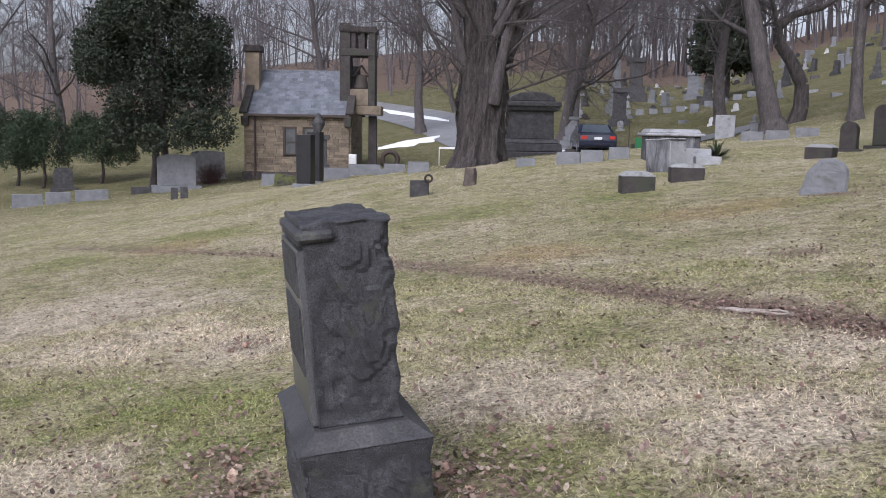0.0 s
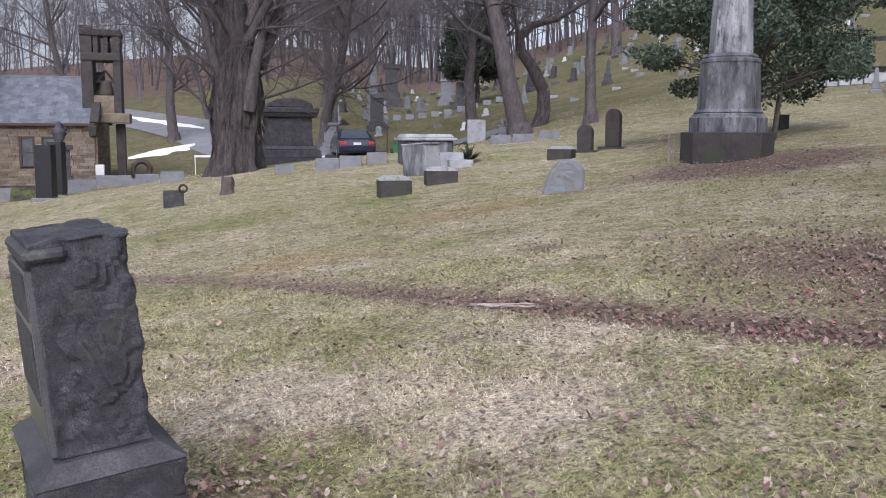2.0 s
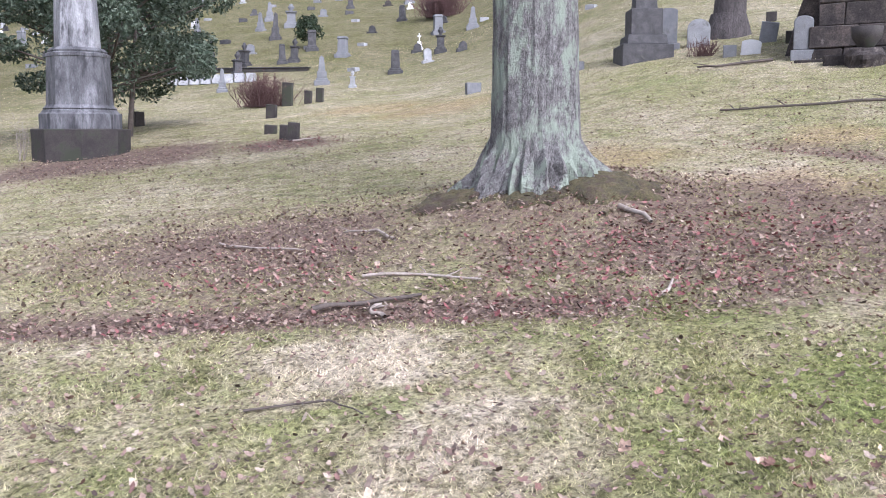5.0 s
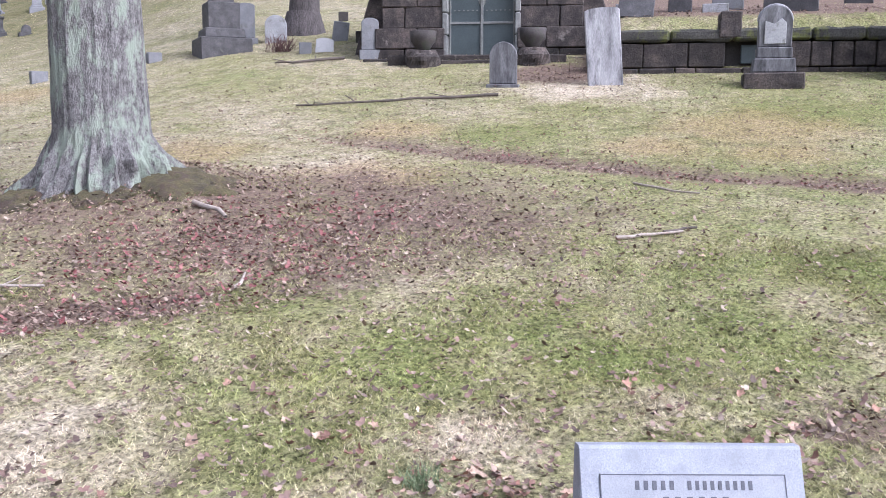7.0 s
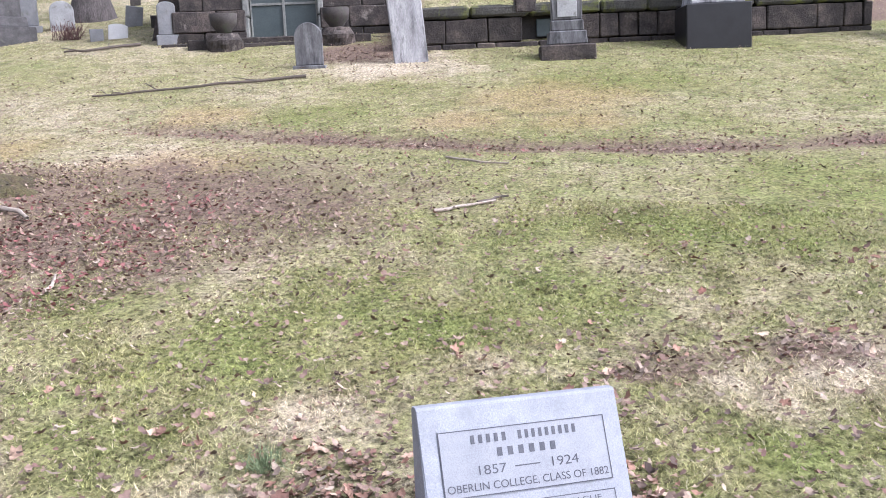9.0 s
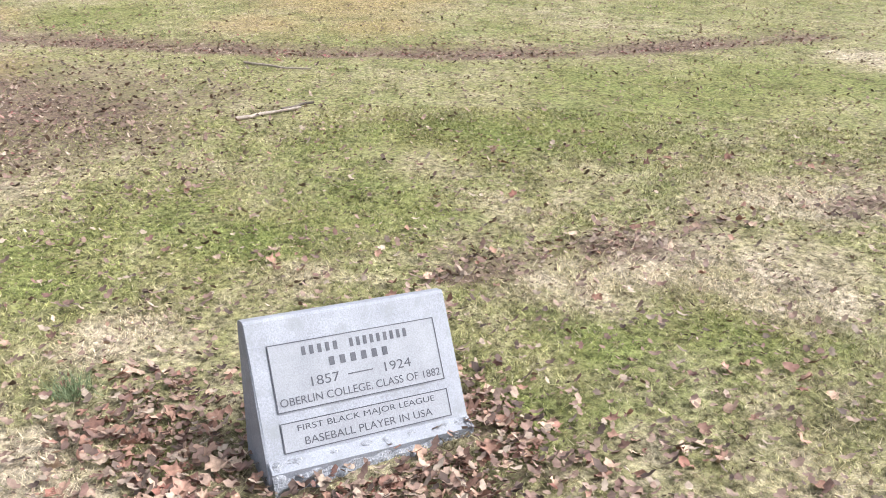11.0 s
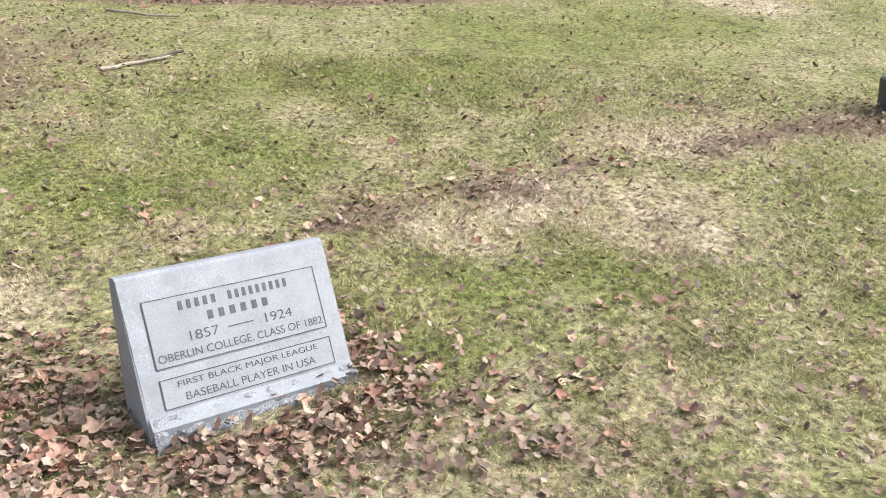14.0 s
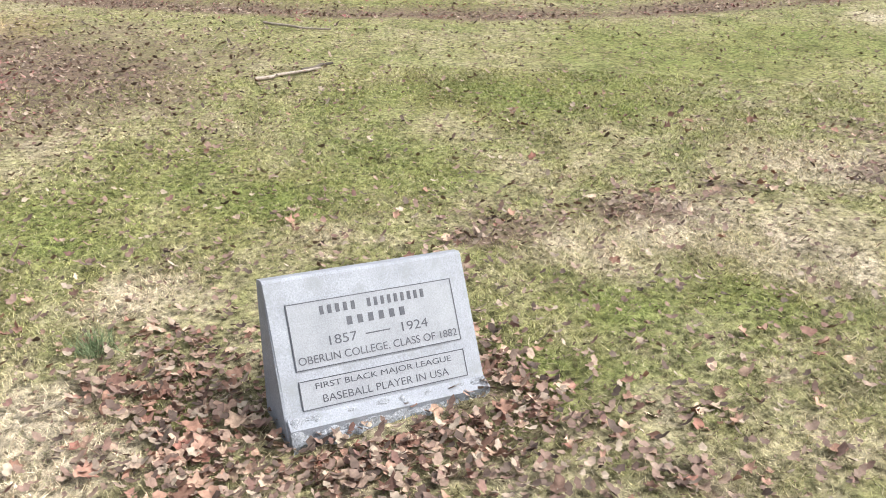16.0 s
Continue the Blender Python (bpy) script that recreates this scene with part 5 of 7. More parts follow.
# ---- the near tree with lichened bark ----
def near_tree():
    x, y = TREE
    t = thing("large_tree", x, y, 0, "large grey-barked tree with lichen and flared roots", "tree", z=H(x, y) - 0.03)
    sides = 72
    prof = [(-0.35, 0.70), (-0.10, 0.56), (0.05, 0.50), (0.13, 0.465), (0.20, 0.43), (0.27, 0.395), (0.36, 0.376), (0.5, 0.368), (0.7, 0.363), (1.0, 0.358), (1.5, 0.350), (2.4, 0.335), (3.2, 0.30), (4.2, 0.28), (5.4, 0.25)]
    zs = np.concatenate([np.linspace(-0.35, 1.0, 28), np.linspace(1.1, 5.4, 22)])
    rs = np.interp(zs, [p[0] for p in prof], [p[1] for p in prof])
    bm = bmesh.new()
    rings = []
    for z, r in zip(zs, rs):
        low = max(0.0, 1 - (z + 0.05) / 0.42)
        ring = []
        for i in range(sides):
            a = 2 * math.pi * i / sides
            root = max(0.0, math.sin(a * 3.5 + 0.9)) ** 2 * 0.12 + 0.35 * max(0.0, math.cos(a + 1.25)) ** 10
            q = Vector((math.cos(a) * 4.2, math.sin(a) * 4.2, z * 1.1))
            ridge = 0.016 * (noise.noise(Vector((a * 9, z * 1.3, 3))) + noise.noise(Vector((a * 19, z * 2.4, 7))) * 0.7)
            lump = (0.10 * noise.noise(q * 1.8) + 0.10 * noise.noise(q * 3.8) + 0.03 * noise.noise(q * 8.0)) * min(1, low * 1.8)
            k = r * (1 + low * root + 0.03 * noise.noise(q * 0.7)) + ridge + lump
            ring.append(bm.verts.new((k * math.cos(a) - 0.012 * z, k * math.sin(a) + 0.008 * z, z)))
        rings.append(ring)
    for a, b in zip(rings, rings[1:]):
        for i in range(sides):
            bm.faces.new((a[i], a[(i + 1) % sides], b[(i + 1) % sides], b[i]))
    part("trunk", bm, M_BARK, t, "grey furrowed trunk with pale green lichen")
    rng = np.random.default_rng(21)
    out = []
    grow(rng, (-0.06, 0.04, 5.3), (0.1, 0.2, 1), 6, 0.26, 1, out, (0, 4, 3, 2), 0.15, 0.1)
    for i in range(6):
        a = i * 1.1 + 0.3
        grow(rng, (-0.05 + 0.15 * math.cos(a), 0.04 + 0.15 * math.sin(a), 4.4 + 0.15 * i), (math.cos(a), math.sin(a), 0.8), 4.5, 0.14, 1, out, (0, 4, 3), 0.15, 0.08)
    part("crown", tubes("crown", out, 6, M_TWIG), None, t, "bare spreading limbs and twigs")


near_tree()


def moss_patch(x, y, w, h, seed):
    """A draped cushion of moss."""
    t = thing("moss_patch", x, y, 0, "low dark green moss cushion over the tree roots", "moss")
    n = 26
    v, g = [], H(x, y)
    for i in range(n):
        for j in range(n):
            a, b = (i / (n - 1) * 2 - 1) * w, (j / (n - 1) * 2 - 1) * w
            r = math.hypot(a, b) / w * (1.1 + 0.9 * noise.noise(Vector((a * 5 + seed, b * 5, 0))))
            v.append((a, b, H(x + a, y + b) - g + h * (1 - r * r * 1.4) * (1 + 0.5 * noise.noise(Vector((a * 14, b * 14, seed)))) - (0.05 if r > 0.95 else 0)))
    k = np.arange(n * n).reshape(n, n)
    f = np.stack([k[:-1, :-1], k[1:, :-1], k[1:, 1:], k[:-1, 1:]], -1).reshape(-1, 4)
    part("cushion", mesh_from("cushion", v, f, M_BUSH, True), None, t)


moss_patch(7.10, 3.32, 0.62, 0.075, 1.0)
moss_patch(6.50, 4.50, 0.42, 0.06, 4.0)
moss_patch(6.62, 3.80, 0.34, 0.03, 7.0)


# ---- fallen sticks ----
def stick(pts, r, label, material=M_STICK, side=0, seed=1, name="fallen_stick"):
    x, y = pts[0]
    t = thing(name, x, y, 0, label, "stick", "fallen sticks", z=0.0)
    t.matrix_basis = pose(x, y, H(x, y))
    rng = np.random.default_rng(seed)
    line = []
    for (ax, ay), (bx, by) in zip(pts, pts[1:]):
        for k in np.linspace(0, 1, 4)[:-1]:
            line.append((ax + (bx - ax) * k + rng.normal(0, r), ay + (by - ay) * k + rng.normal(0, r)))
    line.append(pts[-1])
    g = H(x, y)
    p3 = [(px - x, py - y, H(px, py) - g + r * 0.8 + abs(rng.normal(0, r * 0.5)) + 0.012) for px, py in line]
    part("wood", rod("wood", p3, [r * (1 - 0.5 * i / len(p3)) for i in range(len(p3))], 8, material), None, t)
    for _ in range(side):
        i = rng.integers(1, len(p3) - 1)
        a = np.array(p3[i])
        b = a + np.array([rng.normal(0, r * 9), rng.normal(0, r * 9), r * rng.uniform(1, 5)])
        part("side_twig", rod("side_twig", [a, (a + b) / 2 + rng.normal(0, r * 0.6, 3), b], [r * 0.45, r * 0.35, r * 0.15], 6, material), None, t)


stick([(6.47, -0.18), (6.60, -0.42), (6.70, -0.62)], 0.013, "short bleached stick lying in the grass", seed=1)
stick([(6.66, -0.48), (6.82, -0.72)], 0.014, "short dark stick lying in the grass", M_DKSTICK, seed=2)
stick([(8.40, -0.27), (8.15, -0.6), (8.01, -0.83)], 0.012, "thin pale bare stick on the lawn", seed=3)
stick([(4.25, 3.25), (4.32, 3.42), (4.45, 3.45)], 0.016, "pale forked dead stick among leaves", side=2, seed=4)
stick([(4.21, 3.80), (4.40, 3.55), (4.65, 3.30)], 0.018, "dark thin dead stick among leaves", M_DKSTICK, side=1, seed=5)
stick([(5.14, 5.75), (5.10, 5.3), (5.20, 4.85)], 0.011, "long pale dead stick on leaf litter", side=2, seed=6)
stick([(2.25, 6.58), (2.45, 6.36), (2.64, 6.20)], 0.014, "pale bare stick along the leaf line", seed=7)
stick([(2.30, 6.52), (2.5, 6.45), (2.66, 6.30)], 0.014, "thin pale stick along the leaf line", seed=8)
stick([(4.80, 3.9), (4.95, 3.5), (5.0, 3.1)], 0.012, "thin grey twig on leaf litter", side=2, seed=9)
stick([(5.6, 4.3), (5.75, 4.6), (5.7, 4.9)], 0.014, "thin grey twig on leaf litter", side=2, seed=10)
stick([(5.1, 1.95), (5.35, 2.0)], 0.012, "short pale twig in the grass", seed=11)
stick([(13.81, 1.61), (13.6, 2.3), (13.4, 3.1), (13.1, 3.9), (13.0, 4.5)], 0.024, "long dark fallen branch on the slope", M_DKSTICK, side=5, seed=12, name="fallen_branch")
stick([(17.6, 5.3), (17.2, 5.9), (17.0, 6.4)], 0.03, "dark fallen branch in the grass", M_DKSTICK, side=2, seed=13, name="fallen_branch")
stick([(11.2, 11.2), (11.5, 11.0)], 0.02, "pale stick on the leaf pile", seed=14)
stick([(2.9, 2.9), (3.15, 2.62), (3.1, 2.4)], 0.006, "thin dark twig in the grass", M_DKSTICK, side=1, seed=15)
stick([(6.65, 2.95), (6.45, 2.62)], 0.022, "pale stick leaning on the roots", seed=16)


# ---- the stone mausoleum in the bank ----
def block(parent, x, y, z, w, d, h, cache, material=M_BLOCK, name="stone_block", rz=0.0):
    """A rock-faced block; alike blocks share a mesh."""
    key = (round(w, 2), round(d, 2), round(h, 2), material.name)
    if key not in cache:
        bm = box(w - 0.012, d, h - 0.012, 0, 0, 0, 0.018)
        s = len(cache) * 3.1
        for v in bm.verts:
            v.co += Vector((noise.noise(v.co * 5 + Vector((s, 0, 0))), noise.noise(v.co * 5 + Vector((0, s, 0))), noise.noise(v.co * 5 + Vector((0, 0, s))))) * 0.018
        me = bpy.data.meshes.new(name)
        bm.to_mesh(me)
        bm.free()
        me.materials.append(material)
        cache[key] = me
    ob = new(name, cache[key])
    ob.parent = parent
    ob.matrix_basis = pose(x, y, z, 0, 0, rz)
    return ob


def mausoleum():
    # local x runs along the front (to the viewer's right), y into the bank
    x0, y0 = 18.1, 2.55
    t = thing("mausoleum", x0, y0, -90 + 3, "small blackened sandstone mausoleum with metal double doors", "mausoleum", z=2.92)
    cache = {}
    rng = random.Random(3)
    part("core", box(3.55, 2.6, 2.5, 0, 1.75, -0.4, 0.01), M_JOINT, t)
    for side in (-1, 1):
        for row in range(7):
            z = -0.25 + row * 0.40
            out = 1.95 if row > 1 else 2.08
            a = 0.70
            cuts = [a, a + (0.55 if row % 2 else 0.80), out]
            for p, q in zip(cuts, cuts[1:]):
                block(t, side * (p + q) / 2, 0.12 + (0.0 if row > 1 else -0.06), z, q - p, 0.6, 0.40, cache)
    for row in range(5):
        block(t, -0.705 - 0.0, -0.02, 0.0 + row * 0.42, 0.12, 0.4, 0.42, cache, M_TRIM, "jamb_block")
        block(t, 0.705, -0.02, 0.0 + row * 0.42, 0.12, 0.4, 0.42, cache, M_TRIM, "jamb_block")
    block(t, 0, 0.1, 2.10, 1.7, 0.7, 0.42, cache, M_BLOCK, "lintel")
    gable = slab([(-2.2, 0), (2.2, 0), (0, 0.95)], 0.5, 0.02)
    bmesh.ops.translate(gable, verts=gable.verts, vec=(0, 0.15, 2.54))
    part("gable", gable, M_BLOCK, t, "blackened stone gable")
    for s in (-1, 1):
        roof = box(2.5, 3.3, 0.14, 0, 0, 0, 0.02)
        bmesh.ops.rotate(roof, verts=roof.verts, cent=(0, 0, 0), matrix=Matrix.Rotation(s * math.atan2(0.95, 2.2), 3, "Y"))
        bmesh.ops.translate(roof, verts=roof.verts, vec=(s * 1.17, 1.5, 2.98))
        part("roof_slab", roof, M_MOSS, t, "mossy stone roof slab")
    for s in (-1, 1):
        door = part("door", box(0.60, 0.06, 2.06, s * 0.315, 0.03, 0.02, 0.006), M_DOOR, t, "dark grey-green metal door leaf")
        for z in (0.63, 1.30):
            part("rail", box(0.60, 0.03, 0.045, s * 0.315, -0.012, z, 0.004), M_TRIM, door, "pale metal rail")
        for k in range(6):
            part("vent_slot", box(0.035, 0.012, 0.02, s * 0.315 - 0.22 + k * 0.088, -0.008, 0.88, 0.002), M_TRIM, door)
        part("stile", box(0.03, 0.03, 2.06, s * 0.622, -0.012, 0.02, 0.004), M_TRIM, door, "pale frame edge")
    part("meeting_strip", box(0.05, 0.03, 2.06, 0, -0.02, 0.02, 0.004), M_TRIM, t, "pale metal strip between doors")
    part("door_plate", slab([(-0.06, 1.02), (0.0, 0.92), (0.06, 1.02), (0.1, 1.16), (-0.1, 1.16)], 0.03, 0.004), M_TRIM, t, "pale wreath-shaped plate")
    for i, (w, d, h) in enumerate(((2.1, 0.5, 0.16), (2.7, 0.6, 0.18))):
        part("step", roughen(box(w, d, h + 0.15, 0, -0.35 - 0.42 * i, -0.16 - 0.15 * i - 0.15, 0.02), 3, 0.012, 4, i), M_BLOCK, t, "dark worn stone step")
    # low stone cheeks that run out from the piers
    for s in (-1, 1):
        block(t, s * 1.35, -0.65, -0.45, 0.62, 0.9, 0.42, cache)
        block(t, s * 1.95, -0.30, -0.40, 0.55, 0.7, 0.34, cache)
    for x, w in ((-2.25, 0.5), (2.3, 0.55)):
        slope = slab([(-w, -0.4), (w, -0.4), (w if x < 0 else -w * 0.2, 1.45), (-w * 0.1 if x < 0 else -w, 1.25 if x < 0 else 1.45)], 0.6, 0.02)
        bmesh.ops.translate(slope, verts=slope.verts, vec=(x, 0.6, 0))
        part("wing_wall", roughen(slope, 3, 0.02, 4, x), M_BLOCK, t, "sloping blackened wing wall")
    return t


mausoleum()


def planter(x, y, label):
    t = thing("stone_planter", x, y, 20, label, "planter", "rustic planters", z=H(x, y) + 0.02)
    bm = turned([(0.30, -0.1), (0.33, 0.12), (0.24, 0.26)], 12)
    part("pedestal", roughen(bm, 2, 0.04, 6, x), M_BLOCK, t, "rough dark rubble pedestal")
    bowl = turned([(0.12, 0.24), (0.14, 0.30), (0.23, 0.42), (0.25, 0.60), (0.21, 0.60), (0.18, 0.52)], 16)
    part("bowl", bowl, M_BROWNST, t, "worn stone bowl", smooth=True)


planter(16.85, 3.45, "worn stone planter on a rubble pedestal")
planter(17.0, 1.45, "worn stone planter on a rubble pedestal")


def retaining_wall():
    t = tagged(thing("wall_retaining", 15.95, 0.3, -90, z=H(15.5, -3.0)), "blackened sandstone retaining wall with mossy coping", "wall", kind="structure")
    cache = {}
    rng = random.Random(9)
    part("core", box(8.0, 0.30, 0.95, 4.0, 0.22, -0.25, 0.005), M_JOINT, t)
    for row, (z, h) in enumerate(((-0.22, 0.38), (0.16, 0.40), (0.56, 0.05))):
        if row == 2:
            continue
        x = 0.0
        while x < 7.9:
            w = rng.choice((0.33, 0.45, 0.58, 0.72, 0.85))
            w = min(w, 8.0 - x)
            if not (row == 1 and 2.25 < x + w / 2 < 2.95):
                block(t, x + w / 2, 0.0 + rng.uniform(-0.015, 0.015), z, w, 0.36, h, cache)
            x += w
    part("niche_plate", box(0.56, 0.05, 0.30, 2.62, 0.02, 0.22, 0.01), M_DOOR, t, "dark blue-grey recessed plate")
    x = 0.0
    while x < 7.9:
        w = rng.choice((0.8, 1.0, 1.2))
        w = min(w, 8.0 - x)
        c = roughen(box(w - 0.02, 0.5, 0.20, x + w / 2, 0.05, 0.57, 0.04), 3, 0.022, 4, x)
        part("coping_stone", c, M_MOSS, t, "mossy rounded coping stone")
        x += w
    part("pier", roughen(box(0.36, 0.40, 0.42, 2.15, -0.02, 0.62, 0.02, 0.92, 0.92), 3, 0.02, 5, 2), M_BLOCK, t, "lichen-spotted stone pier")


retaining_wall()
for x_, y_, w_, h_, m_, ln_ in ((16.9, -0.35, 0.62, 0.42, M_DARK, (-24, 5)), (17.6, -1.15, 0.42, 0.65, M_DARK, (0, 0)), (17.8, -2.0, 0.55, 0.50, M_GREY, (0, 0)), (17.4, -1.75, 0.45, 0.14, M_PALE, (0, 0)),
                                (17.3, -3.0, 0.9, 0.55, M_DARK, (0, 0)), (18.6, -4.4, 0.5, 0.5, M_DARK, (0, 0)), (18.9, -5.6, 0.6, 0.4, M_GREY, (0, 0)), (17.7, -0.2, 0.4, 0.14, M_GREY, (0, 0))):
    tablet(x_, y_, w_, h_, 0.16, m_, "gravestone standing on the bank behind the wall", arch=0, lean=ln_, group="stones on the bank")

tablet(14.71, 1.68, 0.43, 0.66, 0.11, M_STREAKD, "small dark grey round-topped gravestone", arch=0.215, plinth=(0.52, 0.24, 0.03), turn=-6)
tablet(14.81, 0.09, 0.54, 1.17, 0.12, M_STREAK, "tall weathered marble tablet with a low peaked top", arch=0.05, turn=4, lean=(0, -4.5))


def arched_monument():
    x, y = 14.62, -2.35
    t = thing("grave_monument", x, y, facing(x, y) + 6, "weathered arched marble monument on a dark double plinth", "monument")
    part("plinth", roughen(box(0.86, 0.5, 0.30, 0, 0, -0.12, 0.02), 3, 0.012, 5, 3), M_BLOCK, t, "dark stone plinth")
    part("plinth", box(0.62, 0.40, 0.21, 0, 0, 0.18, 0.02, 0.94, 0.94), M_STREAKD, t)
    part("base", box(0.50, 0.30, 0.16, 0, 0, 0.39, 0.015), M_STREAKD, t)
    bm = slab(round_top(0.47, 0.62), 0.24, 0.02)
    bmesh.ops.translate(bm, verts=bm.verts, vec=(0, 0, 0.55))
    part("stone_body", bm, M_STREAKD, t, "dark arched stone")
    bm = slab([(-0.15, 0.0), (0.15, 0.0), (0.15, 0.3), (0.08, 0.36), (-0.02, 0.28), (-0.15, 0.33)], 0.02, 0.004)
    bmesh.ops.translate(bm, verts=bm.verts, vec=(0, -0.125, 0.60))
    part("inscription_panel", bm, M_PALE, t, "worn white inscription panel")
    rim = [(0.225 * math.cos(a), 0, 0.935 + 0.225 * math.sin(a), 0.225 * math.cos(a + 0.262), 0, 0.935 + 0.225 * math.sin(a + 0.262), 0.035, 0.035) for a in np.arange(0.0, 3.1, 0.262)]
    part("arch_moulding", tubes("arch_moulding", rim, 6, M_PALE), None, t, "pale arched moulding")


arched_monument()
for x_, y_, w_, z_ in ((15.25, -4.82, 1.02, 0.60), (15.0, -8.75, 1.32, 0.32)):
    t_ = thing("grave_monument", x_, y_, facing(x_, y_) + 14, "dark granite plinth carrying a pale streaked die", "monument", "plinth monuments")
    part("plinth", box(w_, w_ * 0.9, z_ + 0.15, 0, 0, -0.15, 0.015), M_BLACK if z_ > 0.5 else M_DARK, t_, "large dark granite plinth")
    part("plinth", box(w_ * 0.84, w_ * 0.74, 0.22, 0, 0, z_, 0.02, 0.93, 0.93), M_STREAK if z_ > 0.5 else M_DARK, t_)
    part("die", box(w_ * 0.66, w_ * 0.58, 1.2, 0, 0, z_ + 0.22, 0.015, 0.9, 0.9), M_STREAK if z_ > 0.5 else M_DARK, t_)
    part("cap", box(w_ * 0.7, w_ * 0.62, 0.2, 0, 0, z_ + 1.42, 0.03, 0.7, 0.7), M_STREAK if z_ > 0.5 else M_DARK, t_)


def slant_pair(x, y, w, h, turn):
    t = thing("slant_marker", x, y, facing(x, y) + turn, "small grey granite slant marker with an engraved face", "gravestone", "small slant markers")
    bm = bmesh.new()
    prof = [(-0.22, -0.08), (-0.20, 0.06), (-0.04, h), (0.10, h), (0.14, -0.08)]
    a = [bm.verts.new((-w / 2, p, z)) for p, z in prof]
    b = [bm.verts.new((w / 2, p, z)) for p, z in prof]
    bm.faces.new(a)
    bm.faces.new(b[::-1])
    for i in range(5):
        bm.faces.new((a[(i + 1) % 5], a[i], b[i], b[(i + 1) % 5]))
    bmesh.ops.bevel(bm, geom=bm.edges[:], offset=0.008, segments=1, affect="EDGES")
    part("stone_body", bm, M_GREY, t)


slant_pair(12.88, -8.25, 0.42, 0.47, -55)
slant_pair(12.94, -9.0, 0.42, 0.47, -55)
slant_pair(12.6, -10.4, 0.42, 0.42, -55)
for y_ in (-9.6, -10.5, -11.3):
    low_block(18.5, y_ - 1.5, 0.7, 0.28, 0.3, M_GREY, "low grey marker on the slope", turn=-20)
low_block(4.25, -4.55, 0.32, 0.20, 0.26, M_DARK, "small dark corner stone ringed by leaves", turn=20)

# ---- stones up the slope behind the near tree ----
pedestal(19.05, 8.42, 1.10, 2.3, M_DARK, "large dark granite obelisk monument on a broad stepped base", "obelisk", turn=12, group="slope monuments")
tablet(20.2, 8.35, 0.42, 0.78, 0.3, M_GREY, "grey marble stone with a moulded cap", arch=0.06, plinth=(0.55, 0.4, 0.12), group="slope stones")
tablet(20.4, 7.7, 0.5, 0.60, 0.25, M_PALE, "pale round-topped gravestone", arch=0.22, group="slope stones")
tablet(20.5, 6.2, 0.36, 0.42, 0.16, M_GREY, "grey gravestone leaning to one side", arch=0, lean=(0, 7), group="slope stones")
tablet(18.8, 6.0, 0.38, 0.28, 0.12, M_WHITE, "small white marble stone leaning back", arch=0.06, lean=(-8, 5), group="slope stones")
tablet(18.6, 6.35, 0.26, 0.22, 0.18, M_GREY, "small grey block", arch=0, group="slope stones")
for x_, y_ in ((19.6, 4.85), (20.2, 5.6), (24.0, 6.3), (24.3, 7.3), (24.1, 8.1)):
    tablet(x_, y_, 0.26, 0.24, 0.14, M_BROWNST, "small worn brown footstone", arch=0, group="slope stones")
tablet(17.9, 4.75, 0.34, 0.62, 0.3, M_GREY, "small grey pedestal stone beside the mausoleum", arch=0.1, plinth=(0.42, 0.38, 0.14), group="slope stones")
low_block(19.0, 10.35, 0.55, 0.20, 0.4, M_GREY, "grey granite kerb block", turn=10)
low_block(18.9, 9.95, 0.30, 0.20, 0.3, M_GREY, "grey granite kerb block", turn=10)
low_block(18.6, 12.6, 0.35, 0.24, 0.3, M_GREY, "grey granite kerb block", turn=10)


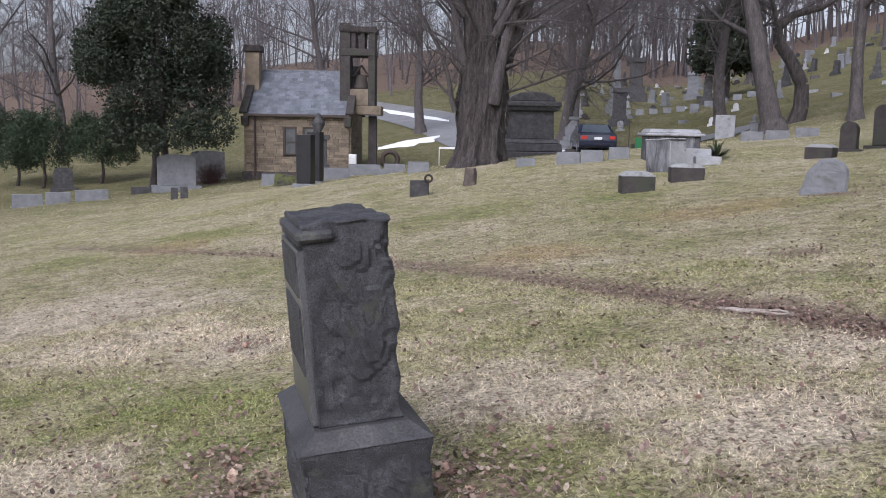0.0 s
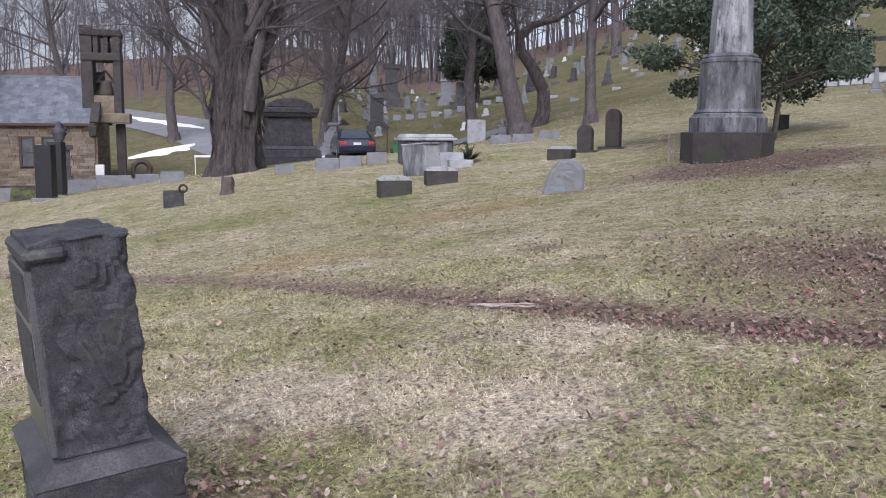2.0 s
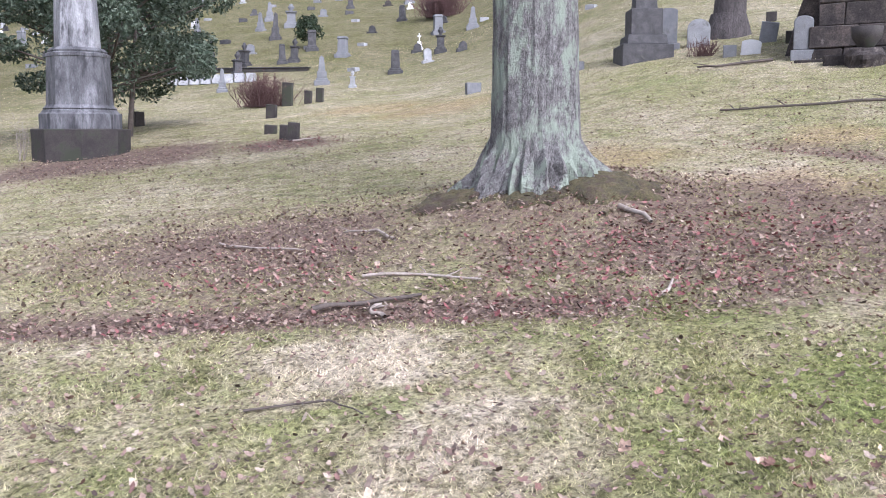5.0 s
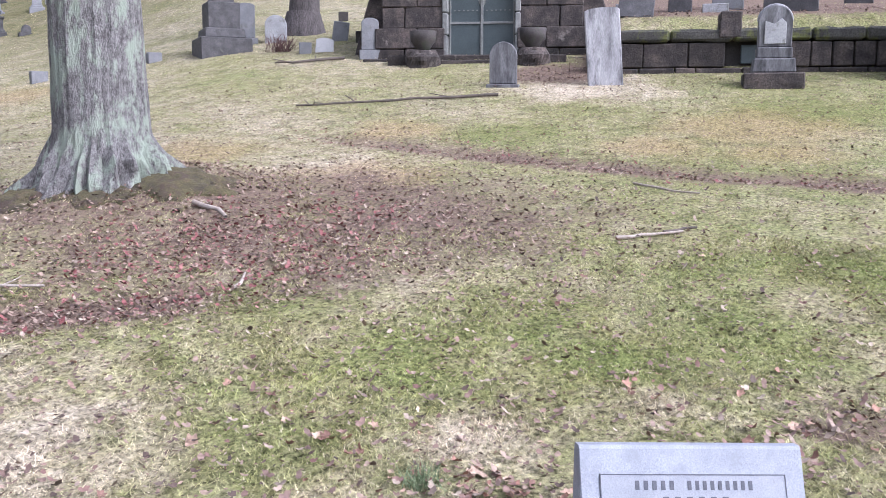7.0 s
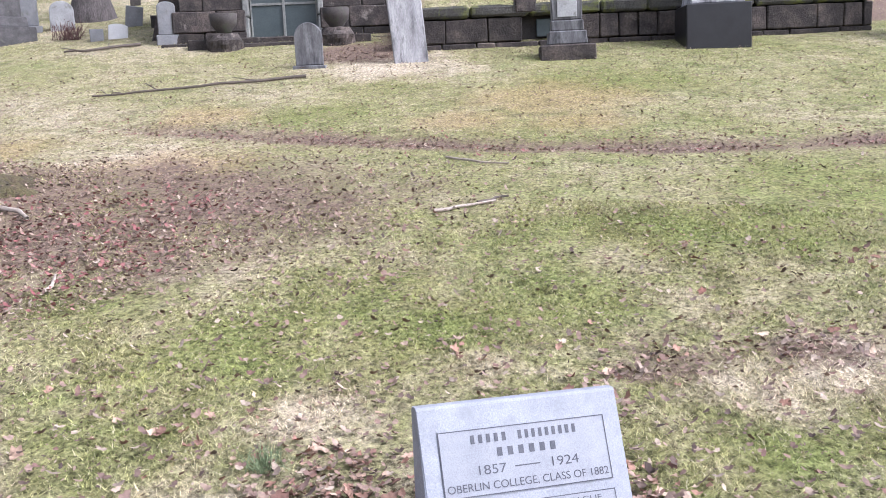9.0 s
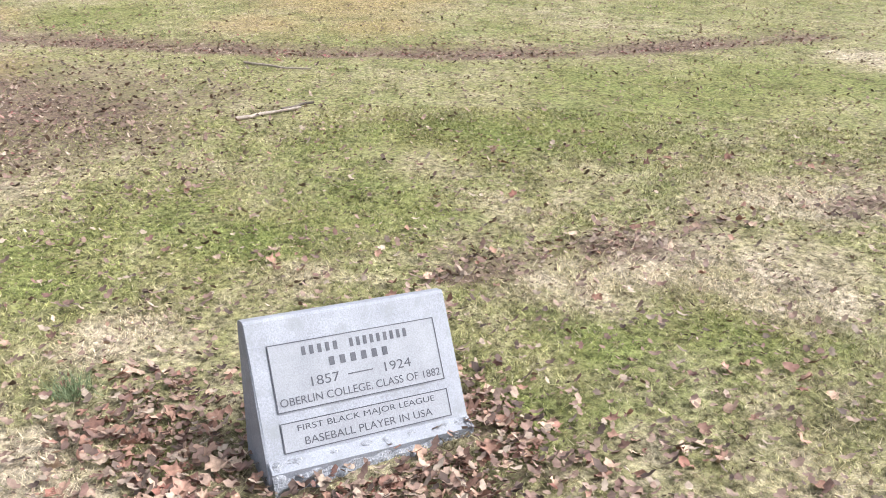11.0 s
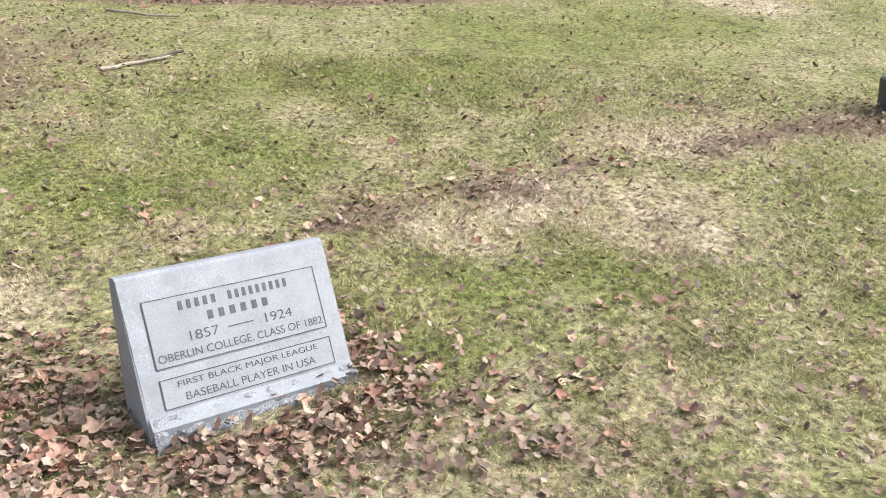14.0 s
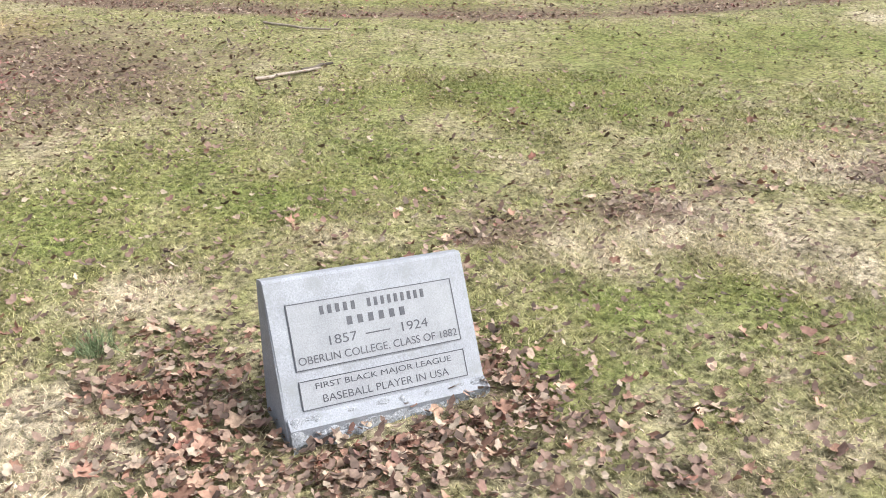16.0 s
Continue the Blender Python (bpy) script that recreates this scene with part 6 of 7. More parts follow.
# ---- the stone chapel with bell tower ----
def chapel():
    t = thing("chapel", -8.5, 39.0, 0, "small tan sandstone chapel with slate roof and bell turret", "house", z=-0.80)
    W, D, E, R = 4.45, 5.0, 2.78, 4.68
    rng = random.Random(4)
    walls = part("wall", box(W, D, E + 0.5, W / 2, D / 2, -0.5, 0.0), M_MORTAR, t)
    gbm = bmesh.new()
    for s in (0.0, W - 0.3):
        g = slab([(0, E - 0.05), (D, E - 0.05), (D / 2, R)], 0.3, 0.0)
        bmesh.ops.rotate(g, verts=g.verts, cent=(0, 0, 0), matrix=Matrix.Rotation(math.pi / 2, 3, "Z"))
        bmesh.ops.translate(g, verts=g.verts, vec=(s + 0.15, 0, 0))
        merge(gbm, g)
    part("gable", gbm, M_SAND, t, "tan stone gable ends")
    # coursed stones of the two faces in view
    wins = ((1.62, 2.20), (2.45, 3.0))
    stones = bmesh.new()
    z = 0.28
    while z < E - 0.06:
        h = rng.choice((0.09, 0.12, 0.16))
        h = min(h, E - z)
        x = 0.0
        while x < W - 0.01:
            w = min(rng.uniform(0.2, 0.6), W - x)
            spans = [(x, x + w)]
            if 1.0 < z + h and z < 2.22:
                for a, b in wins:
                    spans = [q for s in spans for q in ((s[0], min(s[1], a)), (max(s[0], b), s[1])) if q[1] - q[0] > 0.04]
            for a, b in spans:
                box(b - a - 0.012, 0.10, h - 0.012, (a + b) / 2, -0.03 - rng.uniform(0, 0.02), z, 0.0, 0.985, 0.9, stones)
            x += w
        y = 0.0
        while y < D - 0.01:
            w = min(rng.uniform(0.3, 0.8), D - y)
            box(0.10, w - 0.012, h - 0.012, -0.03, y + w / 2, z, 0.0, 1, 0.985, stones)
            box(0.10, w - 0.012, h - 0.012, W + 0.03, y + w / 2, z, 0.0, 1, 0.985, stones)
            y += w
        z += h
    part("stonework", stones, M_SAND, walls, "coursed rough tan sandstone")["kind"] = "stuff"
    part("foundation", roughen(box(W + 0.3, D + 0.3, 0.9, W / 2, D / 2, -0.62, 0.02), 4, 0.015, 2, 1), M_BLOCK, t, "dark blackened stone foundation")
    # slates in rows
    L = math.hypot(D / 2 + 0.2, R - E + 0.15)
    for s in (-1, 1):
        bm = bmesh.new()
        rows = 17
        for r in range(rows):
            x = -0.0 - (0.13 if r % 2 else 0.0)
            while x < W:
                w = rng.uniform(0.22, 0.30)
                a, b = max(0.02, x), min(W - 0.02, x + w)
                if b - a > 0.03:
                    box(b - a - 0.01, L / rows * 1.25, 0.018, (a + b) / 2, (r + 0.5) * L / rows, 0.012 * (rows - r) / rows + rng.uniform(0, 0.006) - 0.0, 0.0, 1, 1, bm)
                x += w
        ang = math.atan2(R - E + 0.15, D / 2 + 0.2)
        bmesh.ops.rotate(bm, verts=bm.verts, cent=(0, 0, 0), matrix=Matrix.Rotation(ang, 3, "X"))
        bmesh.ops.translate(bm, verts=bm.verts, vec=(0, -0.2, E - 0.12))
        if s > 0:
            for v in bm.verts:
                v.co.y = D - v.co.y
        roof = part("roof", bm, M_SLATE, t, "blue-grey slate roof in courses")
        roof["kind"] = "stuff"
    part("ridge", box(W, 0.16, 0.10, W / 2, D / 2, R - 0.02, 0.02), M_SLATE, t, "slate ridge")
    for x in (-0.06, W + 0.02):
        for s in (-1, 1):
            c = box(0.34, L + 0.2, 0.12, 0, (L + 0.2) / 2, 0, 0.015)
            bmesh.ops.rotate(c, verts=c.verts, cent=(0, 0, 0), matrix=Matrix.Rotation(math.atan2(R - E + 0.15, D / 2 + 0.2), 3, "X"))
            bmesh.ops.translate(c, verts=c.verts, vec=(x, -0.25, E - 0.06))
            if s > 0:
                for v in c.verts:
                    v.co.y = D - v.co.y
            part("gable_coping", c, M_BROWNST, t, "dark stone gable coping")
    part("gutter", box(W + 0.1, 0.14, 0.13, W / 2, -0.22, E - 0.16, 0.02), M_FRAME, t, "dark eaves gutter")
    part("downpipe", tubes("downpipe", [(0.42, -0.14, 0.05, 0.42, -0.14, E - 0.12, 0.045, 0.045)], 8, M_FRAME), None, t)
    for x in (0.0, W - 0.05):
        part("corbel", box(0.28, 0.3, 0.42, x, -0.12, E - 0.55, 0.03, 1.2, 1.3), M_BROWNST, t, "dark stone corbel")
    for i, (a, b) in enumerate(wins):
        win = part("window", box(b - a, 0.06, 1.22, (a + b) / 2, 0.02, 1.0, 0.0), M_GLASS, t, "dark two-pane window")
        part("window_frame", box(b - a, 0.09, 0.09, (a + b) / 2, -0.03, 2.13, 0.005), M_FRAME, win)
        for xx in (a + 0.045, b - 0.045):
            part("window_frame", box(0.09, 0.09, 1.13, xx, -0.03, 1.0, 0.005), M_FRAME, win)
        part("window_sill", box(b - a - 0.18, 0.10, 0.08, (a + b) / 2, -0.035, 1.0, 0.005), M_FRAME, win)
        part("glazing_bar", box(b - a - 0.18, 0.06, 0.05, (a + b) / 2, -0.03, 1.56, 0.003), M_FRAME, win)
    part("chimney", roughen(box(0.62, 0.7, 5.5, 0.02, 1.6, 0.0, 0.02), 3, 0.02, 3, 1), M_SAND, t, "tan sandstone chimney stack")
    part("chimney_cap", box(0.80, 0.88, 0.30, 0.02, 1.6, 5.45, 0.03, 0.9, 0.9), M_BLOCK, t, "blackened chimney cap")
    # bell turret at the end gable
    tx, ty, tw = 4.72, 1.3, 1.50
    tower = part("bell_turret", box(tw * 0.30, 1.2, 3.6, tx - tw * 0.37, ty, 3.1, 0.02), M_BROWNST, t, "weathered sandstone bell turret")
    part("turret_pier", box(0.30, 1.2, 3.3, tx + tw * 0.40, ty, 3.1, 0.02), M_BROWNST, tower)
    part("turret_beam", box(tw * 1.25, 1.3, 0.40, tx + 0.1, ty, 2.78, 0.03), M_SAND, tower, "tan stone beam")
    part("turret_sill", box(tw * 0.72, 1.1, 0.72, tx + 0.12, ty, 3.18, 0.02), M_SAND, tower, "tan stone sill block")
    part("turret_beam", box(tw * 1.02, 1.3, 0.32, tx, ty, 5.30, 0.03), M_BROWNST, tower)
    for i in range(4):
        part("turret_shaft", box(0.20, 1.1, 0.72, tx - 0.58 + 0.385 * i, ty, 5.60, 0.02), M_BROWNST, tower, "stubby stone shaft")
    part("turret_cap", roughen(box(tw * 1.06, 1.3, 0.26, tx, ty, 6.30, 0.03), 3, 0.03, 3, 2), M_BLOCK, tower, "dark crumbling cap stones")
    bell = turned([(0.40, 3.92), (0.34, 4.02), (0.27, 4.25), (0.22, 4.45), (0.08, 4.55)], 16, tx + 0.10, ty)
    part("bell", bell, M_IRON, tower, "dark iron bell", smooth=True)
    part("bell_yoke", tubes("bell_yoke", [(tx - 0.25, ty, 4.45, tx + 0.10, ty, 4.95, 0.05, 0.05), (tx + 0.45, ty, 4.45, tx + 0.10, ty, 4.95, 0.05, 0.05), (tx - 0.35, ty, 4.5, tx + 0.55, ty, 4.5, 0.05, 0.05)], 6, M_IRON), None, tower)
    part("porch_post", roughen(box(0.36, 0.36, 2.95, tx + 0.62, ty, -0.2, 0.02), 4, 0.015, 4, 3), M_BROWNST, t, "rough brown stone porch post")


chapel()
t_ = thing("notice_box", -3.75, 37.6, 0, "white painted box on a low plinth", "box")
part("case", box(0.32, 0.3, 0.85, 0, 0, -0.05, 0.02), M_SIGNW, t_)
part("plinth", box(0.9, 0.6, 0.22, 0.2, 0, -0.1, 0.02), M_DARK, t_)
t_ = thing("sign", 0.2, 41.0, 0, "low white marker board on thin legs", "sign")
part("board", box(0.85, 0.05, 0.10, 0, 0, 0.75, 0.005), M_SIGNW, t_)
part("leg", tubes("leg", [(-0.4, 0, -0.1, -0.4, 0, 0.8, 0.02, 0.02)], 6, M_SIGNW), None, t_)


# ---- evergreens and bare trees ----
def evergreen(x, y, height, wide, low, count, size, seed, label, material, trunk_r=0.16, stems=2):
    t = thing("evergreen_tree", x, y, 0, label, "tree", "evergreens")
    rng = np.random.default_rng(seed)
    blobs = [(0, 0, low + (height - low) * 0.5, wide * 0.43, wide * 0.43, (height - low) * 0.46)]
    for i in range(46):
        a, e = rng.uniform(0, 6.28), rng.uniform(0, 1)
        r = wide * 0.5 * (1 - 0.55 * max(0, e - 0.55) / 0.45) * rng.uniform(0.6, 0.95)
        s = wide * rng.uniform(0.09, 0.16)
        blobs.append((r * math.cos(a), r * math.sin(a), low + 0.3 + e * (height - low - 0.4), s, s, s * 1.15))
    part("crown", leaf_cloud("crown", rng, blobs, count, size, material, 0.45), None, t, "dense dark evergreen foliage")
    segs = []
    for i in range(stems):
        dx = (i - (stems - 1) / 2) * 0.45
        segs += [(dx - 0.1 * i, 0, -0.2, dx * 0.9 + 0.15, 0, low * 0.6, trunk_r * 1.25, trunk_r), (dx * 0.9 + 0.15, 0, low * 0.6, dx * 0.4, 0, height * 0.8, trunk_r, trunk_r * 0.3)]
    part("trunk", tubes("trunk", segs, 8, M_OLDBARK), None, t, "dark bare lower trunk")


evergreen(-11.9, 37.6, 9.2, 5.9, 1.9, 80000, 0.07, 31, "broad dense dark cedar with bare trunks", M_CEDAR)
for x_, y_, h_ in ((-19.4, 43.5, 3.7), (-21.6, 45.5, 3.6), (-16.6, 43.6, 3.3)):
    evergreen(x_, y_, h_, 3.3, 0.9, 20000, 0.05, int(h_ * 10 + x_ * -3), "small clipped dark green pine with a bare stem", M_EVER, 0.08, 1)
evergreen(17.0, 56.5, 5.6, 4.4, 1.3, 15000, 0.13, 44, "dark round evergreen behind bare trunks", M_CEDAR)
evergreen(31.0, 30.5, 1.5, 1.2, 0.2, 2500, 0.06, 47, "small ivy-dark evergreen bush by a monument", M_EVER, 0.05, 1)
evergreen(38.0, 68.0, 5.0, 2.8, 1.6, 5000, 0.13, 49, "dark evergreen on the hill crest", M_CEDAR, 0.12, 1)

bare_tree(13.77, 45.6, 11, 0.32, 51, "bare upright tree on the hillside", lean=(-0.05, 0, 1), kids=(3, 5, 4))
bare_tree(12.0, 33.0, 12, 0.40, 52, "large bare tree with a leaning double trunk", lean=(-0.16, 0.0, 1), kids=(4, 5, 4))
bare_tree(14.62, 32.4, 12, 0.24, 54, "tall straight bare tree", lean=(0.0, 0, 1), bend=0.04)
bare_tree(6.2, 48.0, 11, 0.34, 55, "bare tree at the bend of the lane", kids=(4, 5, 4))
bare_tree(-1.5, 54.6, 10, 0.33, 56, "bare pale-barked tree beside the lane", kids=(3, 5, 4))
bare_tree(7.4, 52.0, 9, 0.22, 57, "slender bare tree by the parked car", kids=(4, 5, 4))
bare_tree(-30.0, 62.0, 15, 0.45, 58, "large bare tree at the wood's edge", kids=(4, 4, 3), bend=0.2)
bare_tree(-24.5, 58.0, 13, 0.36, 59, "bare crooked tree at the wood's edge", kids=(4, 4, 3), bend=0.2)
bare_tree(-8.5, 66.0, 14, 0.30, 60, "tall bare tree behind the chapel", kids=(4, 4, 3))
bare_tree(22.0, 7.6, 9, 0.42, 61, "dark bare tree trunk among gravestones", bend=0.05)
bare_tree(21.9, 66.0, 12, 0.38, 62, "bare dark tree on the hill", kids=(4, 4, 3))
bare_tree(31.5, 66.0, 12, 0.42, 63, "bare dark tree on the hill", kids=(4, 4, 3))
bare_tree(41.5, 60.0, 12, 0.5, 64, "bare dark tree on the hill crest", kids=(4, 4, 3))
bare_tree(45.5, 57.5, 12, 0.5, 65, "bare dark tree on the hill crest", kids=(4, 4, 3))
bare_tree(8.5, 64.0, 13, 0.34, 66, "bare tree between the rows of stones", kids=(4, 5, 4))
bare_tree(14.5, 78.0, 13, 0.34, 67, "bare tree between the rows of stones", kids=(4, 4, 3))
bare_tree(1.5, 74.0, 13, 0.34, 68, "bare tree beside the lane", kids=(4, 4, 3))


def curved_tree():
    x, y = 14.0, 36.5
    t = thing("bare_tree", x, y, 0, "bare tree with a strongly curved trunk", "tree", "bare trees")
    rng = np.random.default_rng(70)
    pts = [(0, 0, -0.2), (0.25, 0, 0.6), (0.22, 0, 1.5), (-0.25, 0, 2.4), (-0.8, 0, 3.1), (-0.9, 0, 3.7), (-0.3, 0, 4.2), (0.8, 0, 4.5)]
    rad = [0.36, 0.30, 0.27, 0.25, 0.22, 0.19, 0.16, 0.13]
    part("trunk", tubes("trunk", [(*a, *b, r, q) for a, b, r, q in zip(pts, pts[1:], rad, rad[1:])], 10, M_OLDBARK), None, t, "dark curved trunk")
    out = []
    grow(rng, pts[-1], (1, 0, 0.4), 4, 0.12, 1, out, (0, 4, 3), 0.2, 0.05)
    grow(rng, pts[-3], (-0.3, 0, 1), 4, 0.10, 1, out, (0, 4, 3), 0.2, 0.05)
    part("crown", tubes("crown", out, 5, M_TWIG), None, t)


curved_tree()


def woods():
    rng = np.random.default_rng(77)
    segs = []
    spots = []
    while len(spots) < 1000:
        az, d = rng.uniform(-58, 64), rng.uniform(66, 170)
        if az > -2 and d < 88 + 0.35 * max(0, az):
            continue
        if az < 0 and (d < 82 or rng.uniform() < 0.55):
            continue
        spots.append((d * math.sin(math.radians(az)), d * math.cos(math.radians(az)), d))
    for x, y, d in spots:
        z = H(x, y) - 0.3
        h = rng.uniform(8, 15) if x < 10 else rng.uniform(10, 18)
        p, dirv, r = np.array([x, y, z]), np.array([rng.normal(0, 0.05), rng.normal(0, 0.05), 1.0]), 0.0095 * h + 0.02
        for i in range(5):
            q = p + (dirv + rng.normal(0, 0.06, 3)) * h / 5
            segs.append((*p, *q, r, r * 0.75))
            if i >= 1:
                for _ in range(3):
                    a, e = rng.uniform(0, 6.28), rng.uniform(0.3, 1.1)
                    l = h * rng.uniform(0.14, 0.28)
                    m = p + (q - p) * rng.uniform(0, 1)
                    v = np.array([math.cos(a) * math.cos(e), math.sin(a) * math.cos(e), math.sin(e)])
                    w = m + v * l
                    segs.append((*m, *w, r * 0.45, r * 0.2))
                    for _ in range(6):
                        k = m + v * l * rng.uniform(0.2, 1.0)
                        segs.append((*k, *(k + (v * 0.5 + rng.normal(0, 0.5, 3) + np.array([0, 0, 0.35])) * l * 0.6), 0.026, 0.012))
            p, r = q, r * 0.75
    tagged(new("woodland", tubes("woodland", segs, 3, M_WOODS, False)), "bare grey-brown winter woodland on the far ridge", "woods", kind="stuff")


woods()


# ---- monuments and stones up the far hillside ----
pedestal(21.5, 25.3, 0.40, 0.82, M_GREY, "small grey marble obelisk", "obelisk")
pedestal(23.9, 22.8, 0.56, 1.01, M_GREY, "grey marble obelisk on a square base", "obelisk")
pedestal(26.9, 21.9, 0.58, 0.86, M_DARK, "dark granite tapered monument", "tapered")
pedestal(30.8, 22.7, 0.53, 1.05, M_DARK, "dark granite column monument", "urn")
pedestal(23.2, 20.7, 0.29, 0.56, M_PALE, "small pale marble column stone", "urn")
pedestal(27.6, 28.7, 0.48, 0.82, M_DARK, "dark granite monument", "tapered")
pedestal(26.7, 32.2, 0.48, 0.98, M_DARK, "dark granite obelisk", "obelisk")
pedestal(35.0, 24.0, 0.60, 0.98, M_GREY, "grey granite obelisk", "obelisk")
pedestal(35.9, 36.7, 0.80, 1.25, M_GREY, "large grey monument with an urn", "urn")
pedestal(37.3, 39.9, 0.64, 1.09, M_GREY, "grey granite obelisk", "obelisk")
pedestal(30.7, 30.0, 0.60, 0.98, M_DARK, "dark ivy-grown monument", "block")
pedestal(31.8, 24.6, 0.34, 0.70, M_WHITE, "white marble cross stone", "cross")
pedestal(6.6, 47.6, 1.1, 2.3, M_GREY, "tall grey monument with an urn", "urn")
pedestal(9.9, 52.0, 1.2, 2.2, M_DARK, "dark granite block monument", "block")
pedestal(10.6, 57.0, 1.3, 3.4, M_GREY, "tall grey column monument", "obelisk")
pedestal(13.6, 66.0, 1.6, 4.6, M_DARK, "very tall dark monument with an urn", "urn")
pedestal(16.0, 56.0, 0.9, 1.7, M_DARK, "dark tapered granite monument", "tapered")
pedestal(7.9, 55.0, 0.9, 2.2, M_PALE, "pale marble column monument", "cross")
pedestal(17.2, 64.0, 1.2, 2.0, M_GREY, "grey marble monument", "block")

HILL = []


def hill_rows():
    """Rows of stones along the slope; the kinds are built once and copied."""
    rng = random.Random(12)
    far = (60.0, 60.0)
    kinds = []
    k = 0.68
    for w, h, m, l in ((0.55, 0.55, M_GREY, "grey granite hillside gravestone"), (0.45, 0.7, M_PALE, "pale marble hillside gravestone"), (0.5, 0.45, M_DARK, "dark hillside gravestone"),
                       (0.4, 0.5, M_WHITE, "white marble hillside gravestone"), (0.6, 0.4, M_BROWNST, "brown sandstone hillside gravestone")):
        kinds.append((tablet(*far, w * k, h * k, 0.16, m, l, arch=rng.choice((0, 0.12, 0.2)), group="hillside gravestones", plinth=(w * 1.05, 0.3, 0.08)), 3))
    for w, h, m, l in ((0.7, 0.26, M_GREY, "low grey hillside marker"), (0.6, 0.22, M_PALE, "low pale hillside marker"), (0.7, 0.3, M_DARK, "low dark hillside marker")):
        kinds.append((low_block(*far, w * k, h * k, 0.3, m, l, group="hillside low markers"), 5))
    for w, h, m, shape, l in ((0.75, 1.5, M_DARK, "urn", "dark hillside pedestal with an urn"), (0.7, 1.5, M_GREY, "obelisk", "grey hillside obelisk"), (0.8, 1.25, M_DARK, "tapered", "dark tapered hillside monument"),
                          (0.6, 1.25, M_PALE, "cross", "pale hillside cross monument"), (0.9, 1.4, M_GREY, "block", "grey hillside block monument"), (0.9, 2.0, M_DARK, "obelisk", "tall dark hillside obelisk")):
        kinds.append((pedestal(*far, w * k, h * k, m, l, shape), 2))
    pool = [k for k, n in kinds for _ in range(n)]
    used = {}
    count = 0
    for ring in range(16):
        d = 36.5 + ring * 3.6
        az = 7.0 if d > 46 else 38.0
        while az < 71:
            az += math.degrees(rng.uniform(0.9, 3.0) / d) * 1.25
            if rng.random() < 0.12 or (az > 58 and d < 36):
                continue
            dd = d + rng.uniform(-0.8, 0.8)
            x, y = dd * math.sin(math.radians(az)), dd * math.cos(math.radians(az))
            if float(to_line(np.array(x), np.array(y), ROAD)) < 3.2 or count > 560:
                continue
            k = rng.choice(pool)
            m = pose(x, y, H(x, y) - 0.02, rng.uniform(-3, 3), rng.uniform(-3, 3), -az + rng.choice((-35, -15, 10)) + rng.uniform(-8, 8))
            if k.name in used:
                copy_thing(k, m)
            else:
                used[k.name] = True
                k.matrix_basis = m
            count += 1
    for k, n in kinds:
        if k.name not in used:
            k.matrix_basis = pose(30, 33, H(30, 33))


hill_rows()
for i_ in range(8):
    x_, y_ = 22.2 + i_ * 0.23, 29.0 - i_ * 0.37
    low_block(x_, y_, 0.36, 0.30, 0.35, M_PALE, "pale slanted marker in a close row", turn=-8, group="pale row markers", lean=(-14, 0))
for i_ in range(12):
    x_, y_ = 10.2 + i_ * 0.75, 55.5 - i_ * 0.25
    low_block(x_, y_, 0.5, 0.30, 0.35, M_GREY, "grey slanted marker in a close row", group="grey row markers", lean=(-14, 0))
t_ = thing("grave_kerb", 25.5, 28.65, -65, "low dark stone kerb round a grave plot", "kerb")
part("kerb", roughen(box(5.4, 0.3, 0.57, 0, 0, -0.45, 0.02), 5, 0.02, 3, 2), M_BROWNST, t_)
part("coping", box(5.5, 0.38, 0.05, 0, 0, 0.125, 0.015), M_DARK, t_, "flat coping stone")
for i_ in range(7):
    x_, y_ = 5.6 + i_ * 0.72, 45.6 - i_ * 0.5
    low_block(x_, y_, 0.6, 0.30, 0.45, M_BROWNST, "low brown stone in a row beside the lane", group="brown row markers")


# ---- fallen leaves ----
def leaf_outline(rng, n=20):
    """A dry lobed leaf, folded along its rib and curled at its points."""
    fold, curl, turn = rng.uniform(2.0, 9.0), rng.uniform(0.05, 0.5), rng.uniform(0, 6.28)
    v = [(0, 0, 0.004)]
    for i in range(n):
        a = 2 * math.pi * i / n
        r = 0.034 + 0.020 * abs(math.cos(a * 2.5)) ** 0.7 * (1 if i % 2 == 0 else 0.75)
        r *= rng.uniform(0.6, 1.2)
        x, y = r * math.cos(a), r * math.sin(a)
        c = x * math.cos(turn) + y * math.sin(turn)
        v.append((x, y * 1.1, 0.004 + fold * x * x * 0.8 + curl * abs(c) * (1 if c > 0 else 0.3) + rng.uniform(-0.008, 0.014)))
    return v, [(0, 1 + i, 1 + (i + 1) % n) for i in range(n)]


def beside_marker(rng):
    """A spot in the drift of leaves round the marker, along it (u) and behind it (v)."""
    while True:
        k = rng.random()
        if k < 0.30:
            u, v = rng.gauss(0.02, 0.20), -0.085 - abs(rng.gauss(0.02, 0.12))
        elif k < 0.72:
            u, v = rng.gauss(-0.52, 0.15), rng.gauss(0.36, 0.24)
        elif k < 0.84:
            u, v = rng.gauss(-0.56, 0.15), rng.gauss(0.0, 0.12)
        elif k < 0.96:
            u, v = 0.34 + abs(rng.gauss(0.03, 0.09)), rng.gauss(0.05, 0.18)
        else:
            u, v = rng.gauss(0.1, 0.6), rng.gauss(-0.1, 0.35)
        if not (-0.32 < u < 0.32 and -0.03 < v < 0.25):
            return 2.599 + 0.259 * u + 0.966 * v, -0.434 - 0.966 * u + 0.259 * v


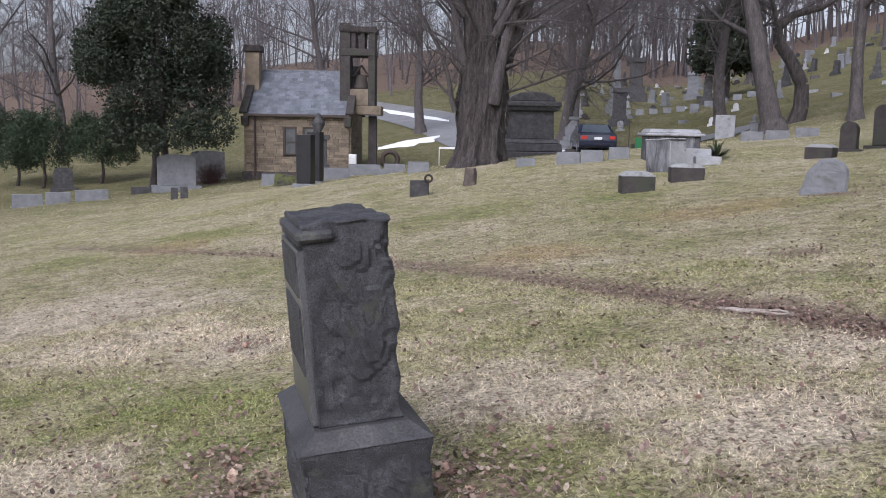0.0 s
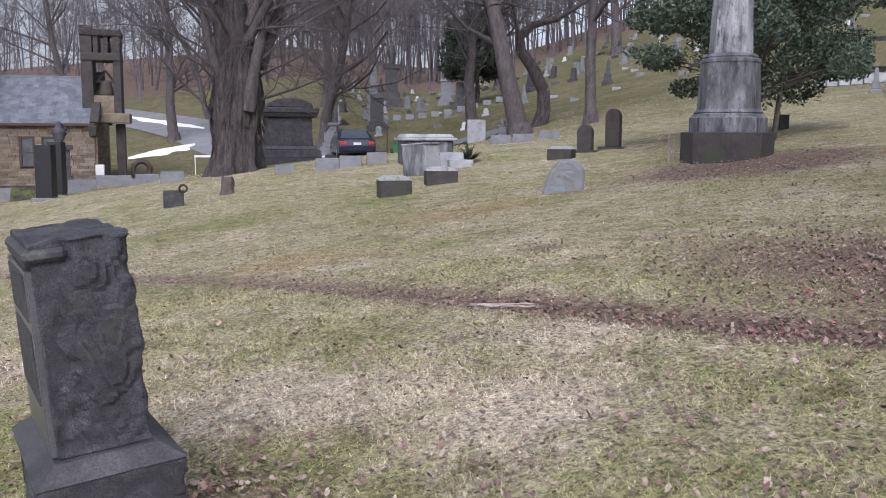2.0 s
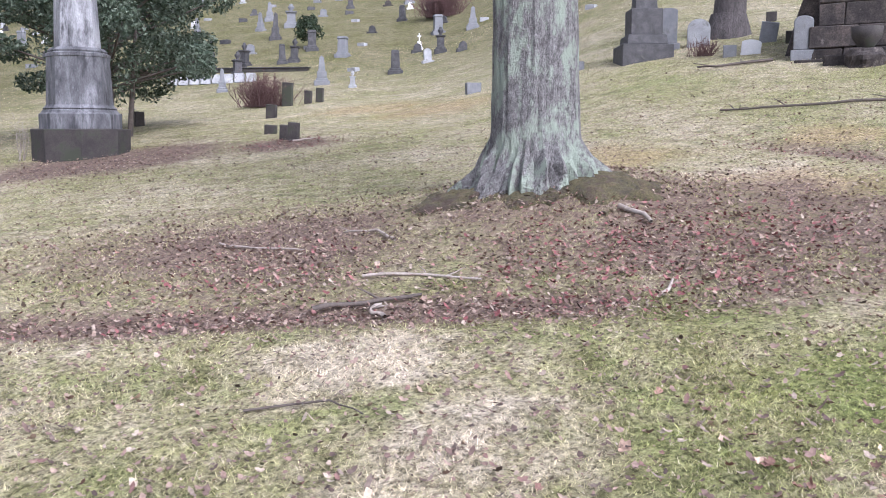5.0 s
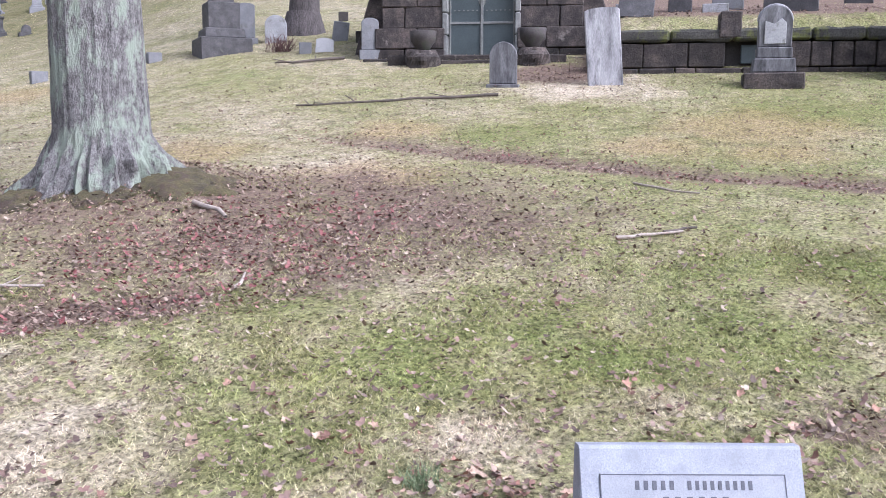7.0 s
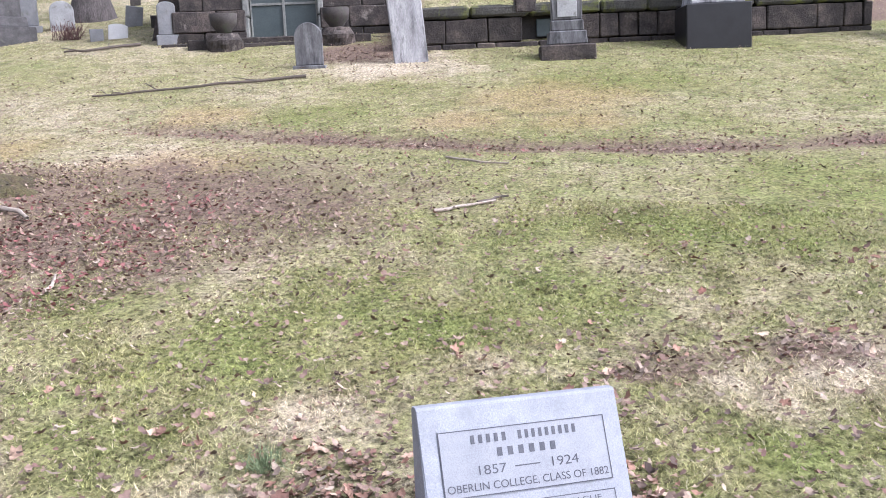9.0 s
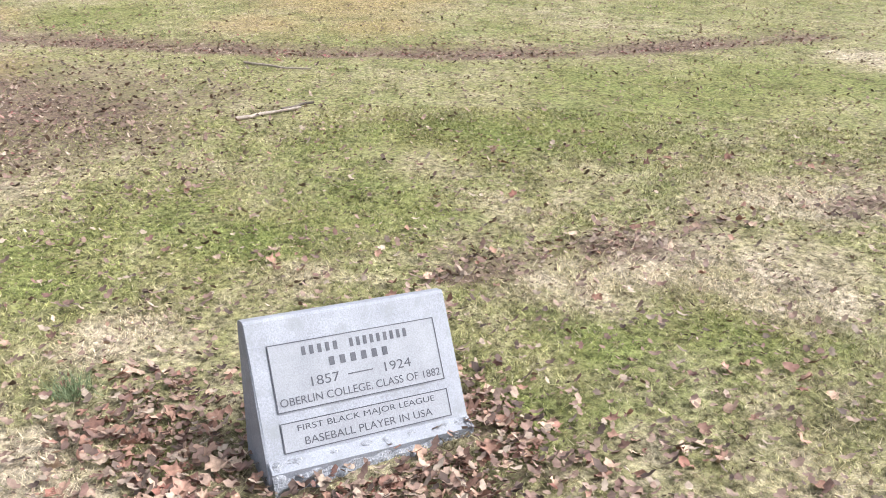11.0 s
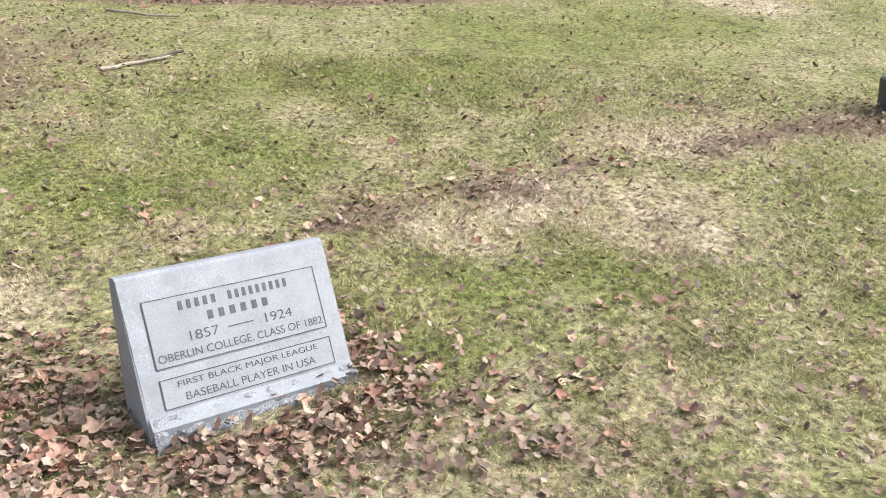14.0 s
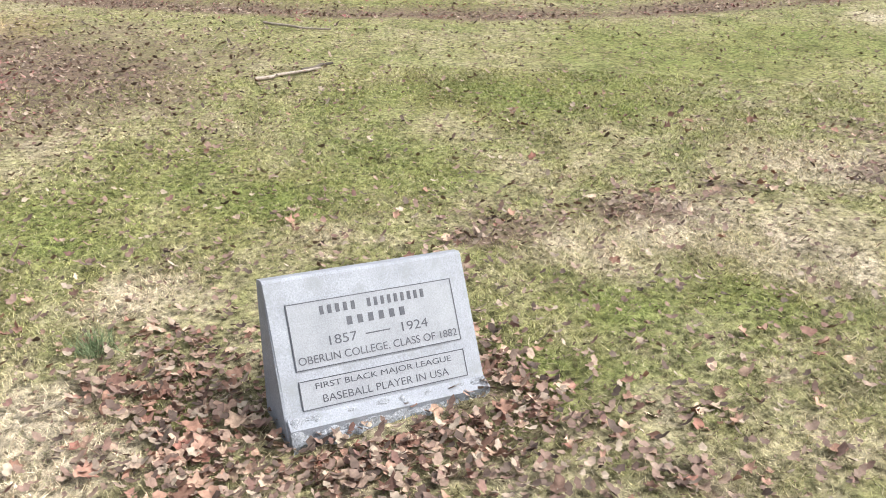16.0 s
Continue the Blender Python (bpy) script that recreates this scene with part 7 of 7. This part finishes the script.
def leaf_pile():
    t = thing("leaf_pile", 2.45, -0.35, 0, "reddish-brown curled fallen leaves drifted round the marker", "leaves")
    rng = random.Random(2)
    shapes = [mesh_from("leaf", *leaf_outline(rng), M_LEAF) for _ in range(12)]
    base = t.matrix_basis.translation
    for n in range(190):
        x, y = beside_marker(rng)
        ob = new("leaf", shapes[n % 12])
        ob.parent = t
        s = rng.uniform(0.30, 0.66)
        ob.matrix_basis = Matrix.Translation(Vector((x, y, H(x, y) + 0.006 + rng.random() * 0.014)) - base) @ pose(0, 0, 0, rng.gauss(0, 20), rng.gauss(0, 20), rng.uniform(0, 360)) @ Matrix.Diagonal((s, s, s, 1))
    # broken pieces between the whole leaves, and leaves blown into the grass
    for name, count, size, spot, label in (("leaf_fragments", 900, (0.12, 0.40), beside_marker, "broken reddish-brown leaf pieces between whole leaves"),
                                           ("blown_leaves", 380, (0.20, 0.62), on_lawn, "curled brown leaves caught in the turf")):
        v, f = [], []
        for _ in range(count):
            x, y = spot(rng)
            pts, tri = leaf_outline(rng, 9 if name == "leaf_fragments" else 14)
            s = rng.uniform(*size)
            m = Matrix.Translation((x, y, H(x, y) + 0.008 + rng.random() * 0.008)) @ pose(0, 0, 0, rng.gauss(0, 22), rng.gauss(0, 22), rng.uniform(0, 360)) @ Matrix.Diagonal((s, s * rng.uniform(0.5, 1.0), s, 1))
            k = len(v)
            v += [tuple(m @ Vector(q)) for q in pts]
            f += [(a + k, b + k, c + k) for a, b, c in tri]
        tagged(new(name, mesh_from(name, v, f, M_LEAVES)), label, "leaves", kind="stuff")


DRIFT = [(4.0, -1.0), (4.0, -1.7), (4.05, -2.3), (4.2, -2.8), (4.7, -3.4), (5.05, -2.65), (4.05, -0.35), (3.7, -0.85), (5.4, -1.6), (2.47, -1.23), (2.2, -1.1), (2.7, -1.65), (2.35, -0.85), (3.6, 1.1), (3.4, 0.75), (-1.3, 6.95), (-0.83, 4.3), (-0.7, 3.9), (0.3, 3.9)]


def on_lawn(rng):
    if rng.random() < 0.62:
        x, y = DRIFT[rng.randrange(len(DRIFT))]
        return x + rng.gauss(0, 0.10), y + rng.gauss(0, 0.16)
    r, a = rng.uniform(2.2, 9.0), math.radians(rng.uniform(-30, 145))
    return 0.3 + r * math.sin(a), r * math.cos(a)


M_LEAVES = leaf_material("broken_leaf", LEAF, True)
leaf_pile()


def scatter_leaves(name, count, seed, material, weight, reach, size, label):
    rng = np.random.default_rng(seed)
    r = reach[0] + (reach[1] - reach[0]) * rng.uniform(0, 1, count * 6) ** 1.3
    az = np.radians(rng.uniform(-45, 156, count * 6))
    x, y = 0.3 + r * np.sin(az), r * np.cos(az)
    keep = rng.uniform(0, 1, len(x)) < weight(x, y)
    x, y = x[keep][:count], y[keep][:count]
    n = len(x)
    s = size * rng.uniform(0.5, 1.3, n)
    a = rng.uniform(0, 6.28, n)
    ca, sa = np.cos(a), np.sin(a)
    shape = np.array([(-1, 0), (-0.35, 0.55), (0.1, 0.35), (0.45, 0.6), (1, 0), (0.4, -0.55), (0.0, -0.35), (-0.4, -0.5)])
    tilt = rng.normal(0, 0.35, (n, 2))
    px, py = shape[None, :, 0] * s[:, None], shape[None, :, 1] * s[:, None]
    X, Y = x[:, None] + px * ca[:, None] - py * sa[:, None], y[:, None] + px * sa[:, None] + py * ca[:, None]
    Z = land(x, y)[:, None] + 0.022 + px * tilt[:, :1] + py * tilt[:, 1:] + np.abs(px) * 0.35 + rng.uniform(0, 0.008, (n, 1))
    verts = np.stack([X, Y, Z], -1).reshape(-1, 3)
    k = (np.arange(n) * 8)[:, None]
    tri = np.array([(0, 1, 7), (1, 2, 7), (7, 2, 6), (2, 3, 6), (3, 5, 6), (3, 4, 5)])
    faces = (k[:, None] + tri[None]).reshape(-1, 3)
    tagged(new(name, mesh_from(name, verts, faces, material)), label, "leaves", kind="stuff")


scatter_leaves("leaf_scatter", 50000, 5, M_LITTER, lambda x, y: 0.06 + 0.045 * ease(8, 4, np.hypot(x, y)) + 0.6 * litter(x, y) ** 1.3, (1.5, 18), 0.019, "brown fallen leaves strewn over the lawn")
scatter_leaves("red_leaf_scatter", 14000, 6, M_RED, lambda x, y: ease(1.5, 0.5, np.minimum(np.hypot((x - 5.9), (y - 2.4)), np.hypot(x - 6.9, (y - 1.9) * 0.9) + 0.5)) * 1.0 + 0.25 * ease(0.8, 0.2, to_line(x, y, SWALES[1]))
               + 0.2 * ease(0.5, 0.1, to_line(x, y, SWALES[0][3:]) + 0.2 * wob(x, y, 3.0)) + 0.6 * ease(0.9, 0.3, np.hypot(x - 4.6, y - 4.7) + 0.4 * wob(x, y, 2.7)) + 0.9 * ease(1.4, 0.5, np.hypot(x - 11.0, y - 11.1)),
               (3, 17), 0.020, "reddish fallen leaves below the tree")


def scatter_bits():
    """Broken leaf and thatch, too small to tell apart."""
    rng = np.random.default_rng(14)
    n = 150000
    r = 1.5 + 14 * rng.uniform(0, 1, n) ** 1.3
    az = np.radians(rng.uniform(-45, 156, n))
    x, y = 0.3 + r * np.sin(az), r * np.cos(az)
    keep = rng.uniform(0, 1, n) < 0.34 + 0.66 * litter(x, y)
    x, y, r = x[keep], y[keep], r[keep]
    n = len(x)
    a = rng.normal(size=(n, 3))
    a[:, 2] *= 0.35
    a /= np.linalg.norm(a, axis=1, keepdims=True)
    b = np.cross(a, rng.normal(size=(n, 3)) * 0.5 + np.array([0, 0, 1.0]))
    b /= np.linalg.norm(b, axis=1, keepdims=True) + 1e-9
    s = (0.005 + 0.0009 * r)[:, None] * rng.uniform(0.5, 1.5, (n, 1))
    c = np.stack([x, y, land(x, y) + rng.uniform(0.008, 0.024, n)], -1)
    verts = np.stack([c - a * s, c + b * s * 0.45, c + a * s, c - b * s * 0.45], 1).reshape(-1, 3)
    tagged(new("leaf_bits", mesh_from("leaf_bits", verts, np.arange(n * 4).reshape(-1, 4), M_LITTER)), "broken brown leaf and straw bits in the turf", "leaf litter", kind="stuff")


scatter_bits()


# ---- grass ----
def blades(name, count, seed, reach, power, az, width, tall, label):
    """Short leaning blades over a ring sector round the walk."""
    rng = np.random.default_rng(seed)
    r = reach[0] + (reach[1] - reach[0]) * rng.uniform(0, 1, count) ** power
    a = np.radians(rng.uniform(*az, count))
    x, y = 0.3 + r * np.sin(a), r * np.cos(a)
    keep = (rng.uniform(0, 1, count) > 0.93 * litter(x, y) ** 0.6) & (to_line(x, y, ROAD) > 2.6)
    # thin places in the turf
    keep &= rng.uniform(0, 1, count) < 0.72 + 0.3 * wob(x, y, 6.0) + 0.15 * wob(x, y, 1.7)
    x, y, r = x[keep], y[keep], r[keep]
    n = len(x)
    z = land(x, y) + 0.001
    h = rng.uniform(*tall, n) * (1.0 + 0.35 * wob(x, y, 2.5) + 0.25 * dryness(x, y))
    w = width[0] + width[1] * r
    a = rng.uniform(0, 6.28, n)
    lean = rng.normal(0, 1.0, (n, 2)) * h[:, None] * 1.2
    dx, dy = np.cos(a) * w, np.sin(a) * w
    verts = np.stack([np.stack([x - dx, y - dy, z], -1), np.stack([x + dx, y + dy, z], -1), np.stack([x + lean[:, 0], y + lean[:, 1], z + h], -1)], 1).reshape(-1, 3)
    me = mesh_from(name, verts, np.arange(n * 3).reshape(-1, 3), M_BLADE)
    zones(me, verts[:, 0], verts[:, 1])
    tagged(new(name, me), label, "grass", kind="stuff")


blades("grass", 330000, 1, (1.7, 6.5), 0.95, (70, 150), (0.0006, 0.00042), (0.008, 0.022), "short winter grass, straw-coloured and green round the marker")
blades("grass", 330000, 2, (2.9, 9.0), 0.95, (-36, 72), (0.0006, 0.00042), (0.008, 0.024), "short winter grass, bleached and green below the stones")
blades("grass", 330000, 3, (6.0, 22.0), 0.9, (-36, 150), (0.0004, 0.00034), (0.010, 0.026), "short winter grass up the slope")
blades("grass", 120000, 4, (21.0, 42.0), 1.1, (-34, 125), (0.0, 0.00045), (0.014, 0.030), "short winter grass farther up the slope")
blades("grass", 30000, 5, (0.2, 3.0), 0.8, (-180, 180), (0.002, 0.0008), (0.008, 0.02), "short trodden winter grass")


def tuft(x, y):
    t = thing("grass_tuft", x, y, 0, "fresh blue-green tuft of longer grass", "grass")
    rng = np.random.default_rng(9)
    v, f = [], []
    for i in range(160):
        p, a = rng.normal(0, 0.03, 2), rng.uniform(0, 6.28)
        q = p + rng.normal(0, 0.045, 2)
        k = len(v)
        v += [(p[0] - 0.002 * math.cos(a), p[1] - 0.002 * math.sin(a), 0), (p[0] + 0.002 * math.cos(a), p[1] + 0.002 * math.sin(a), 0), (q[0], q[1], rng.uniform(0.04, 0.09))]
        f.append((k, k + 1, k + 2))
    part("tuft", mesh_from("tuft", v, f, M_GREENTUFT), None, t)


M_GREENTUFT = surf("fresh_grass", [(0.12, 0.17, 0.08), (0.2, 0.25, 0.14)], 20, 90, 0.8, 0.0, 0.01, 0.3)
tuft(3.15, 0.42)
